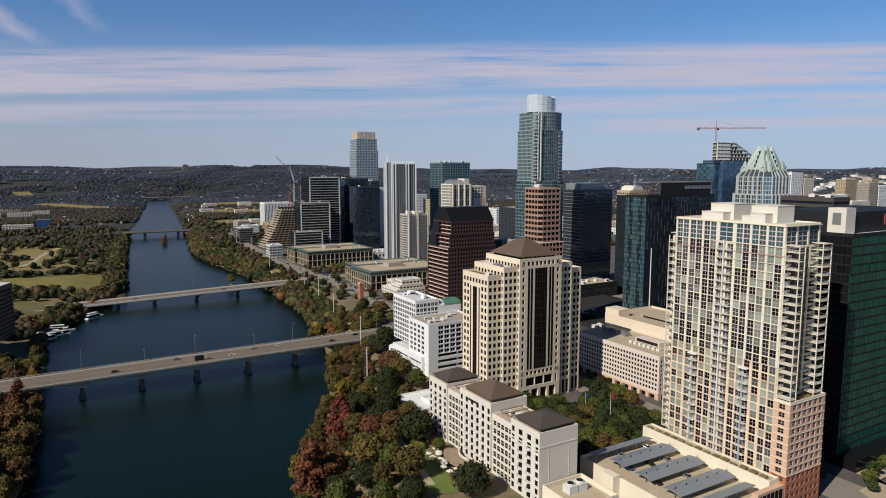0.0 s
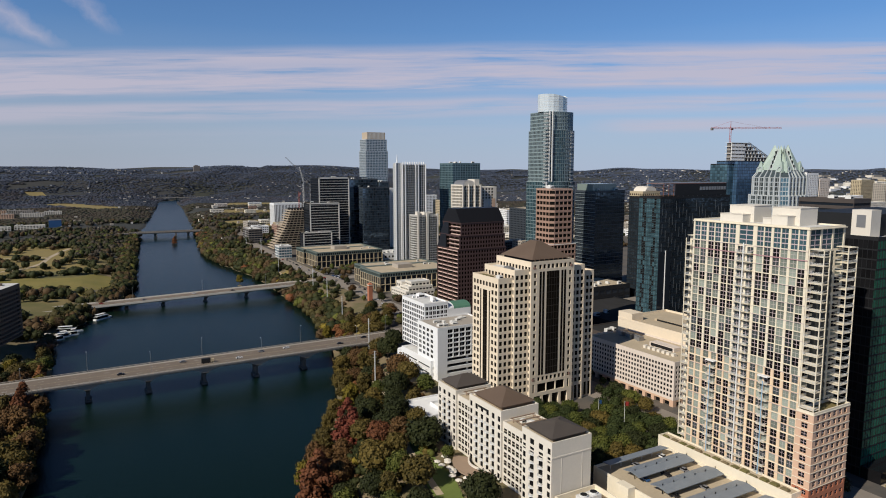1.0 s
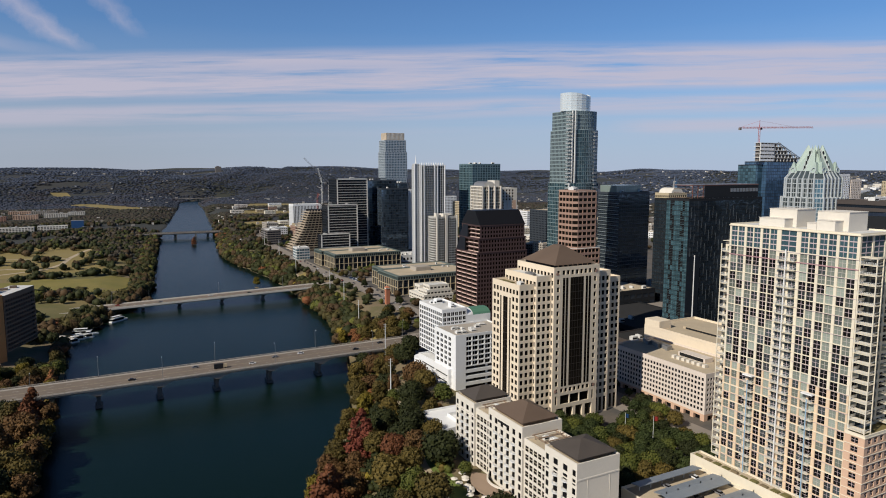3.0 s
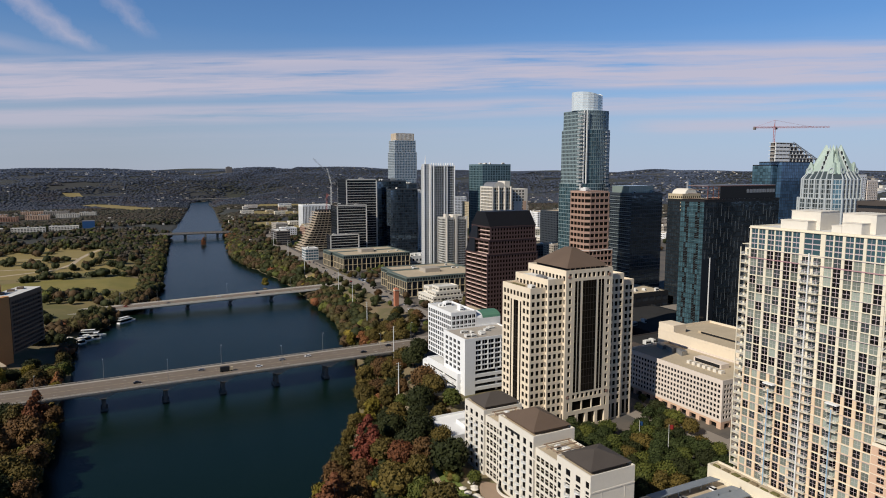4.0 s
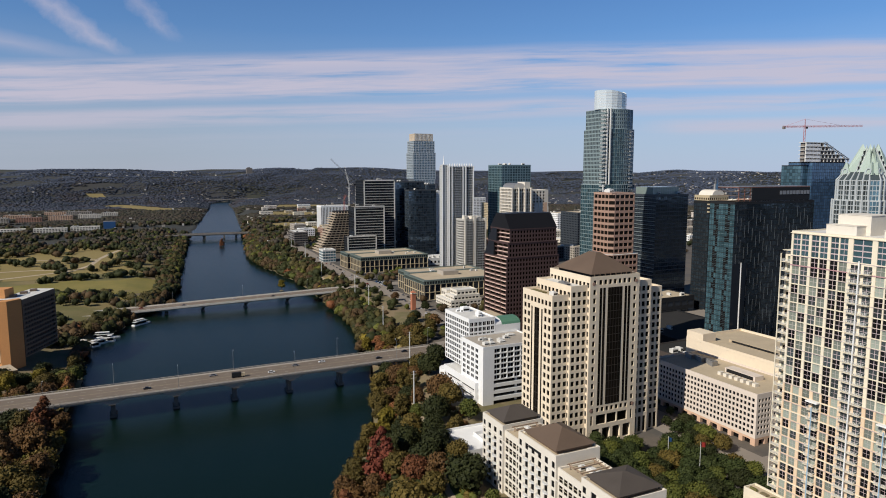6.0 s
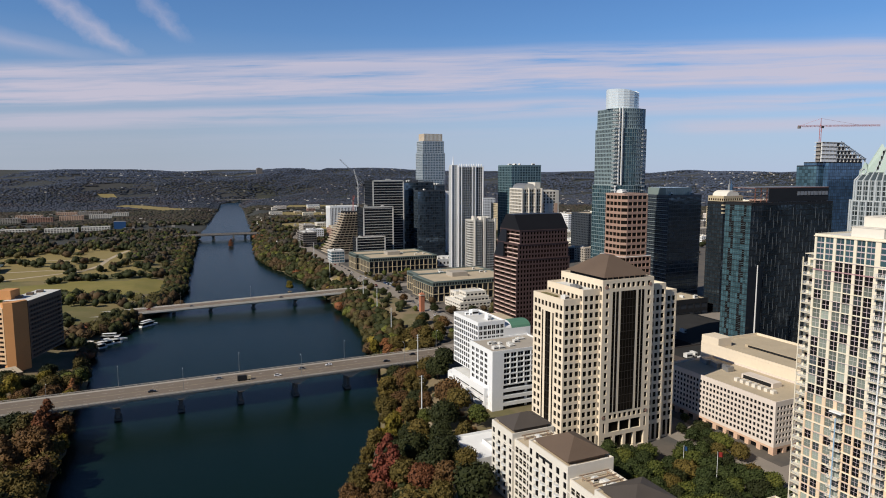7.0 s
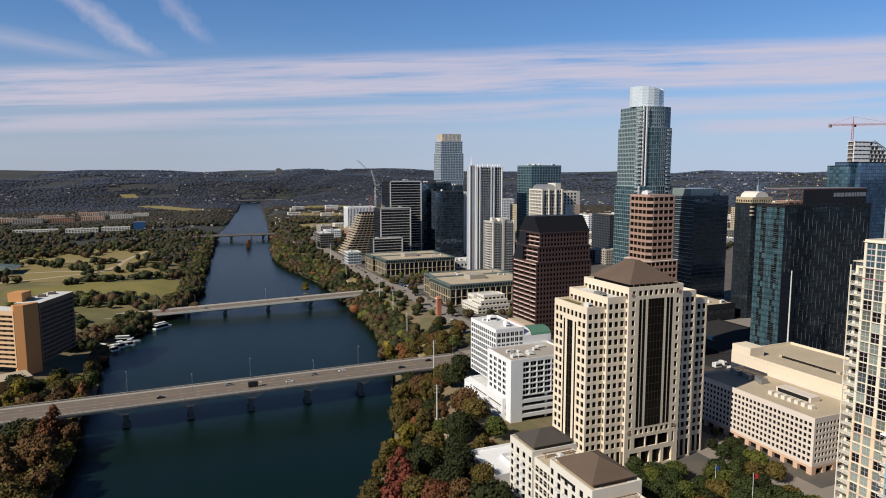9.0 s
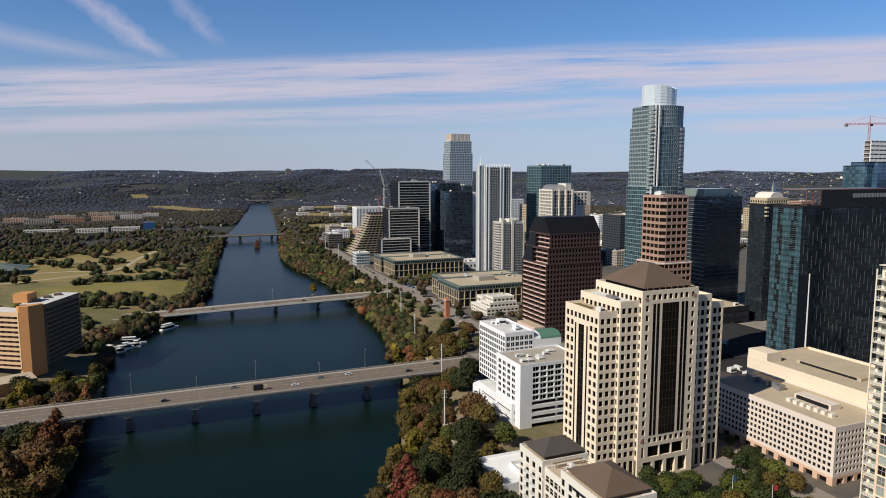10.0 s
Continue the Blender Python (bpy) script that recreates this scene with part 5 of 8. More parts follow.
def brown_tower():
    ob = building("office_tower", 297, 367, 18, "brown banded granite office tower with stepped corners", "office tower")
    g, panes = Geo(M["brown_stone"], M["white_dirty"]), []
    for i, (z0, z1, gr) in enumerate(((18, 62, 4.0), (62.02, 92, 2.0), (92.04, 129.5, 0.0))):
        x0, x1, y0, y1 = 286 - gr, 306.6 + gr, 357 - gr, 377 + gr
        c = 2.6
        poly = [(x0 + c, y0), (x1 - c, y0), (x1, y0 + c), (x1, y1 - c), (x1 - c, y1), (x0 + c, y1), (x0, y1 - c), (x0, y0 + c)]
        n = len(poly)
        for k in range(n):
            a, b = poly[k], poly[(k + 1) % n]
            w = math.dist(a, b)
            cols = [(w, .98)] if w < 6 else even(w, 3.3, .87, .4)
            facade(g, panes, a, b, z0, floors(z1 - z0, 3.75, .58, 1.0, 0, 0), cols, .6 if w < 6 else .5)
        k = len(g.v)
        g.v += [(x, y, z1) for x, y in poly]
        g.f.append(tuple(range(k, k + n)))
        g.m.append(1)
    g.box(287, 304, 358, 376, 129.5, 130.3, 0)
    part("wall", g, ob)
    glaze(ob, panes, {0: (1, 1, M["glass_brown"], None)}, 140)
    roof_units(ob, 288, 303, 359, 375, 130.3, 3, 17, M["steel_white"], 2)


def curtain_hotel():
    """Large glass hotel: a teal lit flank, a black front with scattered pale fins, a framed roof screen."""
    ob = building("hotel", 391, 334, 18, "large dark glass hotel tower with pale fins and roof screen", "hotel")
    g, panes = Geo(M["black_panel"], M["white_dirty"]), []
    x0, x1, y0, y1 = 355, 428, 325, 344.5
    for s, (a, b) in sides(x0, x1, y0, y1).items():
        w = abs(b[0] - a[0]) + abs(b[1] - a[1])
        rows = [(6, .3, 5.4), (4, 0, 0)] + floors(95.5, 3.4, .90, None, 0, .4)
        facade(g, panes, a, b, 18, rows, even(w, 1.8 if s == "-x" else 3.4, .95 if s == "-x" else .985), .06, 0, 1 if s in ("-x", "+x") else 0)
    roof_flat(g, x0, x1, y0, y1, 123.5, 1.1, 0, 1)
    part("wall", g, ob)
    r = random.Random(9)
    panes = [(*p[:7], (p[7] if p[7] == 0 or not (int((p[1] - y0) / 1.8) in (2, 3, 7, 8) and r.random() < .62) else 2)) for p in panes]
    glaze(ob, panes, {0: (2, 1, M["glass_navy"], M["navy_bar"]), 1: (1, 2, M["glass_teal"], M["teal_bar"]), 2: (1, 3, M["glass_dark"], M["teal_bar"])}, 100)
    fin = Geo(M["fin"])
    fin.box(-.05, .05, -.2, 0, 0, 7.6)
    fm = fin.mesh("fin")
    for i in range(21):
        for j in range(7):
            x = x0 + 2.5 + i * 3.4
            z = 30 + j * 13.6 + (i % 2) * 6.8 + (i % 3) * 2.2
            if z < 114:
                o = new("fin", fm)
                hang(o, ob)
                o.matrix_basis = pose(x, y0, z)
    g = Geo(M["glass_black"])
    g.box(x0 - .1, x0 + 12, y0 - .35, y0, 18, 86)
    part("dark_bay", g, ob, "black glass corner bay")
    g = Geo(M["rust_steel"], M["black_panel"])
    g.box(371, 425, 326.5, 326.75, 124.7, 133.2, 1)
    part("roof_screen", g, ob, "dark slatted roof screen")
    for i in range(14):
        gg = Geo(M["rust_steel"] if i < 4 else M["steel"])
        gg.box(360 + i * 5, 360.4 + i * 5, 327, 327.4, 124.5, 133.4)
        part("screen_post", gg, ob)
    for z in (124.8, 128, 130.8, 133.2):
        gg = Geo(M["rust_steel"] if z > 133 else M["roof_brown"])
        gg.box(359.6, 425.4, 326.8, 327.1, z, z + .35)
        gg.box(359.6, 360, 327, 343, z, z + .35)
        part("screen_rail", gg, ob)
    gg = Geo(M["steel"])
    gg.box(359.6, 425.4, 327, 343, 133.5, 133.9)
    part("screen_roof", gg, ob)
    bars(ob, 396, 326.4, 128.6, 1, 0, (2.2, 3.0, 2.4, 2.4, 2.4, 2.4, 1.0, 2.2, 2.4, 2.4), 2.4, .6, M["steel"])


M["navy_bar"] = mat("navy_mullion", (0.03, 0.034, 0.042), 0.4, 0.3)
M["teal_bar"] = mat("teal_spandrel", (0.13, 0.20, 0.22), 0.3, 0.2)
M["fin"] = mat("pale_fin", (0.12, 0.135, 0.15), 0.4, 0.4)


def bowed(cx, cy, hx, hy, bow, n=7):
    """Plan outline of a slab whose -y front bows out."""
    front = [(cx - hx + 2 * hx * i / n, cy - hy - bow * math.sin(math.pi * i / n)) for i in range(n + 1)]
    return front + [(cx + hx, cy + hy), (cx - hx, cy + hy)]


def tall_condo():
    """The tallest tower: pale green glass with a bowed front, balconies at its edges and a curved glass crown."""
    ob = building("apartment_tower", 408, 508, 13, "very tall pale green glass residential tower with a curved crown", "apartment tower")
    g, panes = Geo(M["condo_frame"], M["white_dirty"]), []
    for z0, z1, hx, hy, bow in ((13, 132, 17.6, 15, 4), (132.02, 180, 16.2, 14.4, 3.6), (180.04, 197, 15.0, 13.6, 3.2)):
        poly = bowed(405.2, 508, hx, hy, bow)
        n = len(poly)
        for k in range(n):
            a, b = poly[k], poly[(k + 1) % n]
            w = math.dist(a, b)
            wf, hf, kd = (.95, .86, 0) if z0 < 100 else (.97, .90, 0) if k in (1, 2, 3) else (.80, .70, 2)
            if k == 6:
                wf, hf, kd = .95, .84, 1
            if z0 > 170 and k < 6:
                wf, hf, kd = .74, .66, 2
            facade(g, panes, a, b, z0, floors(z1 - z0, 3.35, hf, None, 0, .2), even(w, 2.6 if kd != 2 else 2.0, wf), .2, 0, kd)
        k = len(g.v)
        g.v += [(x, y, z1) for x, y in poly]
        g.f.append(tuple(range(k, k + n)))
        g.m.append(1)
    part("wall", g, ob)
    glaze(ob, panes, {0: (1, 1, M["glass_teal"], None), 1: (1, 1, M["glass_blue"], None), 2: (1, 1, M["glass_slate"], None)}, 80)
    z = 60
    while z < 194:
        balcony(ob, 388.4, 494.5, z, 4.5, 2.6, -45)
        if z < 178:
            balcony(ob, 415.5, 491.0, z, 4.2, 1.6, 12)
        z += 3.35
    for px, py, z0, z1 in ((388.0, 492.4, 13, 132), (390.6, 492.2, 132, 197), (393.0, 491.0, 132, 197)):
        gg = Geo(M["steel_white"])
        gg.box(px - .5, px + .5, py - .5, py + .5, z0, z1)
        part("edge_fin", gg, ob)
    # crown: a curved glass screen with a dished top
    g = Geo(M["glass_crown"], M["steel_white"])
    k = 18
    pts = []
    for i in range(k):
        a = 2 * math.pi * i / k
        x, y = 403.4 + 14.6 * math.cos(a), 505 + 12.6 * math.sin(a)
        pts.append((x, y, 213.4 - 3.0 * math.exp(-((a - 5.3) / .8) ** 2)))
    for i in range(k):
        (xa, ya, za), (xb, yb, zb) = pts[i], pts[(i + 1) % k]
        g.quad((xa, ya, 197), (xb, yb, 197), (xb, yb, zb), (xa, ya, za), 0)
        for q in range(1, 7):
            z = 197 + q * 2.3
            if z < min(za, zb):
                g.quad((xa * 1.0003 - .12, ya * 1.0003 - .3, z - .15), (xb * 1.0003 - .12, yb * 1.0003 - .3, z - .15), (xb * 1.0003 - .12, yb * 1.0003 - .3, z + .15), (xa * 1.0003 - .12, ya * 1.0003 - .3, z + .15), 1)
    base = len(g.v)
    g.v += [(x, y, z - .5) for x, y, z in pts]
    g.f.append(tuple(range(base, base + k)))
    g.m.append(1)
    part("crown", g, ob, "curved pale glass crown")


M["condo_frame"] = mat("pale_teal_frame", (0.21, 0.27, 0.28), 0.5)
M["glass_crown"] = mat("pale_crown_glass", (0.60, 0.65, 0.66), 0.15, 0.2, vary=0.08)


def crowned_tower():
    """Silver tower of glass bays between white piers, under a folded mint crown."""
    ob = building("office_tower", 545, 362, 16, "silver glass office tower with a folded pale mint crown", "office tower")
    cx, cy = 541.5, 362

    def ring(h, c):
        x0, x1, y0, y1 = cx - h, cx + h, cy - h, cy + h
        return [(x0 + c, y0), (x1 - c, y0), (x1, y0 + c), (x1, y1 - c), (x1 - c, y1), (x0 + c, y1), (x0, y1 - c), (x0, y0 + c)]

    panes = []
    for z0, z1, h in ((16, 121, 18.8), (121.02, 136.5, 17.2)):
        g = Geo(M["fin_white"], M["white_dirty"])
        poly = ring(h, 5.2)
        for k in range(8):
            a, b = poly[k], poly[(k + 1) % 8]
            facade(g, panes, a, b, z0, floors(z1 - z0, 3.8, .84, None, 0, .3), even(math.dist(a, b), 2.2, .86), .25, 0, 0 if k % 2 else 1)
        n = len(g.v)
        g.v += [(x, y, z1) for x, y in poly]
        g.f.append(tuple(range(n, n + 8)))
        g.m.append(1)
        part("wall", g, ob)
        for k in range(8):
            a, b = Vector((*poly[k], 0)), Vector((*poly[(k + 1) % 8], 0))
            for t in ((0, .2, .4, .6, .8) if (a - b).length > 12 else (0,)):
                p = a.lerp(b, t)
                gg = Geo(M["fin_white"])
                gg.box(p.x - .6, p.x + .6, p.y - .6, p.y + .6, 60 if z0 < 60 else z0, z1 + .6)
                part("pier", gg, ob)
                if z0 > 60:
                    gg = Geo(M["fin_white"])
                    d = (Vector((cx, cy, 0)) - p) * .22
                    gg.tube((p.x, p.y, 136.9), (p.x + d.x, p.y + d.y, 143), .55, .4, 4)
                    part("raking_pier", gg, ob)
    glaze(ob, panes, {0: (1, 1, M["glass_pale2"], None), 1: (1, 1, M["glass_slate"], None)}, 40)
    # raking glass band under the crown, then the crown's inner mass
    g = Geo(M["glass_slate"], M["fin_white"])
    g.prism(ring(17.1, 5.2), 136.6, 142.6, 0, poly2=ring(13.2, 4.0))
    part("raking_glazing", g, ob)
    g = Geo(M["mint"])
    g.prism(ring(13.2, 4.0), 142.62, 157, 0, poly2=ring(3.6, 1.4))
    part("crown_base", g, ob)
    for k in range(4):
        a = math.pi / 2 * k
        u = Vector((math.cos(a), math.sin(a), 0))
        v = Vector((-u.y, u.x, 0))
        c0 = Vector((cx, cy, 0))
        p = lambda s, t, z: tuple(c0 + u * (s * .86) + v * (t * .86) + Vector((0, 0, z)))
        for s in (-1, 1):
            # a leaf of the crown, folded away from the middle of its side
            gg = Geo(M["mint"])
            gg.v += [p(15.9, s * 1.5, 142.7), p(15.2, s * 11.0, 142.7), p(4.8, s * .9, 160), p(5.2, s * 3.2, 164.5), p(14.0, s * 1.5, 142.7), p(13.2, s * 10.2, 142.7), p(3.8, s * .7, 158.5), p(4.0, s * 2.8, 161)]
            for f in ((0, 1, 3, 2), (4, 6, 7, 5), (0, 2, 6, 4), (1, 5, 7, 3), (2, 3, 7, 6), (0, 4, 5, 1)):
                gg.f.append(f if s > 0 else f[::-1])
                gg.m.append(0)
            part("crown_fold", gg, ob, "pale mint metal fold")
            gg = Geo(M["fin_white"])
            gg.tube(p(16.0, s * 1.5, 142.7), p(4.9, s * .9, 161.0), .5, .3, 5)
            part("finial", gg, ob)
            # corner gable with a ring on its face
            gg = Geo(M["mint"])
            gg.v += [p(17.2, s * 13.8, 140.5), p(17.0, s * 6.2, 141.0), p(14.4, s * 11.0, 150.5), p(11, s * 13.6, 140.5), p(12, s * 7, 140.5), p(11, s * 11.4, 149)]
            for f in ((0, 1, 2), (3, 5, 4), (0, 2, 5, 3), (1, 4, 5, 2), (0, 3, 4, 1)):
                gg.f.append(f)
                gg.m.append(0)
            part("crown_gable", gg, ob)
            gg = Geo(M["fin_white"])
            pr = [p(17.1 - .25 * 2 * math.sin(q * math.pi / 6), s * 10.6 + 2.2 * math.cos(q * math.pi / 6), 143.2 + 2.2 * math.sin(q * math.pi / 6)) for q in range(12)]
            for q in range(12):
                gg.tube(pr[q], pr[(q + 1) % 12], .35, .35, 4)
            part("ring", gg, ob, "white ring on the gable")
        gg = Geo(M["black_panel"])
        for q in range(4):
            gg.box(*sorted((p(14.9 - q * 2.1, -.6, 0)[0], p(14.1 - q * 2.1, .6, 0)[0])), *sorted((p(14.9 - q * 2.1, -.6, 0)[1], p(14.1 - q * 2.1, .6, 0)[1])), 145 + q * 4, 147 + q * 4)
        part("crown_slot", gg, ob, "dark louvre between the folds")


M["fin_white"] = mat("silver_pier", (0.55, 0.58, 0.58), 0.35, 0.3)


def lattice(g, a, b, w, r, step, mi=0):
    """A square lattice boom from a to b."""
    a, b = Vector(a), Vector(b)
    d = (b - a).normalized()
    u = d.orthogonal().normalized() * (w / 2)
    v = d.cross(u).normalized() * (w / 2)
    n = max(2, int((b - a).length / step))
    cs = [u + v, u - v, -u - v, -u + v]
    for c in cs:
        g.tube(a + c, b + c, r, r, 4, mi)
    for k in range(n):
        p, q = a.lerp(b, k / n), a.lerp(b, (k + 1) / n)
        for i in range(4):
            g.tube(p + cs[i], q + cs[(i + 1) % 4], r * .6, r * .6, 3, mi)


def tower_crane(x, y, z0, z1, jib, back, turn, label, m="crane_red", luff=0.0):
    ob = thing("tower_crane", (x, y, z0), label, "crane", "construction cranes")
    g = Geo(M[m])
    lattice(g, (x, y, z0), (x, y, z1), 1.8, .15, 4)
    part("mast", g, ob)
    d = Vector((math.cos(radians(turn)), math.sin(radians(turn)), 0))
    g = Geo(M[m])
    e = Vector((x, y, z1)) + d * (jib * math.cos(radians(luff))) + Vector((0, 0, jib * math.sin(radians(luff))))
    lattice(g, (x, y, z1), e, 1.4, .12, 4)
    part("jib", g, ob)
    g = Geo(M[m])
    lattice(g, (x, y, z1), Vector((x, y, z1)) - d * back, 1.4, .13, 4)
    part("counter_jib", g, ob)
    g = Geo(M["concrete_dark"])
    q = Vector((x, y, z1)) - d * (back - 1.5)
    g.box(q.x - 1.3, q.x + 1.3, q.y - 1.3, q.y + 1.3, z1 - 2.8, z1 + .4)
    part("counterweight", g, ob)
    g = Geo(M[m])
    g.tube((x, y, z1), (x, y, z1 + 9), .5, .2, 4)
    t = (x, y, z1 + 8.6)
    g.tube(t, tuple(Vector((x, y, z1)).lerp(e, .7)), .12, .12, 3)
    g.tube(t, tuple(Vector((x, y, z1 + .5)) - d * back * .9), .12, .12, 3)
    part("tower_head", g, ob)
    g = Geo(M["glass_dark"])
    g.box(x + d.x * 2 - 1, x + d.x * 2 + 1, y + d.y * 2 - 1, y + d.y * 2 + 1, z1 - 2.6, z1 - .2)
    part("cab", g, ob)


M["crane_red"] = mat("red_crane_steel", (0.38, 0.10, 0.08), 0.5)


def unfinished_tower():
    """Blue glass tower whose top floors are still bare concrete under a raking roof frame."""
    ob = building("office_tower", 780, 576, 16, "blue glass tower with bare concrete floors on top, under construction", "office tower")
    g, panes = Geo(M["black_panel"], M["concrete"]), []
    for x0, x1, y0, y1, z1, kd in ((740, 752, 566, 592, 150, 0), (752.1, 812, 560, 592, 154, 1)):
        for s, (a, b) in sides(x0, x1, y0, y1).items():
            facade(g, panes, a, b, 16, floors(z1 - 16, 3.9, .92, None, 0, .3), even(abs(b[0] - a[0]) + abs(b[1] - a[1]), 3.5, .96), .08, 0, kd)
        roof_flat(g, x0, x1, y0, y1, z1, .8, 0, 1)
    part("wall", g, ob)
    glaze(ob, panes, {0: (1, 1, M["glass_pale2"], None), 1: (1, 1, M["glass_blue"], None)}, 30)
    for k in range(5):
        z = 155 + k * 4.6
        x1 = 832 - k * 10.5
        g = Geo(M["white_dirty"])
        x1 -= 8
        g.box(743, x1, 563, 573, z + 3.9, z + 4.5)
        part("floor_slab", g, ob, "bare concrete floor slab")
        n = max(3, int((x1 - 743) / 6.5))
        for i in range(n + 1):
            gg = Geo(M["white_dirty"])
            x = 744 + (x1 - 745) * i / n
            gg.box(x - .6, x + .6, 563.5, 564.7, z - .1, z + 3.9)
            part("column", gg, ob)
        gg = Geo(M["white"])
        gg.box(743.2, 769, 563.2, 563.45, z - .1, z + 2.6)
        part("edge_screen", gg, ob, "pale temporary edge screen")
        gg = Geo(M["concrete_dark"])
        gg.box(745, x1 - 1.5, 567, 572, z - .1, z + 3.9)
        part("inner_core", gg, ob)
    gg = Geo(M["steel"])
    lattice(gg, (779, 566, 178), (826, 566, 158), 2.0, .25, 5)
    part("raking_frame", gg, ob)
    tower_crane(746.5, 569, 155, 196.5, 64, 25, -33, "tall red tower crane over an unfinished tower")


M["glass_pale2"] = glass("pale_blue_glass", (0.09, 0.17, 0.22), 0.06, 0.4)


def stacked_tower():
    """Pale tower of shifted blocks."""
    ob = building("apartment_tower", 577, 1322, 14, "tall pale blue residential tower of shifted stacked blocks", "apartment tower")
    g, panes = Geo(M["pale_blue_panel"], M["white_dirty"], M["limestone"]), []
    for x0, x1, y0, y1, z0, z1 in ((548, 594, 1302, 1336, 14, 128), (545, 596, 1302, 1340, 128.1, 183), (546.5, 594, 1303, 1338, 183.1, 207.5)):
        block(g, panes, x0, x1, y0, y1, z0, z1, 3.4, 3.6, .86, .72, 1.0, 0, .5, .3, .4)
    part("wall", g, ob)
    glaze(ob, panes, {0: (1, 1, M["glass_pale2"], None)}, 16)
    g = Geo(M["tan_concrete"], M["white_dirty"])
    g.box(549.5, 591, 1305, 1334, 207.6, 222.6, 0)
    for i in range(13):
        g.box(551 + i * 3, 552.4 + i * 3, 1304.8, 1305, 209, 221.6, 1)
    part("crown", g, ob, "tan screened crown")


def spired_tower():
    ob = building("apartment_tower", 402, 820, 14, "white balconied residential tower with a spire", "apartment tower")
    g, panes = Geo(M["balcony_grey"], M["white_dirty"]), []
    block(g, panes, 388.4, 424, 802, 832, 14, 150, 3.2, 3.2, .88, .74, 1.5, 0, .6, .3, .4)
    block(g, panes, 379.6, 387, 803, 811, 14, 152, 3.2, 3, .3, .3, .2, 0, .6, 0, .4)
    part("wall", g, ob)
    glaze(ob, panes, {0: (1, 1, M["glass_dark"], None)}, 30)
    for x in (388.7, 392.6, 408.5, 412.4, 423.6):
        g = Geo(M["white"])
        g.box(x - .55, x + .55, 800.9, 802, 14, 151)
        part("pier", g, ob, "pale vertical pier")
    for x, y in ((379.4, 802.8), (387.2, 802.8)):
        g = Geo(M["white"])
        g.box(x - .5, x + .5, y - .5, y + .5, 14, 153)
        part("pier", g, ob, "pale vertical pier")
    for k in range(42):
        balcony(ob, 400.5, 802, 15.2 + k * 3.2, 14.0, 1.0, 0, False, "balcony_grey")
    g = Geo(M["white"])
    g.tube((383, 807, 152), (383, 807, 164), 1.0, .15, 6)
    part("spire", g, ob)
    for i in range(10):
        g = Geo(M["white"])
        g.prism([(389.0 + i * 3.5, 801.5), (390.6 + i * 3.5, 801.5), (390.6 + i * 3.5, 804), (389.0 + i * 3.5, 804)], 150, 154, 0, poly2=[(389.6 + i * 3.5, 801.8), (390.0 + i * 3.5, 801.8), (390.0 + i * 3.5, 803), (389.6 + i * 3.5, 803)])
        part("crown_fin", g, ob)


def arched_condo():
    ob = building("apartment_tower", 374, 615, 13, "cream and brick residential tower with an arched top", "apartment tower")
    g, panes = Geo(M["stucco"], M["white_dirty"], M["brick"]), []
    block(g, panes, 361, 384, 600, 624, 13, 127, 3.2, 2.9, .84, .76, 1.2, 0, .6, .3, .4)
    block(g, panes, 384.1, 406.5, 603, 624, 13, 124.5, 3.2, 4.2, .58, .62, .5, 0, .6, 3.5, .4)
    for k in range(4):
        g.box(384.4 + k * 5.5, 388.6 + k * 5.5, 602.88, 602.99, 13, 112, 2 if k in (0, 3) else 1)
    part("wall", g, ob)
    glaze(ob, panes, {0: (1, 1, M["glass_brown"], None)}, 40)
    g = Geo(M["stucco"], M["steel"])
    k = 8
    arc = [(370 + 6.5 * math.cos(math.pi * i / k), 127.5 + 4.6 * math.sin(math.pi * i / k)) for i in range(k + 1)]
    for (xa, za), (xb, zb) in zip(arc, arc[1:]):
        g.quad((xa, 600, za), (xb, 600, zb), (xb, 622, zb), (xa, 622, za), 1)
        g.quad((xa, 600, 127.4), (xb, 600, 127.4), (xb, 600, zb), (xa, 600, za), 0)
    part("arched_roof", g, ob)
    for k in range(9):
        gg = Geo(M["stucco"])
        gg.box(360.4, 384.6, 599.4, 600.0, 20 + k * 12.8, 20.5 + k * 12.8)
        part("balcony_band", gg, ob)
    for x in (361.4, 369.0, 376.6, 383.6):
        gg = Geo(M["stucco"])
        gg.box(x - .7, x + .7, 598.8, 600, 13, 127.4)
        part("pier", gg, ob)
    g = Geo(M["stucco"])
    g.box(377.5, 383.5, 602, 616, 127.4, 133)
    part("penthouse", g, ob)


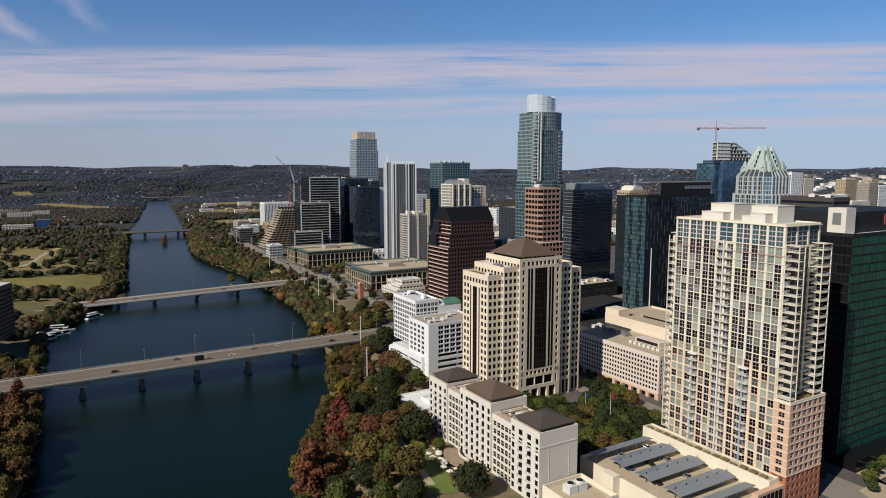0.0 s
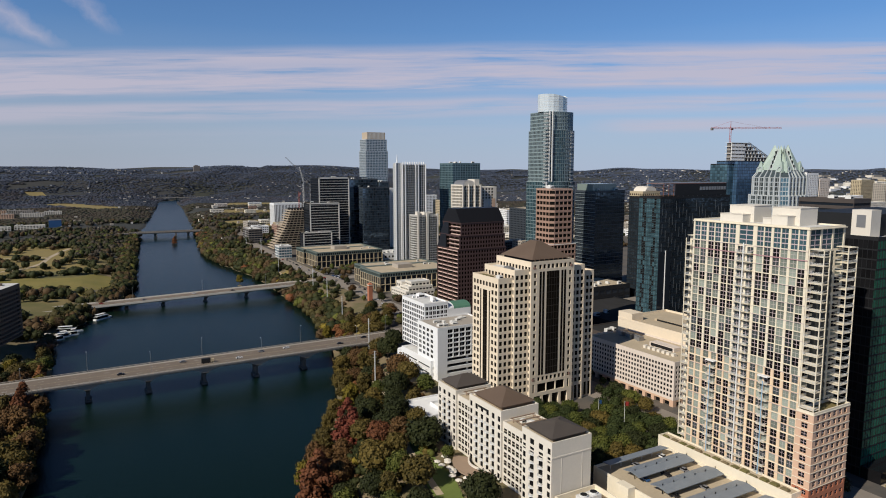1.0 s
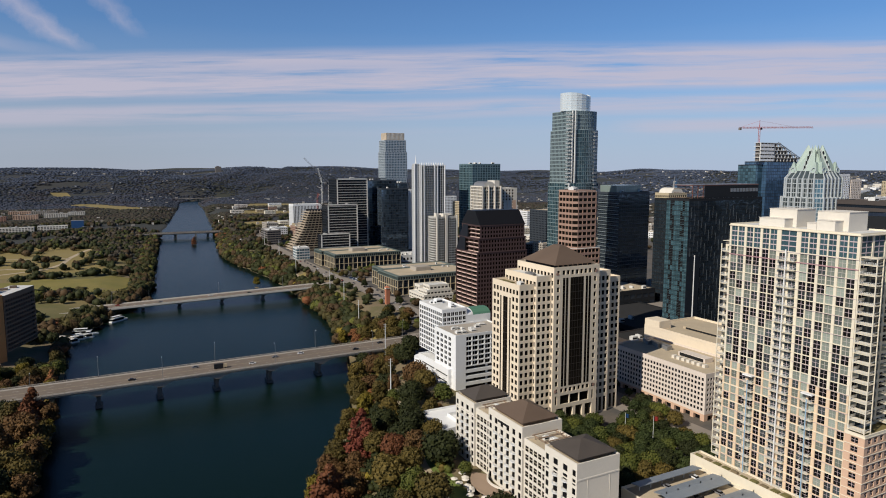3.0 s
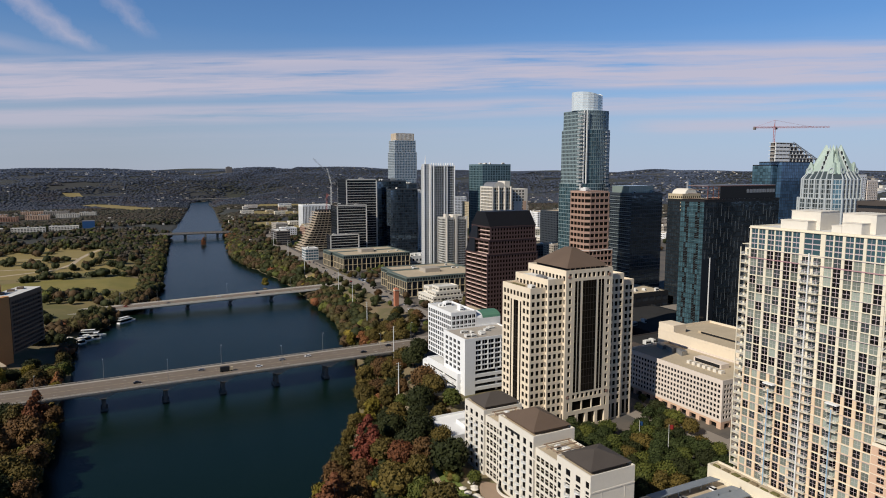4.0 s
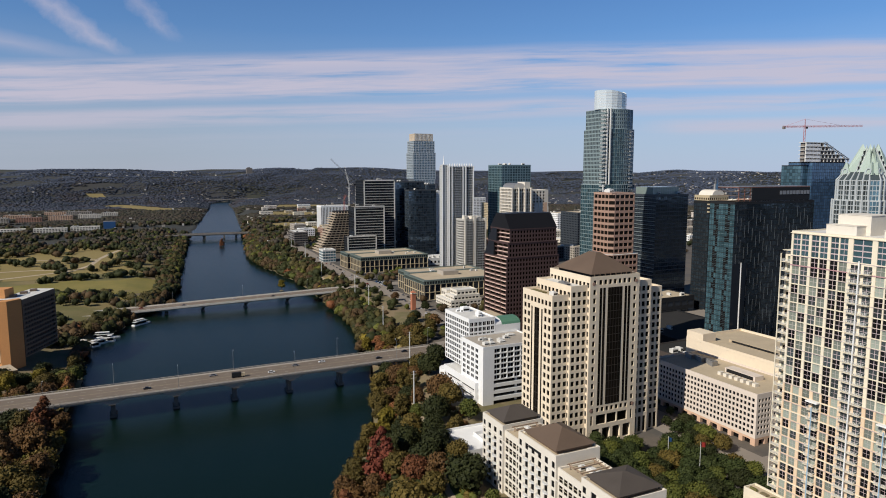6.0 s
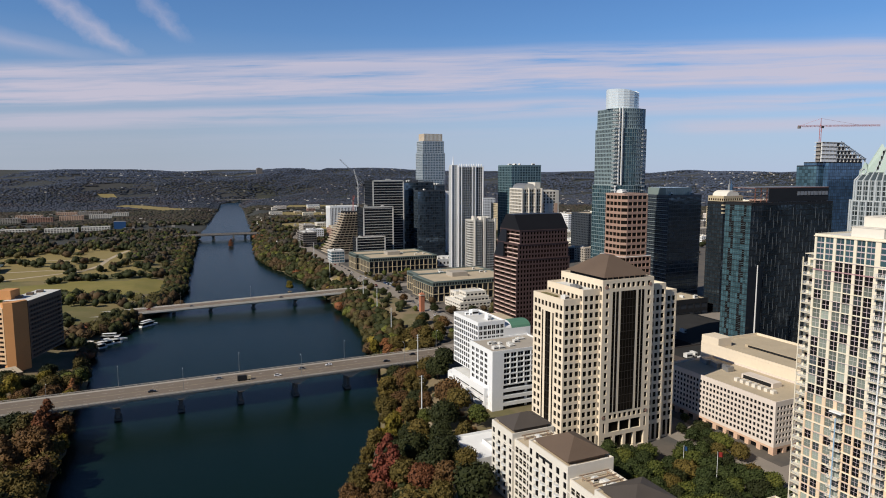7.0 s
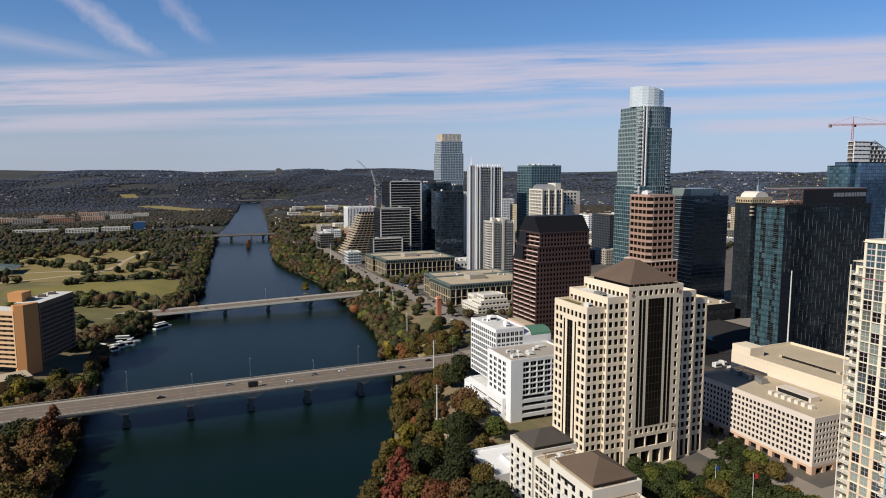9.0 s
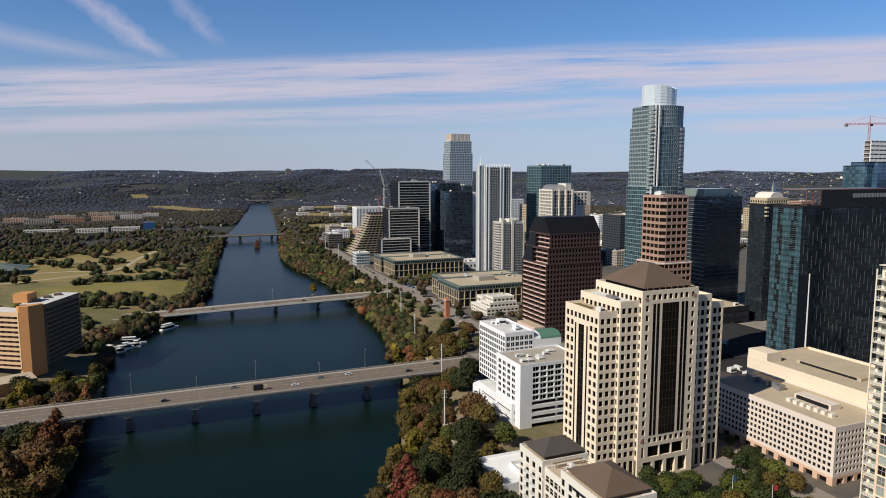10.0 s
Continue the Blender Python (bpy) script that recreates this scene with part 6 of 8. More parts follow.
def framed_slabs():
    """Three stepped slabs with pale frames and floor lines."""
    ob = building("office_tower", 335, 970, 13, "stepped dark office tower with pale frames and floor lines", "office tower")
    for x0, x1, y0, y1, z1 in ((331, 381, 980, 1020, 130), (306.5, 353, 950, 979.5, 92.5), (290, 334, 932, 949.5, 51)):
        g, panes = Geo(M["black_panel"], M["concrete"]), []
        block(g, panes, x0, x1, y0, y1, 13, z1, 3.9, 60, .99, .70, .5, 0, .4, 0, .4)
        part("body", g, ob)
        glaze(ob, panes, {0: (8, 2, M["glass_black"], M["black_panel"])}, 14)
        for a, b in ((x0, x0 + 1.6), (x1 - 1.6, x1)):
            g = Geo(M["pale_frame"])
            g.box(a, b, y0 - .8, y0 - .05, 13, z1 + 1.6)
            part("frame_post", g, ob, "pale stone frame")
        g = Geo(M["pale_frame"])
        g.box(x0, x1, y0 - .8, y0 - .05, z1 - .2, z1 + 1.6)
        part("frame_head", g, ob, "pale stone frame")
        for k in range(int((z1 - 13) / 3.9)):
            g = Geo(M["pale_frame"])
            g.box(x0 + 1.6, x1 - 1.6, y0 - .35, y0 - .02, 16.4 + k * 3.9, 17.0 + k * 3.9)
            part("floor_line", g, ob)
        roof_units(ob, x0 + 4, x1 - 4, y0 + 3, y1 - 3, z1, 3, int(x0))
    simple_tower("office_tower", "black glass office tower beside the framed slabs", 382, 432, 985, 1012, 13, 128, "slate_panel", "glass_ink", 3.9, 4, .96, .9, .08, 0, 1, 0, .8, 40, 2)
    simple_tower("office_tower", "black glass office tower with lower shoulders", 433, 448, 977, 1012, 13, 123.5, "slate_panel", "glass_ink", 3.9, 4, .96, .9, .08, 0, 1, 0, .8, 40, 2)
    simple_tower("office_tower", "dark glass slab standing before taller towers", 395, 440, 957, 974.8, 13, 115.5, "slate_panel", "glass_ink", 3.9, 3, .93, .85, .08, 0, 1, 0, .8, 30, 1)
    simple_tower("apartment_tower", "narrow white apartment tower", 463, 472, 1010, 1040, 13, 112, "white", "glass_dark", 3.3, 3.4, .4, .4, .3, 0, 1, 0, .8, 30, 1)


M["pale_frame"] = mat("pale_stone_frame", (0.62, 0.60, 0.56), 0.8)


def sail_tower():
    """Unfinished concrete frame that steps back floor by floor."""
    ob = building("construction_frame", 312, 1080, 13, "unfinished concrete frame stepping back floor by floor", "construction site")
    n = 17
    for k in range(n):
        z = 15 + k * 3.8
        x0 = 280 + 2.9 * max(0, k - 1) ** .9 if k < 9 else 299 + (k - 9) * 1.4
        g = Geo(M["tan_concrete"])
        g.box(x0, 345, 1060, 1100, z, z + .8)
        part("floor_slab", g, ob)
        for i in range(8):
            gg = Geo(M["tan_concrete"])
            x = x0 + 1.5 + (342 - x0) * i / 7
            gg.box(x - .5, x + .5, 1061, 1062, z + .8, z + 3.8)
            part("column", gg, ob)
        g = Geo(M["dark"])
        g.box(x0 + 6, 343, 1068, 1098, z + .8, z + 3.8)
        part("inner_core", g, ob)
    tower_crane(352, 1085, 77, 124, 58, 9, 180, "slim grey luffing crane over a concrete frame", "steel", 44)
    tower_crane(348, 1112, 77, 123, 26, 8, 180, "short white luffing crane behind a concrete frame", "steel_white", 76)
    tower_crane(333, 1090, 77, 98, 14, 6, 60, "short red crane over a concrete frame", "crane_red", 30)
    simple_tower("apartment_block", "white ribbed apartment block behind a building site", 399, 464, 1500, 1540, 14, 66, "white", "glass_dark", 60, 3.4, .45, .92, .4, 0, 1, 0, .8, 30, 2)
    simple_tower("office_block", "low dark brown office block by the river road", 268, 292, 1180, 1230, 13, 38, "concrete_dark", "glass_black", 4, 5, .95, .6, .4, 0, 1, 0, .8, 20, 2)
    simple_tower("office_block", "small pale glass office block", 262, 281, 962, 985, 13, 30, "white_dirty", "glass_pale2", 4, 4, .9, .7, .2, 0, 1, 0, .8, 20, 1)


M["tan_concrete"] = mat("raw_tan_concrete", (0.45, 0.37, 0.28), 0.9, vary=0.2)


def limestone_block(x0, x1, y0, y1, z1, seed, split, shift):
    ob = building("office_block", (x0 + x1) / 2, (y0 + y1) / 2, 13, "low limestone office block with green steel frames and tan roof", "office building", "limestone office blocks")
    g, panes = Geo(M["limestone"], M["deck_tan"], M["grey_green"]), []
    for a_, b_, c_, d_ in ((x0, x1, y0, split), (x0 + shift, x1, split + .1, y1)):
        for s, (a, b) in sides(a_, b_, c_, d_).items():
            w = abs(b[0] - a[0]) + abs(b[1] - a[1])
            facade(g, panes, a, b, 13, floors(z1 - 17, 8.0, .93, None, 0, 0), even(w, 6.2, .88, .3), 1.1)
            facade(g, panes, a, b, z1 - 4, [(4, .5, 2.8)], even(w, 3.1, .86, .2), 1.2, 2)
        roof_flat(g, a_, b_, c_, d_, z1, .6, 2, 1, 3.4)
    part("wall", g, ob)
    glaze(ob, panes, {0: (3, 3, M["glass_black"], M["navy_bar"])}, 30)
    g = Geo(M["concrete"])
    g.box(x0 + 34, x0 + 52, y0 + 26, y0 + 42, z1, z1 + 4.5)
    part("plant_room", g, ob)
    roof_units(ob, x0 + 30, x1 - 6, y0 + 6, y1 - 8, z1, 5, seed)


def banded_hotel():
    """Orange brick hotel with balcony bands and a blank end slab."""
    ob = building("hotel", -85, 590, 7, "orange brick hotel with banded balconies and blank end wall", "hotel")
    def wing(poly, z1, end_bands, parapet):
        # the taller wing gets darker wall and band colours in place of shade
        g, n = Geo(M["orange"] if z1 < 52 else M["orange_dark"], M["white_dirty"], M["tan_band"] if z1 < 52 else M["shaded_band"]), len(poly)
        for k in range(n):
            a, b = poly[k], poly[(k + 1) % n]
            w = math.dist(a, b)
            if k in end_bands:
                facade(g, panes, a, b, 13, floors(z1 - 13, 3.15, .60, .95, 0, 2), [(1, 0), (w - 2, 1.0), (1, 0)], 1.6, 2)
            else:
                g.quad((*a, 13), (*b, 13), (*b, z1), (*a, z1), 0)
        g.prism(poly, z1, z1 + parapet, 2, 1)
        part("wall", g, ob)

    panes = []
    g = Geo(M["orange"])
    g.prism([(-68, 561.5), (-62.5, 560.9), (-55, 569.0), (-57, 572.4), (-70, 565)], 7, 55.4)
    part("end_slab", g, ob, "blank orange brick end slab")
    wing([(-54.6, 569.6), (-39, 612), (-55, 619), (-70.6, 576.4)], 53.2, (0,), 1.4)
    wing([(-125, 598), (-68.4, 561.6), (-71.5, 578.5), (-116.8, 611)], 51, (0,), .8)
    g = Geo(M["orange"], M["orange_dark"])
    g.prism([(-75, 582), (-66, 579), (-62, 589), (-71, 592)], 54.7, 61)
    part("lift_house", g, ob)
    for a, b in ((-62, 586), (-57, 597), (-52, 606)):
        g = Geo(M["roof_brown"])
        g.box(a - 2.2, a + 2.2, b - 2.6, b + 2.6, 54.65, 56.0)
        part("roof_unit", g, ob)
    glaze(ob, panes, {0: (12, 2, M["dark"], M["orange_dark"])}, 24)
    g = Geo(M["orange"], M["deck_tan"])
    g.prism([(-138, 494), (-54, 530), (-61, 547), (-145, 511)], 7, 15, 0, 1)
    part("podium", g, ob, "low podium with tan roof")


def green_tower():
    ob = building("office_tower", 310, 162, 18, "dark green glass tower with a grey roof block", "office tower")
    g, panes = Geo(M["black_panel"], M["white_dirty"], M["concrete"]), []
    for s, (a, b) in sides(277, 350, 144, 185).items():
        # x sides get dark panes: the neighbouring tower's shadow put into the glass colour
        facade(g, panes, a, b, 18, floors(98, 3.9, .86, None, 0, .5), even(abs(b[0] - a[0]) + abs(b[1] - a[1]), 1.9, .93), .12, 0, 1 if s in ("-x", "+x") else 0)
    roof_flat(g, 277, 350, 144, 185, 116, .8, 0, 1)
    part("wall", g, ob)
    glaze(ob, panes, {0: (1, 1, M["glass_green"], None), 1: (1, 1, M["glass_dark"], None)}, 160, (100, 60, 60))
    g = Geo(M["stucco"], M["steel"], M["black_panel"])
    g.box(278.5, 285.5, 148, 155.5, 116, 127, 0)
    g.box(278.4, 278.5, 150, 153.5, 120, 125, 1)
    g.box(285.6, 345, 150, 180, 116, 125, 2)
    part("roof_block", g, ob, "grey louvred roof block")
    g = Geo(M["red"])
    g.box(304, 312, 145.7, 145.9, 119.5, 124)
    part("sign_shape", g, ob, "red sign shape")
    g = Geo(M["black_panel"], M["glass_dark"])
    g.box(277, 350, 136, 143.8, 18, 23, 1)
    part("entrance_block", g, ob, "dark glass entrance block")


stepped_granite_tower()
residential_tower()
parking_podium()
riverside_hotel()
white_hotel()
low_office()
maroon_tower()
brown_tower()
curtain_hotel()
tall_condo()
crowned_tower()
unfinished_tower()
stacked_tower()
spired_tower()
arched_condo()
framed_slabs()
sail_tower()
limestone_block(279, 374, 838, 918, 33, 31, 884, -4)
limestone_block(281, 376, 637, 722, 33, 32, 692, 5)
banded_hotel()
green_tower()
ob = simple_tower("office_tower", "black glass office tower with a glass box on its roof", 483.5, 525.5, 530, 562, 14, 120.2, "slate_panel", "glass_navy", 3.9, 3.0, .94, .82, .08, 0, 1, 0, .8, 40, 4)
for k in range(27):
    g = Geo(M["slate_line"])
    g.box(483.3, 483.5, 530.2, 561.8, 16.6 + k * 3.86, 17.2 + k * 3.86)
    part("floor_line", g, ob, "grey floor edge")
g = Geo(M["glass_pale"], M["steel"])
g.box(485, 518, 536, 561, 120.3, 128, 0)
for i in range(12):
    g.box(485 + i * 3, 485.2 + i * 3, 535.9, 536, 120.3, 128, 1)
part("roof_lantern", g, ob, "pale glass roof lantern")
ob = simple_tower("apartment_tower", "dark glass apartment tower with a cream barrel roof", 490, 514, 470, 488, 14, 116, "black_panel", "glass_navy", 3.4, 3.2, .9, .8, .2, 0, 1, 0, .8, 40, 0)
g = Geo(M["stucco"], M["steel"])
for k in range(8):
    a, b = math.pi * k / 8, math.pi * (k + 1) / 8
    g.quad((502 + 7.5 * math.cos(a), 471, 121.8 + 5 * math.sin(a)), (502 + 7.5 * math.cos(b), 471, 121.8 + 5 * math.sin(b)), (502 + 7.5 * math.cos(b), 487, 121.8 + 5 * math.sin(b)), (502 + 7.5 * math.cos(a), 487, 121.8 + 5 * math.sin(a)), 0)
    g.quad((502 + 7.5 * math.cos(a), 471, 121), (502 + 7.5 * math.cos(b), 471, 121), (502 + 7.5 * math.cos(b), 471, 121.8 + 5 * math.sin(b)), (502 + 7.5 * math.cos(a), 471, 121.8 + 5 * math.sin(a)), 0)
part("barrel_roof", g, ob)
g, pn = Geo(M["limestone"], M["white_dirty"]), []
block(g, pn, 490.2, 513.8, 470.2, 487.8, 117.1, 121, 3.8, 2.6, .6, .6, .3)
part("crown", g, ob, "cream top storey")
glaze(ob, pn, {0: (1, 1, M["glass_brown"], None)}, 20)
for k in range(6, 9):
    for sx in (489.2, 512.6):
        g = Geo(M["limestone"])
        g.box(sx, sx + 2.2, 468.9, 471.5, 86 + k * 3.4, 87.2 + k * 3.4)
        part("balcony", g, ob, "cream corner balcony")
for x, y, m in ((502, 473, "glass_blue"), (507, 480, "steel")):
    g = Geo(M[m])
    g.tube((x, y, 126), (x, y, 132), 1.3, 1.1, 8)
    g.tube((x, y, 132), (x, y, 137), .5, .1, 6)
    part("lantern", g, ob)
simple_tower("apartment_tower", "dark teal glass residential tower with balconies", 466, 511, 800, 838, 14, 152, "teal_bar", "glass_teal", 3.4, 4.2, .84, .74, .7, 0, 1, 0, .8, 100, 5)
ob = simple_tower("apartment_tower", "grey balconied apartment block", 389, 420, 760, 783, 14, 84, "apartment_grey", "glass_dark", 3.1, 3.6, .84, .66, 1.0, 0, 1, .6, .8, 80, 4)
for k in range(22):
    for bx, bw in ((396.5, 6.5), (412, 9.0)):
        balcony(ob, bx, 760, 16.5 + k * 3.1, bw, 1.7, 0, False, "apartment_grey")
    balcony(ob, 389, 771, 16.5 + k * 3.1, 9.0, 1.4, -90, False, "apartment_grey")
for px0, px1, z1 in ((402.2, 405.4, 87), (389.6, 391.4, 86), (418.0, 419.8, 86)):
    g = Geo(M["stucco"])
    g.box(px0, px1, 758.6, 760, 14, z1)
    part("stair_pier", g, ob, "pale stair tower")
for a, b, c, d, h in ((390, 394.5, 762, 768, 89), (401, 408, 763, 774, 88), (411, 417, 768, 780, 87.4)):
    g = Geo(M["stucco"])
    g.box(a, b, c, d, 84.1, h)
    part("penthouse", g, ob)
simple_tower("office_block", "dark brown office block with banded windows", 428, 447, 236, 272, 18, 124, "brown_dark", "glass_black", 3.9, 40, .98, .45, .4, 0, 1, 0, .8, 30, 3)
# clock tower of red brick by the avenue
g = Geo(M["clay"], M["cream_light"])
g.box(252, 256, 598, 602, 12, 29, 0)
ct = building("clock_tower", 254, 600, 12, "slim red brick tower by the riverside road", "tower")
part("shaft", g, ct)
g = Geo(M["clay"], M["cream_light"])
g.box(251.6, 256.4, 597.6, 602.4, 29, 30, 1)
hip_roof(g, 251.6, 256.4, 597.6, 602.4, 30, 32, .2, 0)
part("cap", g, ct)

ob = building("office_block", 305, 608, 13, "stepped white terraced block beside the avenue", "building")
pn = []
for a, b, c, d, z0, z1 in ((289, 322, 590, 625, 13, 20), (293, 321, 592, 612, 20.1, 24.2), (295, 322, 612.1, 625, 20.1, 26.5), (298, 320, 596, 611, 24.3, 28.6)):
    g = Geo(M["stucco"], M["white_dirty"])
    block(g, pn, a, b, c, d, z0, z1, 4.2, 4, .75, .5, .9, 0, .6, .5, .8)
    part("terrace_tier", g, ob)
glaze(ob, pn, {0: (1, 1, M["glass_dark"], None)}, 60)
simple_tower("retail_block", "dark low block with a white roof", 428, 478, 858, 895, 13, 31, "black_panel", "glass_black", 9, 12, .9, .7, .2, 0, 2, 0, .8, 20, 6)
simple_tower("retail_block", "low brown-roofed block between office buildings", 322, 376, 764, 798, 13, 21, "concrete_dark", "glass_dark", 7, 6, .6, .5, .3, 0, 1, 0, .8, 20, 4, "roof_brown")
simple_tower("retail_block", "low white flat-roofed shop block", 384, 424, 868, 905, 13, 22, "white", "glass_dark", 8, 6, .5, .4, .3, 0, 1, 0, .8, 20, 8)
simple_tower("convention_hall", "low dark hall with a tan flat roof between towers", 432, 481, 474, 520, 14, 30, "black_panel", "glass_black", 8, 8, .8, .6, .3, 0, 2, 0, 1, 20, 9, "deck_tan")
# tower shade on the next three roofs is in their near-black colour
simple_tower("convention_hall", "dark flat-roofed hall behind the glass hotel", 356, 428, 352, 442, 14, 27, "black_panel", "glass_black", 6, 9, .85, .6, .3, 0, 2, 0, 1, 20, 3, "roof_shaded")
simple_tower("garage_block", "dark low garage between the towers", 300, 350, 395, 440, 14, 30, "brown_dark", "glass_dark", 4, 8, .9, .45, .8, 0, 1, 0, .8, 20, 2, "roof_shaded")
simple_tower("hall", "low dark block with a grey flat roof in tower shade", 312, 352, 318, 352, 16, 32, "brown_dark", "glass_black", 8, 6, .7, .6, .3, 0, 1, 0, .8, 20, 3, "roof_shaded")
simple_tower("office_tower", "white gridded office tower with small dark windows", 1130, 1165, 700, 732, 14, 136, "white", "glass_brown", 4.2, 5.2, .5, .5, .5, 0, 2, 0, 1, 60, 2)
simple_tower("office_tower", "cream gridded lower office tower", 1170, 1200, 700, 735, 14, 126, "pinkish", "glass_brown", 4.2, 5.2, .5, .5, .5, 0, 2, 0, 1, 60, 2)
for x, y, w, d, z1, m in ((2060, 1100, 70, 30, 112, "limestone"), (2140, 1100, 60, 30, 106, "stucco"), (2210, 1110, 40, 30, 112, "limestone"), (1790, 905, 40, 30, 108, "concrete"), (1840, 905, 44, 30, 100, "white"), (1500, 760, 60, 30, 62, "white"), (1650, 860, 80, 30, 66, "stucco"), (1400, 740, 50, 30, 55, "concrete"), (1900, 1050, 90, 30, 70, "white"), (2000, 1000, 60, 30, 64, "brick")):
    simple_tower("city_block", "pale far city block with rows of windows", x - w / 2, x + w / 2, y - d / 2, y + d / 2, 10, z1, m, "glass_dark", 4, 5, .5, .5, .4, 0, 1, 0, 1, 0, 2, group="far city blocks")


# ---------------------------------------------------------------- streets and city fill
def strip(name, pts, width, m, label, category, lift=0.12, kind="structure"):
    """A road or path draped on the land."""
    g = Geo(m)
    P = []
    for (xa, ya), (xb, yb) in zip(pts, pts[1:]):
        n = max(1, int(math.dist((xa, ya), (xb, yb)) / 8))
        P += [(xa + (xb - xa) * i / n, ya + (yb - ya) * i / n) for i in range(n)]
    P.append(pts[-1])
    for i, (x, y) in enumerate(P):
        a, b = P[max(0, i - 1)], P[min(len(P) - 1, i + 1)]
        d = Vector((b[0] - a[0], b[1] - a[1])).normalized()
        nx, ny = -d.y * width / 2, d.x * width / 2
        z = max(ground(x + nx, y + ny), ground(x - nx, y - ny), ground(x, y)) + lift
        g.v += [(x + nx, y + ny, z), (x - nx, y - ny, z)]
        if i:
            k = 2 * i
            g.f.append((k - 2, k - 1, k + 1, k))
            g.m.append(0)
    return tagged(new(name, g.mesh(name)), label, category, kind=kind)


M["path"] = mat("pale_gravel_path", (0.42, 0.34, 0.23), 0.95, vary=0.15, scale=0.2)
M["road"] = mat("road_asphalt", (0.25, 0.215, 0.18), 0.9, vary=0.2, scale=0.08)
strip("road", [(257, 60), (256, 330), (256, 480), (260, 580), (266, 650), (266, 715), (259, 820), (262, 967), (271, 1189), (300, 1400), (340, 1700)], 20, M["road"], "broad grey avenue along the north bank", "road")
strip("road", [(218, 458), (420, 458), (900, 458)], 26, M["road"], "broad avenue running on from the bridge", "road", 0.2)
strip("road", [(232, 747), (420, 747)], 20, M["road"], "street running on from the second bridge", "road", 0.2)
strip("road", [(238, 218), (700, 218)], 18, M["road"], "street between the towers", "road", 0.2)
strip("road", [(-110, 747), (-260, 742), (-600, 730)], 20, M["road"], "road running south from the second bridge", "road", 0.2)
strip("road", [(-140, 458), (-600, 458)], 22, M["road"], "road running south from the near bridge", "road", 0.2)
strip("trail", [(150, 330), (186, 470), (194, 490), (203, 520), (213, 556), (224, 600), (226, 650), (226, 740), (232, 860), (226, 1000), (212, 1100)], 3.5, M["path"], "pale riverside trail", "path", 0.25)
strip("trail", [(120, 215), (128, 260), (140, 300), (150, 330)], 3.0, M["path"], "pale garden path by the hotel", "path", 0.25)
strip("trail", [(-210, 985), (-130, 1020), (-63, 1059), (-45, 1110), (-38, 1180), (-22, 1260), (7, 1365)], 7, M["path"], "pale park path across the meadow", "path", 0.25)
strip("trail", [(-330, 1000), (-230, 1030), (-165, 1085), (-110, 1085), (-63, 1059)], 6, M["path"], "curving pale park drive", "path", 0.25)
strip("trail", [(-190, 1180), (-130, 1205), (-80, 1195), (-38, 1180)], 5, M["path"], "pale looping park path", "path", 0.25)
strip("trail", [(24, 800), (40, 870), (46, 925), (52, 1000), (60, 1060)], 4.5, M["path"], "pale trail on the south bank", "path", 0.25)


def lawn(name, pts, m, label):
    """An open lawn draped on the land."""
    c = Vector((sum(p[0] for p in pts) / len(pts), sum(p[1] for p in pts) / len(pts)))
    g = Geo(m)
    rings = 6
    n = len(pts)
    for k in range(rings + 1):
        for p in pts:
            q = c.lerp(Vector(p), k / rings)
            g.v.append((q.x, q.y, ground(q.x, q.y) + 0.15))
    for k in range(rings):
        for i in range(n):
            j = (i + 1) % n
            g.f.append((k * n + i, k * n + j, (k + 1) * n + j, (k + 1) * n + i))
            g.m.append(0)
    return tagged(new(name, g.mesh(name)), label, "lawn", kind="structure")


M["meadow"] = mat("sunlit_meadow", (0.175, 0.153, 0.030), 0.95, vary=0.22, scale=0.03, grain=0.14, color2=(0.200, 0.163, 0.038))
M["lawn"] = mat("green_lawn", (0.13, 0.17, 0.035), 0.95, vary=0.2, scale=0.06, grain=0.12)
M["dry"] = mat("dry_field", (0.225, 0.172, 0.056), 0.95, vary=0.2, scale=0.01, grain=0.1)
lawn("lawn", [(-150, 905), (-76, 885), (-29, 850), (-10, 818), (16, 812), (36, 860), (40, 900), (38, 955), (20, 972), (-60, 966), (-150, 945)], M["meadow"], "broad yellow-green meadow by the river")
lawn("lawn", [(-330, 1000), (-180, 1000), (-60, 985), (25, 985), (40, 1090), (30, 1290), (-40, 1400), (-150, 1400), (-330, 1330)], M["dry"], "dry park grass between scattered oaks")
lawn("lawn", [(116, 208), (126, 205), (132, 225), (136, 262), (130, 272), (124, 250)], M["lawn"], "green hotel lawn")
lawn("lawn", [(0, 2680), (75, 2560), (130, 2610), (162, 2690), (152, 2770), (60, 2910), (-60, 3030), (-110, 2960)], M["dry"], "dry yellow field among the far woods")
lawn("lawn", [(-170, 3380), (-110, 3400), (-130, 3540), (-200, 3520)], M["dry"], "small dry field among the far woods")
lawn("lawn", [(195, 490), (204, 490), (210, 512), (217, 534), (219, 560), (213, 556), (203, 524)], M["dry"], "dry grass by the riverside trail")
lawn("lawn", [(224, 795), (240, 792), (250, 820), (246, 850), (230, 852)], M["dry"], "dry grass mound beside the avenue")


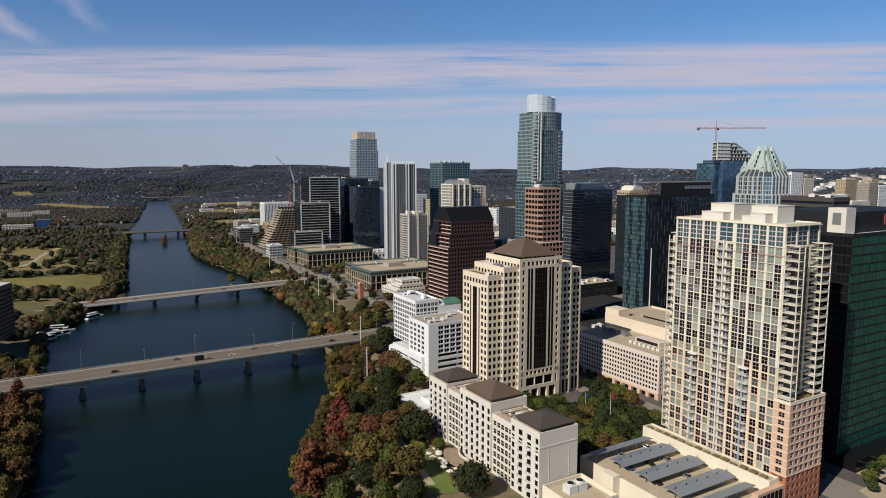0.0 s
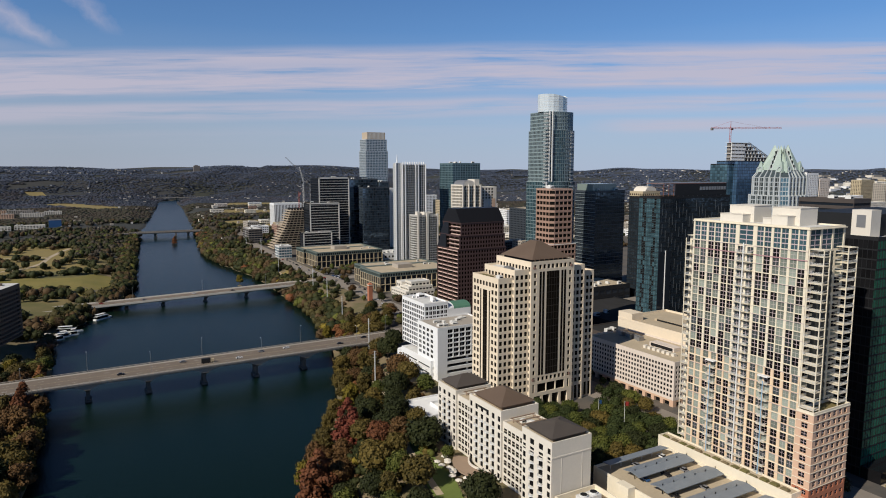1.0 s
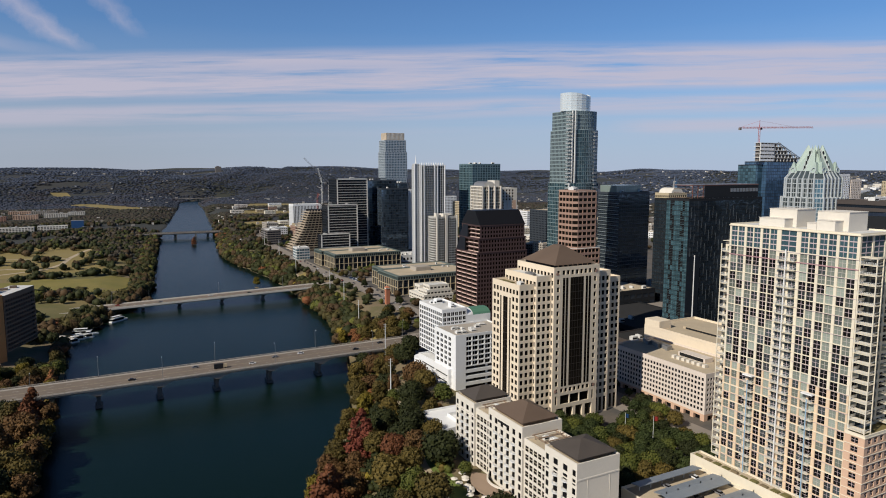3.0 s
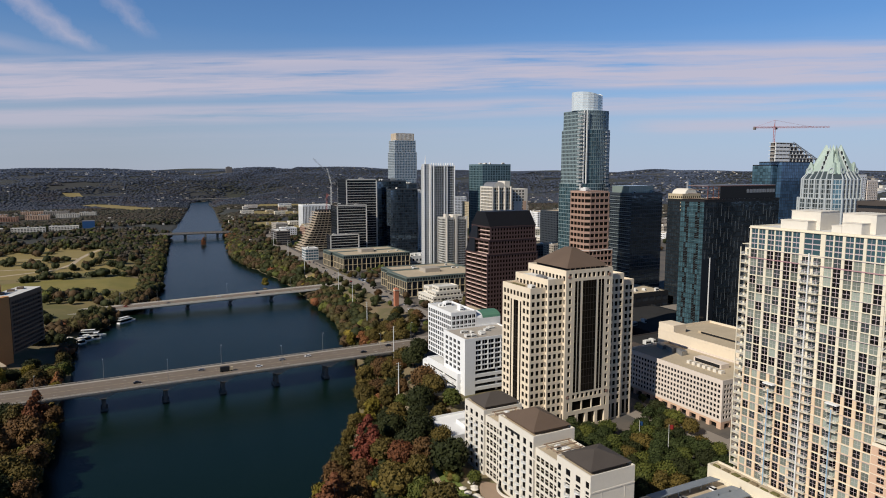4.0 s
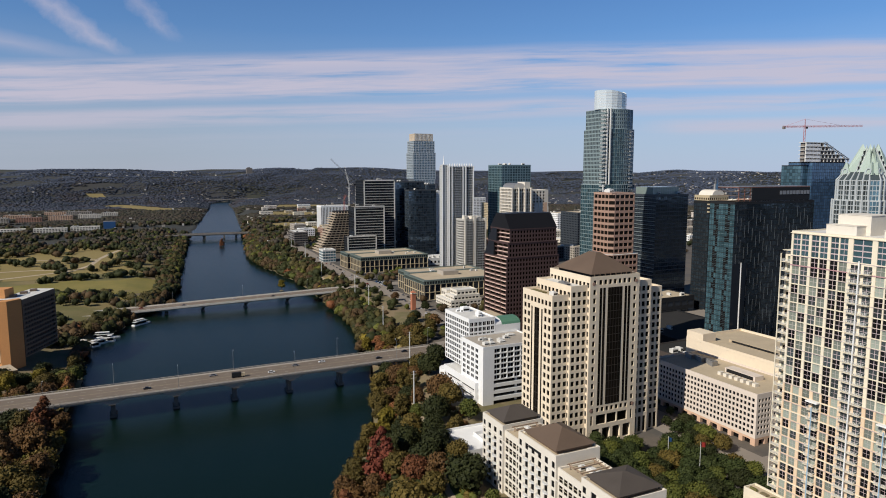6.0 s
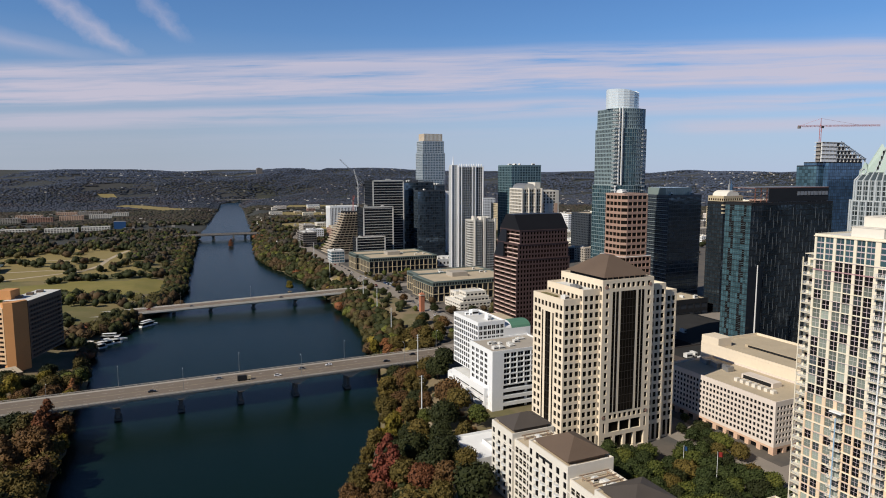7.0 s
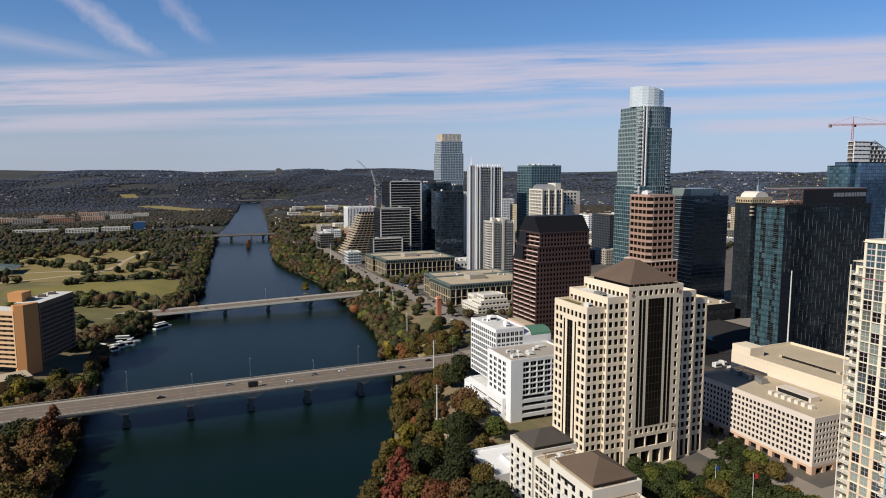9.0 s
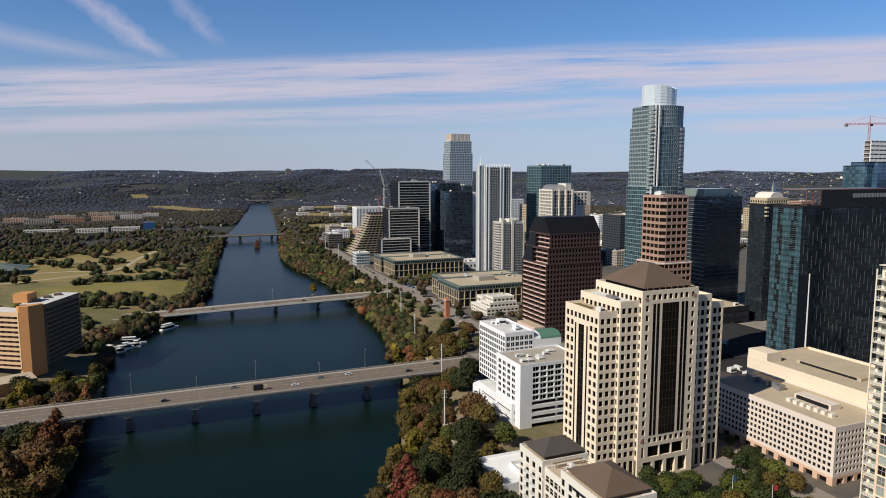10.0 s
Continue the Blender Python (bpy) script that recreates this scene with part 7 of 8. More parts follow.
def low_block(r, x, y, w, d, h):
    z = ground(x, y)
    wall = r.choice(["white", "concrete", "stucco", "brown_stone", "limestone", "pinkish", "concrete_dark", "cream_light"])
    if 600 < x < 700 and 850 < y < 960:
        wall = "slate_panel"
    word = {"slate_panel": "blue-grey", "white": "white", "concrete": "grey", "stucco": "pale", "brown_stone": "brown", "limestone": "limestone", "pinkish": "pinkish", "concrete_dark": "dark grey", "cream_light": "cream"}[wall]
    ob = simple_tower("city_block", "%s low city block with a flat roof" % word, x - w / 2, x + w / 2, y - d / 2, y + d / 2, z - 1, z + h, wall, r.choice(["glass_dark", "glass_black", "glass_brown"]), 3.8, 4.2, .6, .5, .3, 0, .8, 0, .8, 0, 2, r.choice(["white_dirty", "deck_tan", "concrete"]), int(x + y), category="building", group="low city blocks")
    return ob


r = random.Random(77)
TAKEN = [(284, 326, 586, 628), (318, 380, 760, 802), (380, 480, 855, 910), (296, 355, 315, 445), (1120, 1210, 690, 745), (182, 245, 100, 310), (178, 240, 330, 445), (265, 352, 130, 320), (276, 350, 355, 520), (352, 440, 320, 520), (268, 379, 634, 725), (268, 377, 834, 924), (278, 460, 925, 1110), (380, 560, 330, 580), (520, 565, 335, 385), (735, 820, 580, 645), (440, 512, 795, 845), (340, 410, 595, 635), (366, 420, 755, 842), (540, 595, 1298, 1348), (425, 475, 230, 265), (386, 450, 1495, 1545), (265, 300, 1170, 1240)]
AVENUE_Y = (458, 747, 218)
made = 0
for i in range(900):
    x, y = r.uniform(300, 1500), r.uniform(230, 1500)
    b = math.degrees(math.atan2(x, y))
    if not 12 < b < 66 or made > 130:
        continue
    w, d = r.uniform(18, 46), r.uniform(18, 46)
    if any(a - w / 2 < x < b_ + w / 2 and c - d / 2 < y < e + d / 2 for a, b_, c, e in TAKEN) or any(abs(y - q) < 20 + d / 2 for q in AVENUE_Y):
        continue
    if x < shore_n(y) + 95:
        continue
    TAKEN.append((x - w / 2 - 4, x + w / 2 + 4, y - d / 2 - 4, y + d / 2 + 4))
    far = math.hypot(x, y)
    h = r.uniform(6, 22) if far > 700 else r.uniform(10, 30)
    if r.random() < .12 and far > 600 and x > 520:
        h = r.uniform(35, 75)
    low_block(r, x, y, w, d, h)
    made += 1

# cars on the bridges
for x, ln, c in ((22, -4, "black"), (95, -4, "white"), (112, 4, "grey"), (130, 4.4, "white"), (168, -4, "black"), (190, 4, "black"), (60, 5, "grey")):
    car(x, 458 + ln, deck1(x) + .06, 0 if ln < 0 else 180, c, "cars on the near bridge")
for x, ln, c in ((60, -3, "grey"), (110, 3, "white"), (150, -3, "black"), (20, 3, "red")):
    car(x, 747 + ln, deck2(x) + .06, 0 if ln < 0 else 180, c, "cars on the second bridge")
for x, y, c in ((268, 640, "white"), (262, 675, "black"), (266, 730, "grey"), (256, 810, "white"), (263, 880, "black"), (258, 850, "white"), (268, 700, "black"), (261, 940, "red"), (266, 1010, "grey"), (262, 600, "white"), (259, 290, "white"), (256, 245, "grey"), (200, 560, "white"), (203, 575, "grey")):
    car(x, y, ground(x, y) + .25, 88, c, "cars on the avenue")

# tall utility poles along the bank
for x, y in ((151.5, 350.6), (187, 444), (204, 545), (222, 636), (228, 700), (233, 860), (245, 1000), (256, 1150)):
    z = ground(x, y)
    g = Geo(M["steel_white"])
    g.tube((x, y, z), (x, y, z + 27), .42, .24, 7)
    for zz in (23, 25, 26.5):
        g.tube((x - 1.4, y, z + zz), (x + 1.4, y, z + zz), .08, .08, 4)
    solid("utility_pole", g, "tall grey steel utility pole above the bank trees", "utility pole", "utility poles along the bank")

# boats and landing stages at the south bank
for x, y, L, turn, nm in ((-8, 663, 22, -12, "white double-deck river boat at the landing"), (20, 707, 20, 41, "white double-deck tour boat moored at the bank"), (-11, 645, 9, 20, "small white boat at the landing"), (-15, 636, 8, 30, "small white boat at the landing"), (-4, 649, 7, 10, "small white boat at the landing")):
    ob = new("boat")
    ob.matrix_basis = pose(x, y, 0, 0, 0, turn)
    tagged(ob, nm, "boat", "boats at the landing")
    k = L / 2
    g = Geo(M["white"])
    g.prism([(-k, -2), (k * .6, -2), (k, 0), (k * .6, 2), (-k, 2)], -.3, 1.3)
    o = new("hull", g.mesh("hull"))
    o.parent = ob
    g = Geo(M["steel_white"], M["glass_dark"])
    g.box(-k * .85, k * .4, -1.7, 1.7, 1.31, 3.4, 1)
    g.box(-k * .9, k * .5, -1.9, 1.9, 3.4, 3.6, 0)
    o = new("cabin", g.mesh("cabin"))
    o.parent = ob
    g = Geo(M["white"])
    g.box(-k * .8, k * .2, -1.6, 1.6, 5.4, 5.6)
    o = new("sun_roof", g.mesh("sun_roof"))
    o.parent = ob
    g = Geo(M["steel_white"])
    g.box(-.06, .06, -.06, .06, 3.6, 5.4)
    pm = g.mesh("roof_post")
    for xx in (-k * .78, 0, k * .18):
        for yy in (-1.5, 1.5):
            o = new("roof_post", pm)
            o.parent = ob
            o.location = (xx, yy, 0)

M["clay_pale"] = mat("faded_red_brick", (0.36, 0.20, 0.14), 0.9)
PARK_ROWS = [(-60, -25, 1700, 1840)]
# apartment rows, a blue hall and a pavilion in the south park
for x, y, w, d, h in ((-160, 1745, 66, 16, 14), (-92, 1765, 60, 16, 14), (-250, 2130, 60, 20, 18), (-180, 2180, 60, 22, 18), (-110, 2240, 60, 20, 16), (-330, 2120, 70, 18, 18), (-260, 1800, 90, 15, 9), (-150, 2420, 70, 20, 15), (-60, 2330, 46, 20, 14), (-400, 2200, 60, 20, 16), (-300, 2300, 70, 24, 14), (-220, 2460, 60, 22, 12)):
    simple_tower("apartment_block", ("long pale apartment block among park trees" if y < 1900 else "apartment block with a brown roof among trees"), x - w / 2, x + w / 2, y - d / 2, y + d / 2, ground(x, y) - 1, ground(x, y) + h * .7, ("stucco" if y < 1900 else ("brick", "concrete", "clay_pale", "stucco")[int(abs(x) / 10 + y / 10) % 4]), "glass_dark", 3.2, 6, .62, .55, .6, 0, .6, 0, .6, 0, 6, "white_dirty" if y < 1900 else "roof_brown", int(x + y), group="apartment rows by the park")
    PARK_ROWS.append((x - w / 2 - 6, x + w / 2 + 6, y - d / 2 - 70, y + d / 2 + 6))
g = Geo(M["car_blue"], M["steel"])
g.box(-56, -30, 1800, 1820, 7, 25, 0)
g.box(-56.2, -29.8, 1799.8, 1820.2, 25, 25.6, 1)
solid("hall", g, "blue clad hall among park trees", "building")
g = Geo(M["grey_green"], M["steel"])
g.prism([(-255, 1075), (-165, 1075), (-165, 1125), (-255, 1125)], 15, 22, 0, poly2=[(-225, 1096), (-195, 1096), (-195, 1104), (-225, 1104)])
for x in (-250, -228, -206, -170):
    for y in (1078, 1122):
        g.box(x - .4, x + .4, y - .4, y + .4, 6, 15.2, 1)
solid("park_pavilion", g, "broad grey-green roofed park pavilion on posts", "pavilion")
simple_tower("pump_house", "small white riverside pump house", 238, 246, 1270, 1284, 4, 16, "white", "glass_dark", 5, 5, .3, .3, .2, 0, 1, 0, .5, 0, 0)

# flagpole on the plaza
fp = building("flagpole", 221.6, 220.4, 17, "white flagpole with a red flag above the plaza trees", "flagpole")
g = Geo(M["steel_white"])
g.tube((221.6, 220.4, 17), (221.6, 220.4, 36), .16, .08, 8)
part("pole", g, fp)
g = Geo(M["red"], M["white"])
for k in range(4):
    g.quad((221.7 + k * .7, 220.4 + .15 * math.sin(k * 1.6), 33.6 - k * .12), (222.4 + k * .7, 220.4 + .15 * math.sin(k * 1.6 + 1.6), 33.48 - k * .12), (222.4 + k * .7, 220.4 + .15 * math.sin(k * 1.6 + 1.6), 35.5 - k * .12), (221.7 + k * .7, 220.4 + .15 * math.sin(k * 1.6), 35.6 - k * .12), 0)
part("flag", g, fp, "red cloth flag")
fp = building("flagpole", 222.8, 238.9, 17, "white flagpole with a dark blue flag above the plaza trees", "flagpole")
g = Geo(M["steel_white"])
g.tube((222.8, 238.9, 17), (222.8, 238.9, 31), .16, .08, 8)
part("pole", g, fp)
g = Geo(M["car_blue"])
for k in range(4):
    g.quad((222.9 + k * .5, 238.9 + .15 * math.sin(k * 1.6), 28.6 - k * .16), (223.4 + k * .5, 238.9 + .15 * math.sin(k * 1.6 + 1.6), 28.44 - k * .16), (223.4 + k * .5, 238.9 + .15 * math.sin(k * 1.6 + 1.6), 30.3 - k * .16), (222.9 + k * .5, 238.9 + .15 * math.sin(k * 1.6), 30.5 - k * .16), 0)
part("flag", g, fp, "dark blue cloth flag")
# a delivery truck on the near bridge
tk = building("truck", 74, 454, deck1(74), "dark box truck crossing the near bridge", "truck")
for nm, a, b, z0, z1, m in (("cargo_box", 70.5, 76, .7, 3.3, "black_panel"), ("cab", 76.2, 78.4, .6, 2.6, "limestone"), ("chassis", 70.4, 78.4, .4, .68, "dark")):
    g = Geo(M[m])
    g.box(a, b, 452.9, 455.1, deck1(74) + z0, deck1(74) + z1)
    part(nm, g, tk)
for wx in (71.6, 74.6, 77.4):
    for wy in (453.0, 455.0):
        g = Geo(M["dark"])
        g.tube((wx, wy - .15, deck1(74) + .5), (wx, wy + .15, deck1(74) + .5), .45, .45, 10)
        part("wheel", g, tk)
r2 = random.Random(15)
for k in range(26):
    y = 520 + k * 17 + r2.uniform(-4, 4)
    xr = float(np.interp(y, [480, 580, 650, 715, 820, 967], [256, 260, 266, 266, 259, 262]))
    car(xr + r2.choice([-6.5, -3, 3, 6.5]), y, ground(xr, y) + .3, 90, r2.choice(["white", "black", "grey", "grey", "red", "white"]), "cars on the avenue")
for k in range(22):
    x, y = 272 + (k % 2) * 5.5, 735 + (k // 2) * 3.2
    car(x + 4, y, ground(x, y) + .25, 0, r2.choice(["white", "black", "grey", "blue"]), "parked cars")

for pts, m, nm in (([(300, 1560), (420, 1520), (470, 1640), (400, 1760), (310, 1720)], "dry", "dry open ground north of the river"), ([(380, 2050), (520, 2000), (560, 2150), (430, 2240)], "dry", "dry open ground north of the river"), ([(450, 1700), (560, 1660), (600, 1780), (500, 1830)], "concrete", "pale yard north of the river"), ([(480, 2500), (640, 2450), (700, 2620), (540, 2700)], "dry", "dry open ground north of the river")):
    lawn("clearing", pts, M[m], nm)
for k in range(46):
    x, y = r2.uniform(330, 900), r2.uniform(1420, 2500)
    if x < shore_n(y) + 60 or x > y * .62 or any(a - 20 < x < b + 20 and c - 20 < y < d + 20 for a, b, c, d in TAKEN):
        continue
    w, d, h = r2.uniform(16, 46), r2.uniform(14, 30), r2.uniform(6, 13)
    TAKEN.append((x - w / 2 - 6, x + w / 2 + 6, y - d / 2 - 40, y + d / 2 + 6))
    low_block(r2, x, y, w, d, h)

# landing stage with awnings by the boats
stage = building("landing_stage", -24, 645, 0, "timber landing stage with teal awnings at the bank", "landing stage")
g = Geo(M["concrete"])
g.box(-34, -17, 636, 654, -1.5, 1.2)
part("deck", g, stage)
for x, y, m in ((-30, 641, "teal_cloth"), (-25, 646, "stucco"), (-30, 650, "teal_cloth")):
    g = Geo(M[m])
    g.prism([(x - 3, y - 2.2), (x + 3, y - 2.2), (x + 3, y + 2.2), (x - 3, y + 2.2)], 3.9, 4.8, 0, poly2=[(x - 1, y - .3), (x + 1, y - .3), (x + 1, y + .3), (x - 1, y + .3)])
    part("awning", g, stage)
    for sx in (-2.7, 2.7):
        for sy in (-2, 2):
            g = Geo(M["steel"])
            g.box(x + sx - .07, x + sx + .07, y + sy - .07, y + sy + .07, 1.2, 3.9)
            part("post", g, stage)


# ---------------------------------------------------------------- trees
def leaf_mat(name, stops, spread=0.30):
    """Leaves in several tones, varying leaf by leaf and tree by tree."""
    m = bpy.data.materials.new(name)
    m.use_nodes = True
    nt = m.node_tree
    b = nt.nodes["Principled BSDF"]
    b.inputs["Roughness"].default_value = 0.75
    b.inputs["Specular IOR Level"].default_value = 0.25
    geo = nt.nodes.new("ShaderNodeNewGeometry")
    oi = nt.nodes.new("ShaderNodeObjectInfo")
    ad = nt.nodes.new("ShaderNodeMath")
    ad.operation = "MULTIPLY_ADD"
    nt.links.new(geo.outputs["Random Per Island"], ad.inputs[0])
    ad.inputs[1].default_value = 0.55
    mu = nt.nodes.new("ShaderNodeMath")
    mu.operation = "MULTIPLY"
    nt.links.new(oi.outputs["Random"], mu.inputs[0])
    mu.inputs[1].default_value = 0.45
    nt.links.new(mu.outputs[0], ad.inputs[2])
    rp = nt.nodes.new("ShaderNodeValToRGB")
    while len(rp.color_ramp.elements) < len(stops):
        rp.color_ramp.elements.new(0.5)
    for i, (e, c) in enumerate(zip(rp.color_ramp.elements, stops)):
        e.position = i / (len(stops) - 1)
        e.color = (*c, 1)
    nt.links.new(ad.outputs[0], rp.inputs[0])
    nt.links.new(rp.outputs[0], b.inputs["Base Color"])
    return m


LEAF = {
    "dark": leaf_mat("leaf_live_oak", [(0.013, 0.016, 0.004), (0.022, 0.027, 0.006), (0.038, 0.041, 0.010)]),
    "green": leaf_mat("leaf_green", [(0.039, 0.051, 0.009), (0.068, 0.078, 0.014), (0.120, 0.119, 0.020)]),
    "olive": leaf_mat("leaf_olive", [(0.050, 0.039, 0.009), (0.089, 0.065, 0.014), (0.141, 0.099, 0.022)]),
    "yellow": leaf_mat("leaf_yellow_green", [(0.099, 0.079, 0.009), (0.161, 0.122, 0.014), (0.238, 0.172, 0.022)]),
    "brown": leaf_mat("leaf_brown", [(0.060, 0.032, 0.012), (0.102, 0.054, 0.019), (0.158, 0.084, 0.027)]),
    "rust": leaf_mat("leaf_rust", [(0.077, 0.027, 0.012), (0.136, 0.049, 0.019), (0.216, 0.081, 0.030)]),
    "red": leaf_mat("leaf_red", [(0.086, 0.020, 0.012), (0.149, 0.037, 0.022), (0.211, 0.066, 0.033)]),
    # next four: distance haze mixed into the leaf colour, bluer and paler
    "hazy_green": leaf_mat("leaf_hazy_green", [(0.027, 0.032, 0.043), (0.038, 0.045, 0.059), (0.049, 0.058, 0.077)]),
    "hazy_brown": leaf_mat("leaf_hazy_brown", [(0.035, 0.032, 0.039), (0.049, 0.045, 0.053), (0.065, 0.059, 0.068)]),
    "hazy_grey": leaf_mat("leaf_hazy_grey", [(0.039, 0.047, 0.065), (0.052, 0.060, 0.082), (0.066, 0.073, 0.098)]),
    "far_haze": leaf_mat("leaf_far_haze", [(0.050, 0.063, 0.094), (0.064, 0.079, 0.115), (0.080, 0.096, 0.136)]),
    "bare": leaf_mat("leaf_bare_brown", [(0.036, 0.030, 0.022), (0.054, 0.044, 0.031), (0.078, 0.062, 0.042)]),
    "bank_olive": leaf_mat("leaf_bank_olive", [(0.028, 0.025, 0.008), (0.048, 0.041, 0.012), (0.078, 0.063, 0.018)]),
    "bank_brown": leaf_mat("leaf_bank_brown", [(0.032, 0.020, 0.009), (0.056, 0.035, 0.015), (0.088, 0.053, 0.022)]),
    "plaza": leaf_mat("leaf_plaza_oak", [(0.017, 0.025, 0.006), (0.030, 0.042, 0.010), (0.052, 0.064, 0.016)]),
    "mid_green": leaf_mat("leaf_mid_green", [(0.028, 0.029, 0.018), (0.040, 0.040, 0.024), (0.056, 0.054, 0.032)]),
    "mid_brown": leaf_mat("leaf_mid_brown", [(0.036, 0.029, 0.021), (0.052, 0.041, 0.029), (0.070, 0.055, 0.038)]),
    "orange": leaf_mat("leaf_orange", [(0.162, 0.064, 0.024), (0.256, 0.107, 0.038), (0.337, 0.155, 0.061)]),
}


def crown_mesh(seed, w, h, base, n_lobes, n_leaf, leaf, cone=False):
    """A crown of leafy lobes over a dark inner mass, 1:1 in metres."""
    rr = np.random.RandomState(seed)
    lobes = []
    for i in range(n_lobes):
        a = rr.uniform(0, 2 * math.pi)
        t = rr.uniform(0, 1)
        if cone:
            rad = (w / 2 * .82) * (1 - t ** 1.8) ** .8 * rr.uniform(.5, 1)
            z = base + h * t
            s = rr.uniform(.10, .17) * w * (1.05 - .5 * t)
        else:
            ph = rr.uniform(-.35, 1.0)
            rad = (w / 2 - .15 * w) * math.sqrt(max(0.05, 1 - max(0, ph) ** 2)) * rr.uniform(.55, 1.0)
            z = base + h * (.38 + .46 * ph)
            s = rr.uniform(.10, .19) * w
        lobes.append((rad * math.cos(a), rad * math.sin(a), z, s))
    lobes.append((0, 0, base + h * (.45 if cone else .6), w * .26))
    V, F = [], []
    L = np.array(lobes)
    for k in range(n_leaf):
        x, y, z, s = L[rr.randint(len(L))]
        d = rr.normal(size=3)
        d /= np.linalg.norm(d)
        d[2] = d[2] * .8 + .12
        p = np.array((x, y, z)) + d * s * rr.uniform(.75, 1.28)
        u = np.cross(d, rr.normal(size=3))
        u /= np.linalg.norm(u) + 1e-9
        v = np.cross(d + rr.normal(size=3) * .5, u)
        v /= np.linalg.norm(v) + 1e-9
        q = leaf * rr.uniform(.6, 1.3)
        i = len(V)
        V += [tuple(p - u * q - v * q * .5), tuple(p + u * q * .2 - v * q), tuple(p + u * q + v * q * .4), tuple(p - u * q * .3 + v * q)]
        F.append((i, i + 1, i + 2, i + 3))
    return V, F, L


def core(L, V, F, rr, k=.78):
    """Low faceted masses inside the lobes, so that the crown is not see-through."""
    ico = [(0, 0, 1), (.894, 0, .447), (.276, .851, .447), (-.724, .526, .447), (-.724, -.526, .447), (.276, -.851, .447), (.724, .526, -.447), (-.276, .851, -.447), (-.894, 0, -.447), (-.276, -.851, -.447), (.724, -.526, -.447), (0, 0, -1)]
    fs = [(0, 1, 2), (0, 2, 3), (0, 3, 4), (0, 4, 5), (0, 5, 1), (1, 6, 2), (2, 7, 3), (3, 8, 4), (4, 9, 5), (5, 10, 1), (2, 6, 7), (3, 7, 8), (4, 8, 9), (5, 9, 10), (1, 10, 6), (6, 11, 7), (7, 11, 8), (8, 11, 9), (9, 11, 10), (10, 11, 6)]
    for x, y, z, s in L:
        i = len(V)
        for a, b, c in ico:
            q = s * k * rr.uniform(.8, 1.12)
            V.append((x + a * q, y + b * q, z + c * q * .85))
        F += [tuple(i + j for j in f) for f in fs]


ICO_V = np.array([(0, 0, 1), (.894, 0, .447), (.276, .851, .447), (-.724, .526, .447), (-.724, -.526, .447), (.276, -.851, .447), (.724, .526, -.447), (-.276, .851, -.447), (-.894, 0, -.447), (-.276, -.851, -.447), (.724, -.526, -.447), (0, 0, -1)])
ICO_F = np.array([(0, 1, 2), (0, 2, 3), (0, 3, 4), (0, 4, 5), (0, 5, 1), (1, 6, 2), (2, 7, 3), (3, 8, 4), (4, 9, 5), (5, 10, 1), (2, 6, 7), (3, 7, 8), (4, 8, 9), (5, 9, 10), (1, 10, 6), (6, 11, 7), (7, 11, 8), (8, 11, 9), (9, 11, 10), (10, 11, 6)])

OCT_V = np.array([(1, .2, 0), (-.2, 1, 0), (-1, -.2, 0), (.2, -1, 0), (0, 0, 1), (0, 0, -1)])
OCT_F = np.array([(0, 1, 4), (1, 2, 4), (2, 3, 4), (3, 0, 4), (1, 0, 5), (2, 1, 5), (3, 2, 5), (0, 3, 5)])
SHAPES = {}
for nm, args in {"oak": (11, 14, 8.5, 1.8, 60, 2900, .42), "oak2": (12, 12, 9, 1.8, 54, 2500, .40), "tall": (13, 10.5, 12, 2.0, 54, 2500, .38), "cypress": (14, 12.5, 14.5, 1.2, 70, 3200, .40, True), "small": (15, 7.5, 6.5, 1.2, 30, 1300, .34)}.items():
    V, F, L = crown_mesh(*args)
    core(L, V, F, np.random.RandomState(5))
    g = Geo(M["bark"])
    h = args[2] + args[3]
    g.tube((0, 0, -1.0), (0, 0, h * .55), .38, .2, 7)
    for x, y, z, s in L[:7]:
        g.tube((0, 0, h * .22), (x * .8, y * .8, z), .17, .06, 5)
    SHAPES[nm] = (V, F, g)
TREE = {}


def tree_proto(shape, leaf):
    key = (shape, leaf)
    if key not in TREE:
        V, F, g = SHAPES[shape]
        me = bpy.data.meshes.new("crown")
        me.from_pydata(V, [], F)
        me.materials.append(LEAF[leaf])
        me.update()
        TREE[key] = me
        if (shape, "") not in TREE:
            TREE[(shape, "")] = g.mesh("trunk")
    return TREE[(shape, "")], TREE[key]


WORDS = {"dark": "dark green live oak", "plaza": "dense dark green oak", "green": "green broadleaf tree", "olive": "olive-brown autumn tree", "yellow": "yellow-green autumn tree", "brown": "brown autumn tree", "rust": "rust-coloured cypress", "red": "dark red autumn tree", "orange": "orange autumn cypress"}


def tree(x, y, shape, leaf, s, r, where, group):
    tm, cm = tree_proto(shape, leaf)
    ob = new("tree")
    z = max(ground(x, y), 0.3)
    ob.matrix_basis = pose(x, y, z - .1, 0, 0, r.uniform(0, 360)) @ Matrix.Diagonal((s, s, s * r.uniform(.88, 1.12), 1))
    tagged(ob, WORDS[leaf] + " with a full crown " + where, "tree", group)
    for nm, me in (("trunk", tm), ("crown", cm)):
        o = new(nm, me)
        o.parent = ob


r = random.Random(31)
PLACED = []


def free(x, y, d):
    return all((x - a) ** 2 + (y - b) ** 2 > d * d for a, b in PLACED)


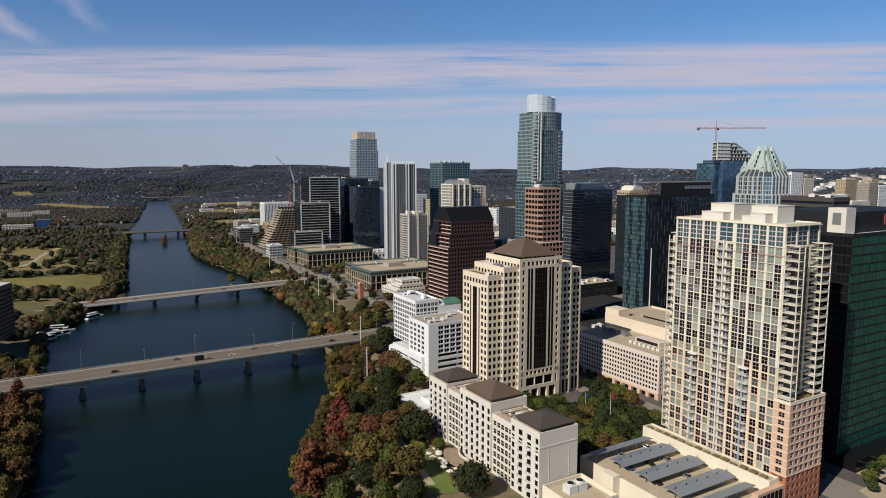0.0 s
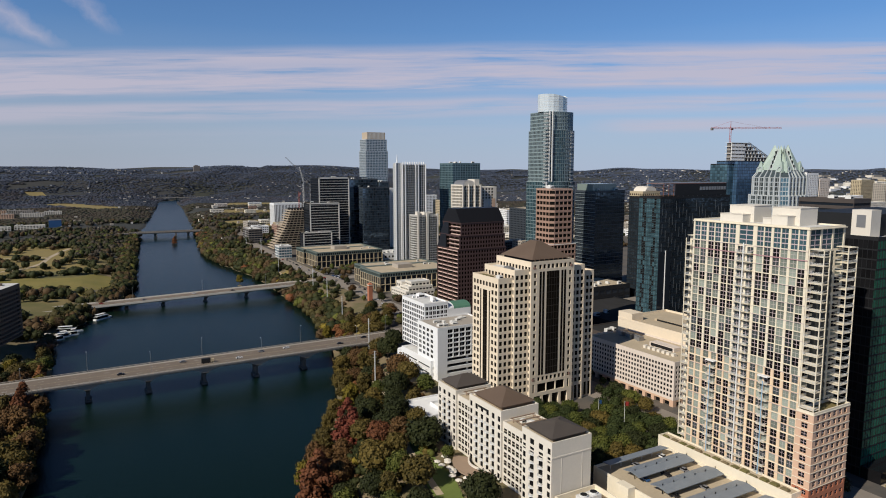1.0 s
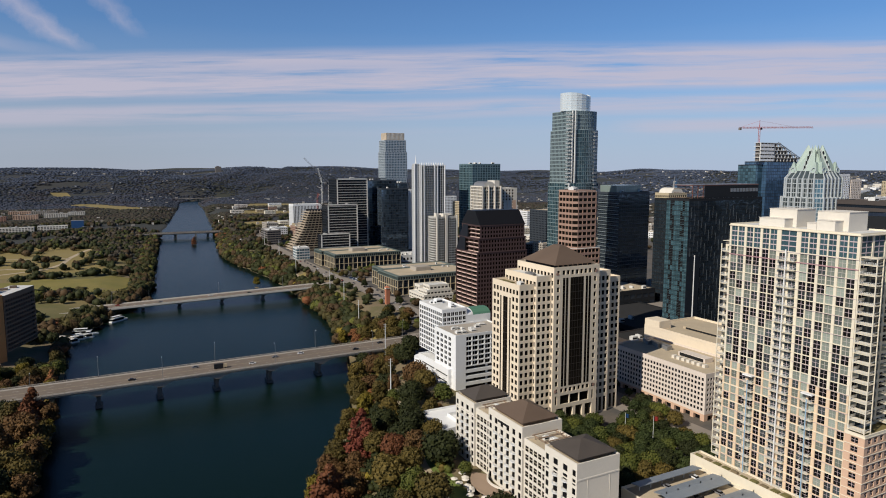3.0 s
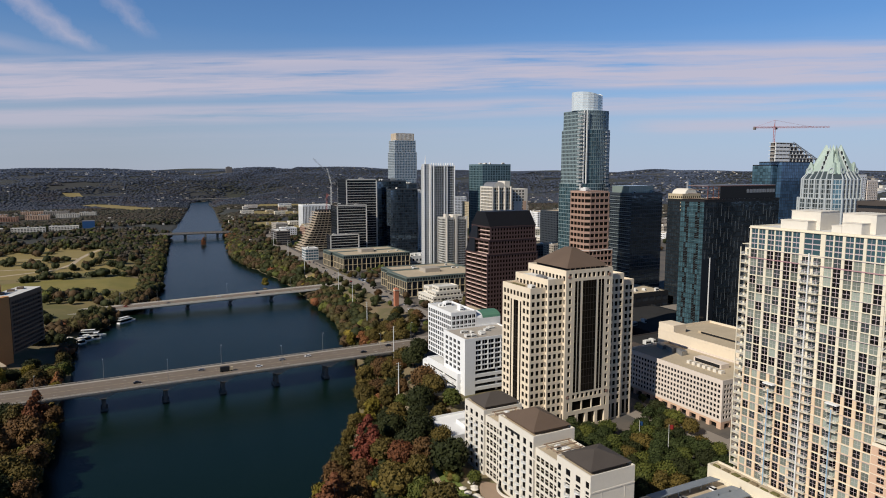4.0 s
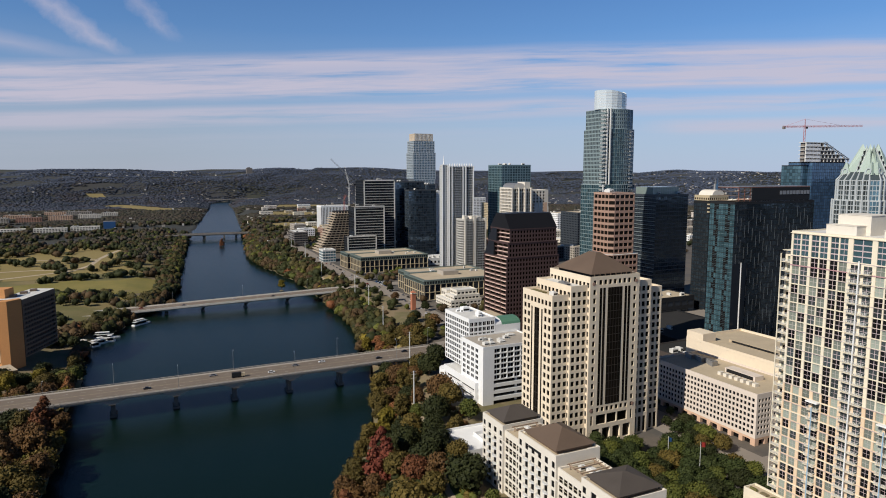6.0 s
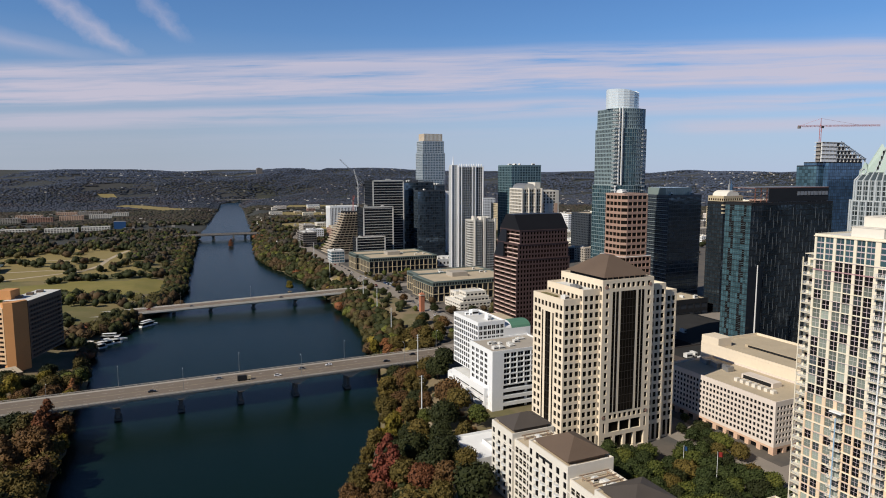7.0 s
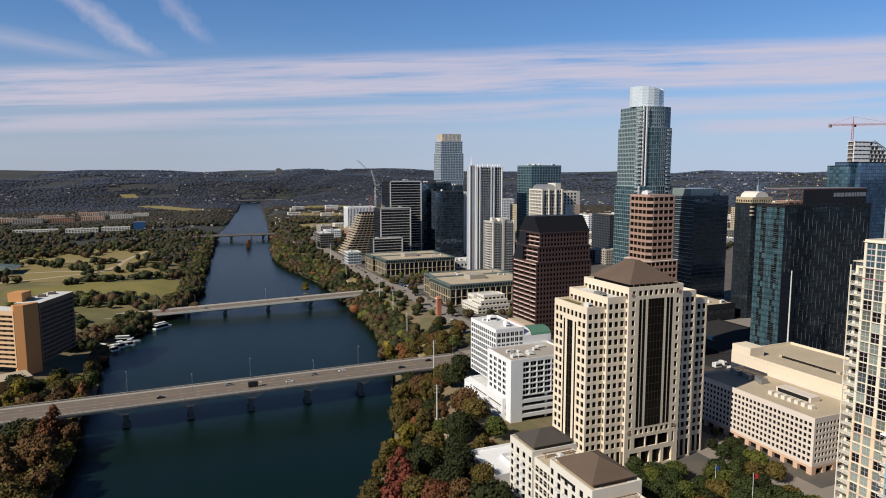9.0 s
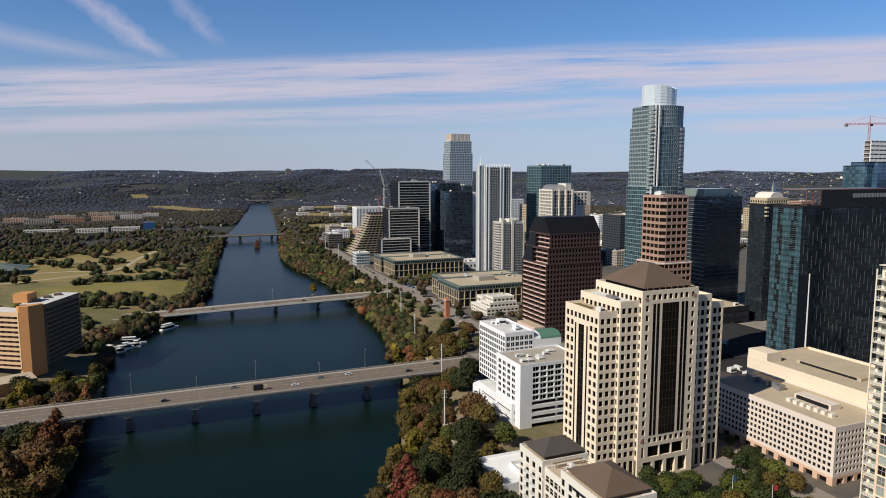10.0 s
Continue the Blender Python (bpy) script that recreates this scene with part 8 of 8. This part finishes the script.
HERO = [(86, 259, "cypress", "rust", 1.60), (115, 300, "cypress", "red", 1.42), (121, 276, "oak", "rust", 1.07), (109, 253, "oak", "olive", 1.28), (106, 285, "oak2", "brown", 0.98), (135, 256, "oak", "dark", 1.50), (138, 292, "oak", "dark", 1.13), (135, 347, "tall", "yellow", 1.20), (132, 363, "small", "yellow", 1.15), (129, 322, "oak", "dark", 0.96), (139, 324, "oak2", "olive", 1.20), (146, 392, "oak", "olive", 1.12), (154, 412, "tall", "olive", 1.40), (161, 381, "oak", "dark", 1.10), (153, 326, "oak", "dark", 1.20), (169, 321, "oak2", "green", 1.10), (169, 355, "oak", "brown", 1.25), (170, 425, "oak", "brown", 1.30), (184, 404, "oak", "dark", 1.30), (196, 420, "oak", "dark", 1.20), (149, 372, "oak2", "orange", 0.95), (116, 226, "oak", "olive", 1.28), (102, 238, "oak", "dark", 1.04), (93, 247, "oak", "dark", 0.90), (213, 492, "oak2", "olive", 1.25), (220, 520, "oak", "dark", 1.0), (236, 552, "oak", "dark", .85), (241, 523, "oak2", "brown", 1.1), (230, 545, "oak2", "olive", .85), (255, 650, "oak2", "brown", .9), (213, 432, "oak", "brown", 0.90), (156, 309, "small", "olive", 1.15), (138, 241, "small", "green", 0.90), (129, 200, "oak", "dark", 1.20), (178, 489, "oak2", "orange", 1.0), (186, 502, "oak2", "orange", .9), (191, 522, "oak2", "orange", .8), (228, 505, "oak", "brown", .8),
        (175, 828, "tall", "yellow", .95), (167, 1366, "cypress", "rust", 1.0),
        (-30, 419, "cypress", "rust", .95), (-25, 379, "oak", "olive", 1.05), (-33, 359, "oak", "olive", 1.1), (-24, 506, "cypress", "orange", .8), (-42, 545, "oak", "dark", 1.0), (-32, 532, "oak", "dark", 1.0), (-52, 520, "oak", "dark", .9), (-28, 398, "tall", "brown", 1.0), (-40, 385, "cypress", "brown", 1.1), (-38, 430, "oak2", "olive", 1.0), (-26, 405, "oak", "olive", 1.05), (-24, 368, "tall", "brown", 1.1), (-36, 366, "oak", "brown", 1.1), (-27, 350, "oak", "olive", 1.0), (-37, 336, "oak", "dark", 1.15), (-25, 334, "tall", "brown", 1.0), (-46, 440, "oak", "dark", 1.0), (-29, 437, "cypress", "rust", 1.0), (-34, 412, "oak", "brown", 1.1), (-44, 370, "oak", "olive", 1.1)]
for x, y, sh, lf, s in HERO:
    tree(x, y, sh, lf, s * (1.28 if x < -20 and y < 445 else 1.0), r, "on the river bank", "trees on the near banks")
    PLACED.append((x, y))


def pick(r, table):
    return r.choices([t[0] for t in table], [t[1] for t in table])[0]


NEARMIX = [("oak", "dark"), ("oak2", "dark"), ("oak2", "green"), ("oak", "olive"), ("tall", "olive"), ("oak2", "olive"), ("oak", "brown"), ("tall", "brown"), ("oak", "olive"), ("tall", "yellow")]


def near_kind(x, y, r):
    """Neighbouring trees tend to be of one kind."""
    v = .5 + 1.25 * noise.noise((x / 24, y / 24, 4.4)) + r.uniform(-.28, .28)
    k = NEARMIX[min(len(NEARMIX) - 1, max(0, int(v * len(NEARMIX))))]
    return ("oak", "olive") if k[1] == "yellow" and shore_n(y) + 16 < x else k

BUILT = [(144, 168, 176, 270), (148, 178, 276, 306), (180, 248, 266, 305), (174, 226, 330, 405), (190, 238, 402, 442), (176, 222, 130, 196), (130, 168, 158, 180), (250, 258, 596, 604), (-143, -28, 530, 625), (124, 142, 204, 242), (116, 128, 206, 250)]


def clear_of(x, y, m):
    if any(a - m < x < b + m and c - m < y < d + m for a, b, c, d in BUILT):
        return False
    return abs(y - 458) > 15 + m * .6 and abs(y - 747) > 13 + m * .6


GAPS = [(176, 398, 9), (176, 383, 8), (167, 371, 8), (212, 545, 8), (205, 523, 9), (199, 497, 8), (128, 236, 7), (133, 275, 7), (137, 309, 6), (146, 337, 6), (172, 337, 7), (184, 339, 8)]
n_near = len(HERO)
for i in range(9000):
    if n_near > 250:
        break
    if r.random() < .84:
        y = 205 + 320 * r.random()
        n = shore_n(y)
        lim = 62 if y < 330 else 48
        x = n + 1 + lim * r.random() ** 1.35
        if 246 < x < 268 or x > 205 and y < 330:
            continue
    else:
        y = r.uniform(320, 560)
        x = shore_s(y) - 1 - 45 * r.random() ** 1.5
    if not clear_of(x, y, 2.6) or not free(x, y, 10.8 if y < 430 and x > 0 else 9.6) or any(math.dist((x, y), q) < k for *q, k in GAPS):
        continue
    sh, lf = near_kind(x, y, r)
    tree(x, y, sh, lf, r.uniform(.8, 1.22), r, "on the river bank", "trees on the near banks")
    PLACED.append((x, y))
    n_near += 1
# low shrubs and saplings between the bank trees
spots = []
for i in range(2600):
    y = r.uniform(205, 560)
    x = shore_n(y) + 2 + 58 * r.random() if r.random() < .8 else shore_s(y) - 2 - 50 * r.random()
    if 205 < x or not clear_of(x, y, 1.5) or any(math.dist((x, y), q) < k * .8 for *q, k in GAPS) or noise.noise((x / 9, y / 9, 7.7)) < -.12:
        continue
    spots.append((x, y, r.uniform(2.2, 5.5), r.uniform(1.6, 4.2), pick(r, [(0, 4), (1, 3), (2, 2), (3, 1.6), (5, .3)])))
    if len(spots) > 900:
        break
UNDERGROWTH = spots
# street and plaza oaks by the towers
n_plaza = 0
for i in range(900):
    x, y = r.uniform(169, 260), r.uniform(195, 264)
    if n_plaza > 90 or not free(x, y, 6.0) or not clear_of(x, y, 2.5) or x > 246 and y < 238 or 219 < x < 249 and y > 251:
        continue
    tree(x, y, r.choice(["oak", "oak2"]), r.choice(["plaza", "plaza", "plaza", "dark", "olive", "green"]), r.uniform(.66, .90), r, "on the plaza", "plaza trees")
    PLACED.append((x, y))
    n_plaza += 1
for x, y in ((262, 300), (262, 318), (248, 330), (240, 345), (238, 372), (238, 395), (262, 590), (268, 605), (272, 640), (268, 700), (275, 735), (268, 780), (272, 830), (247, 150), (252, 138), (262, 150), (232, 322), (222, 326)):
    tree(x, y, r.choice(["small", "oak2"]), r.choice(["dark", "green", "olive"]), r.uniform(.65, .9), r, "beside the street", "street trees")


lawn("pavement", [(258, 118), (276, 118), (276.5, 135.5), (300, 135.5), (300, 128), (262, 127)][::-1], M["path"], "pale street corner pavement below the green tower")
for x, y, lf in ((272, 128, "green"), (266, 124, "plaza"), (281, 131, "plaza"), (290, 131, "green"), (252, 262, "plaza"), (254, 272, "dark"), (253, 283, "plaza"), (266, 268, "dark"), (266, 282, "plaza"), (266, 294, "dark")):
    tree(x, y, "small", lf, r.uniform(.7, .95), r, "beside the street", "street trees")


# ---- woods beyond, too many to count
def grove(name, label, spots, leafy, mats, seed):
    """Many small trees in one mesh: spots of (x, y, width, height, tone)."""
    rr = np.random.RandomState(seed)
    base = 0
    tri_v, tri_f, tri_m = [], [], []
    for x, y, w, h, tone in spots:
        z = ground(x, y)
        k = 3 if leafy else 1
        if not leafy:
            a = rr.uniform(0, 1.57)
            p = OCT_V * (rr.uniform(.7, 1.25, (6, 1)) * np.array((w * .66, w * .66, h * .22)))
            p = p @ np.array(((math.cos(a), math.sin(a), 0), (-math.sin(a), math.cos(a), 0), (0, 0, 1))) + np.array((x, y, z + h * .22))
            tri_v.append(p)
            tri_f.append(OCT_F + base)
            tri_m += [tone] * 8
            base += 6
            continue
        for j in range(k):
            ox, oy = (rr.uniform(-.28, .28) * w, rr.uniform(-.28, .28) * w) if k > 1 else (0, 0)
            s = w * (.36 if k > 1 else .5)
            p = ICO_V * (rr.uniform(.72, 1.2, (12, 1)) * np.array((s, s, h * .5))) + np.array((x + ox, y + oy, z + h * (.5 + (rr.uniform(-.06, .16) if k > 1 else 0))))
            tri_v.append(p)
            tri_f.append(ICO_F + base)
            tri_m += [tone] * 20
            base += 12
        for j in range(leafy):
            d = rr.normal(size=3)
            d /= np.linalg.norm(d)
            p = np.array((x, y, z + h * .55)) + d * np.array((w * .5, w * .5, h * .48)) * rr.uniform(.75, 1.05)
            u = rr.normal(size=3)
            u *= w * .052 / np.linalg.norm(u)
            v = np.cross(u, rr.normal(size=3))
            v *= w * .052 / (np.linalg.norm(v) + 1e-9)
            tri_v.append(np.array((p - u, p + v, p + u, p - v)))
            tri_f.append(np.array(((0, 1, 2), (0, 2, 3))) + base)
            tri_m += [tone] * 2
            base += 4
    me = bpy.data.meshes.new(name)
    me.from_pydata(np.concatenate(tri_v).tolist(), [], np.concatenate(tri_f).tolist())
    for m in mats:
        me.materials.append(LEAF[m])
    me.polygons.foreach_set("material_index", tri_m)
    me.polygons.foreach_set("use_smooth", [True] * len(tri_m))
    me.update()
    return tagged(new(name, me), label, "trees", kind="stuff")


TONES = ["dark", "olive", "brown", "green", "rust", "yellow"]
grove("undergrowth", "low shrubs and saplings between the bank trees", UNDERGROWTH, 40, TONES, 21)
spots = []
for i in range(6000):
    y = r.uniform(520, 760) if r.random() < .45 else r.uniform(735, 1560)
    if r.random() < .66:
        wid = 25 if y < 735 else 30 - 6 * sm((y - 900) / 300)
        x = shore_n(y) - .5 + wid * r.random() ** 1.2
    else:
        x = shore_s(y) + .5 - (20 if y > 770 else 30) * r.random() ** 1.4
    if not clear_of(x, y, 2.5) or not free(x, y, 6.4 if 480 < y < 740 and x > 100 else 6.2) or any(math.dist((x, y), q) < 11 for q in ((-8, 663), (-18, 660), (20, 707), (-11, 645), (-15, 636), (13, 700), (-27, 641), (-27, 650))):
        continue
    if (y < 735 and x > 100 and x > shore_n(y) + 16 and r.random() < .35) or (224 < x < 251 and 792 < y < 854):
        continue
    PLACED.append((x, y))
    tn = .5 + noise.noise((x / 22, y / 22, 3.9)) + r.uniform(-.3, .3)
    spots.append((x, y, r.uniform(8, 15), r.uniform(6, 11), 0 if tn < .36 else 3 if tn < .44 else 1 if tn < .70 else 2 if tn < 1.08 else 4 if tn < 1.15 else 5))
    if len(spots) > 900:
        break
grove("bank_woods", "mixed autumn trees crowding both river banks", spots, 170, ["dark", "bank_olive", "bank_brown", "green", "rust", "yellow"], 3)

spots = []
# rows and clumps of live oaks round the meadows: ends, count, tone
OAK_ROWS = [(-94, 965, -36, 976, 9, 0), (-17, 979, 30, 972, 8, 0), (-100, 1124, -75, 1047, 4, 0), (-73, 1148, -51, 1157, 4, 0), (-40, 1049, -19, 1083, 3, 0), (-18, 1177, 15, 1175, 5, 0), (13, 1065, 26, 1017, 4, 0), (35, 1036, 50, 1011, 4, 0), (34, 1155, 45, 1093, 4, 0), (20, 1343, 51, 1298, 4, 0), (-100, 1238, -83, 1264, 2, 2), (-150, 1156, -121, 1123, 4, 0), (-66, 842, -14, 814, 7, 0), (15, 787, 48, 792, 5, 1)]
for xa, ya, xb, yb, n, tn in OAK_ROWS:
    for k in range(n):
        x = xa + (xb - xa) * k / max(1, n - 1) + r.uniform(-5, 5)
        y = ya + (yb - ya) * k / max(1, n - 1) + r.uniform(-9, 9)
        PLACED.append((x, y))
        spots.append((x, y, r.uniform(9, 19), r.uniform(6, 10.5), tn if r.random() < .88 else 2))
        if r.random() < .5:
            spots.append((x + r.uniform(-9, 9), y + r.uniform(-16, 16), r.uniform(6, 12), r.uniform(4, 8), pick(r, [(0, 5), (1, 1), (2, 1)])))
for i in range(3000):
    x, y = r.uniform(-420, 60), r.uniform(640, 1420)
    if x > shore_s(y) - 8 or (-170 < x and 836 < y < 1275 and (y < 990 or r.random() < .80)) or abs(y - 744) < 16 or not clear_of(x, y, 4) or not free(x, y, 7):
        continue
    if y < 1275 and not (x > -170 and y < 836) and noise.noise((x / 60, y / 60, 1)) < -.02:
        continue
    PLACED.append((x, y))
    spots.append((x, y, r.uniform(9, 17), r.uniform(7, 11), pick(r, [(0, 5), (1, 1.6), (2, 1.6), (3, .3)])))
    if len(spots) > 560:
        break
grove("park_oaks", "dark live oaks scattered over the park", spots, 90, ["dark", "bank_olive", "bank_brown", "green"], 4)

# trees along the city streets and in car parks
spots = []
for i in range(2500):
    y = r.uniform(480, 1450)
    x = shore_n(y) + 30 + 140 * r.random() ** 1.6
    if any(a - 3 < x < b + 3 and c - 3 < y < d + 3 for a, b, c, d in TAKEN) or any(abs(y - q) < 14 for q in AVENUE_Y):
        continue
    road_x = float(np.interp(y, [330, 480, 600, 720, 860, 1000, 1200, 1400], [256, 256, 262, 266, 260, 263, 272, 300]))
    if abs(x - road_x) < 12.5 or not free(x, y, 6.5 if y > 740 else 9) or 225 < x < 254 and 560 < y < 600 or not clear_of(x, y, 1):
        continue
    PLACED.append((x, y))
    spots.append((x, y, r.uniform(6, 11), r.uniform(4, 7.5), pick(r, [(0, 4.5), (1, 2), (2, 2.2), (3, .6)])))
    if len(spots) > 330:
        break
grove("street_woods", "small mixed trees along the city streets", spots, 90, ["dark", "bank_olive", "bank_brown", "green"], 9)

# woodland over the far land, thinning where houses stand
spots, spots2 = [], []
for i in range(230000):
    b = radians(r.uniform(-24, 68))
    d = 1150 + 3750 * r.random() ** 1.15
    x, y = d * math.sin(b), d * math.cos(b)
    if shore_s(y) - 4 < x < shore_n(y) + 4 and d < 3480:
        continue
    if x > 0 and y < 1500 and x > shore_n(y) + 40:
        if r.random() < .80:
            continue
    elif y < 1400 and x < 0 and y < 1380:
        continue
    if abs((x - 25) + (y - 2790) * .42) < 62 and 2560 < y < 3010 and -110 < x < 165 or -200 < x < -105 and 3370 < y < 3540 or any(a < x < b_ and c < y < e for a, b_, c, e in PARK_ROWS) or (x > 300 and 1350 < y < 2750 and (any(a < x < b_ and c < y < e for a, b_, c, e in TAKEN) or any(a < x < b_ and c < y < e for a, b_, c, e in ((310, 460, 1540, 1740), (390, 550, 2030, 2220), (460, 590, 1680, 1810), (490, 690, 2480, 2680))))):
        continue
    if b > .86 and d < 4600 and r.random() < .5:
        continue
    open_ = noise.noise((x / 230, y / 170, 3.3)) + .4 * noise.noise((x / 70, y / 60, 8.3))
    if open_ > .42 + (.1 if d > 2500 else 0):
        continue
    k = 1 + (d - 1150) / 5200
    pt = noise.noise((x / 160, y / 160, 6.1)) + .5 * noise.noise((x / 50, y / 50, 2.1)) + r.uniform(-.3, .3)
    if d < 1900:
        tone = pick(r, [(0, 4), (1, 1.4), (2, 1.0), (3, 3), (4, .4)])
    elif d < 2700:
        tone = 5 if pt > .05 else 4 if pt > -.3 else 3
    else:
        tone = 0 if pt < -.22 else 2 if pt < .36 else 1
        # the further off, the more trees take the haze-coloured tone
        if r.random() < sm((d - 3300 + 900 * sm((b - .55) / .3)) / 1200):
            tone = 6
    q = 1.0 if d < 1900 else .72
    s = (x, y, r.uniform(8, 15) * k * q, r.uniform(6, 10.5) * (1 + .25 * (k - 1)), tone)
    if d < 1900:
        if len(spots) < 2600:
            spots.append(s)
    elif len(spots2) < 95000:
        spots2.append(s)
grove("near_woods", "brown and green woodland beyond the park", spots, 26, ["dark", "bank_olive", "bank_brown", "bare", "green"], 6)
grove("far_woods", "endless dark woodland rolling to the hills", spots2, 0, ["hazy_green", "hazy_brown", "hazy_grey", "bare", "mid_green", "mid_brown", "far_haze"], 7)

# houses glinting among the far trees
g = Geo(M["white"], M["stucco"], M["brick"], M["concrete"], M["concrete"])
for i in range(2600):
    b = radians(r.uniform(-22, 67))
    d = 1500 + 3300 * r.random()
    x, y = d * math.sin(b), d * math.cos(b)
    if shore_s(y) - 12 < x < shore_n(y) + 12:
        continue
    dens = noise.noise((x / 420, y / 420, 12)) + (.35 if b > radians(40) else 0)
    if dens < r.uniform(-.1, .5):
        continue
    z = ground(x, y)
    w, e, h = r.uniform(4, 9), r.uniform(4, 9), r.uniform(.5, 2.6) * (2.6 if r.random() < .10 else 1)
    k = 1 + (d - 1500) / 5200
    g.prism([(x - w * k / 2, y - e / 2), (x + w * k / 2, y - e / 2), (x + w * k / 2, y + e / 2), (x - w * k / 2, y + e / 2)], z - 2, z + h + 3, r.choice([1, 1, 4, 4, 4, 4]), 3)
for i in range(240):
    b, d = radians(r.uniform(52, 67)), 1250 + 1500 * r.random()
    x, y = d * math.sin(b), d * math.cos(b)
    if any(a - 30 < x < b_ + 30 and c - 30 < y < e + 30 for a, b_, c, e in TAKEN):
        continue
    z = ground(x, y)
    w, e, h = r.uniform(12, 40), r.uniform(12, 30), r.choice([5, 6, 7, 9, 12])
    g.box(x - w / 2, x + w / 2, y - e / 2, y + e / 2, z - 2, z + h, r.choice([0, 1, 1, 2, 3]))
for i in range(150):
    b, d = radians(r.uniform(53, 67)), 2500 + 1700 * r.random()
    x, y = d * math.sin(b), d * math.cos(b)
    z = ground(x, y)
    w, e, h = r.uniform(20, 90), r.uniform(14, 40), r.uniform(7, 14)
    g.box(x - w / 2, x + w / 2, y - e / 2, y + e / 2, z - 2, z + h, r.choice([0, 1, 1, 1, 3]))
tagged(new("suburb_houses", g.mesh("suburb_houses")), "pale houses and halls scattered through far woodland", "houses", kind="stuff")

g = Geo(M["concrete_dark"])
hz = max(ground(666, 4300), 150)
g.box(648, 684, 4290, 4310, ground(666, 4300) - 8, hz + 20)
g.box(656, 672, 4292, 4308, hz + 20, hz + 24)
solid("hilltop_block", g, "dark block standing on a far hilltop", "building")

for x, y in ((175, 828), (167, 1366)):
    g = Geo(M["earth"])
    rim = [(x + 3.4 * math.cos(k * .628) * (1 + .2 * math.sin(k * 2.3)), y + 4.6 * math.sin(k * .628)) for k in range(10)]
    g.prism(rim, -3, .45, 0, poly2=[(x + (a - x) * .7, y + (b - y) * .7) for a, b in rim])
    solid("islet", g, "small earthen islet with one tree", "islet")
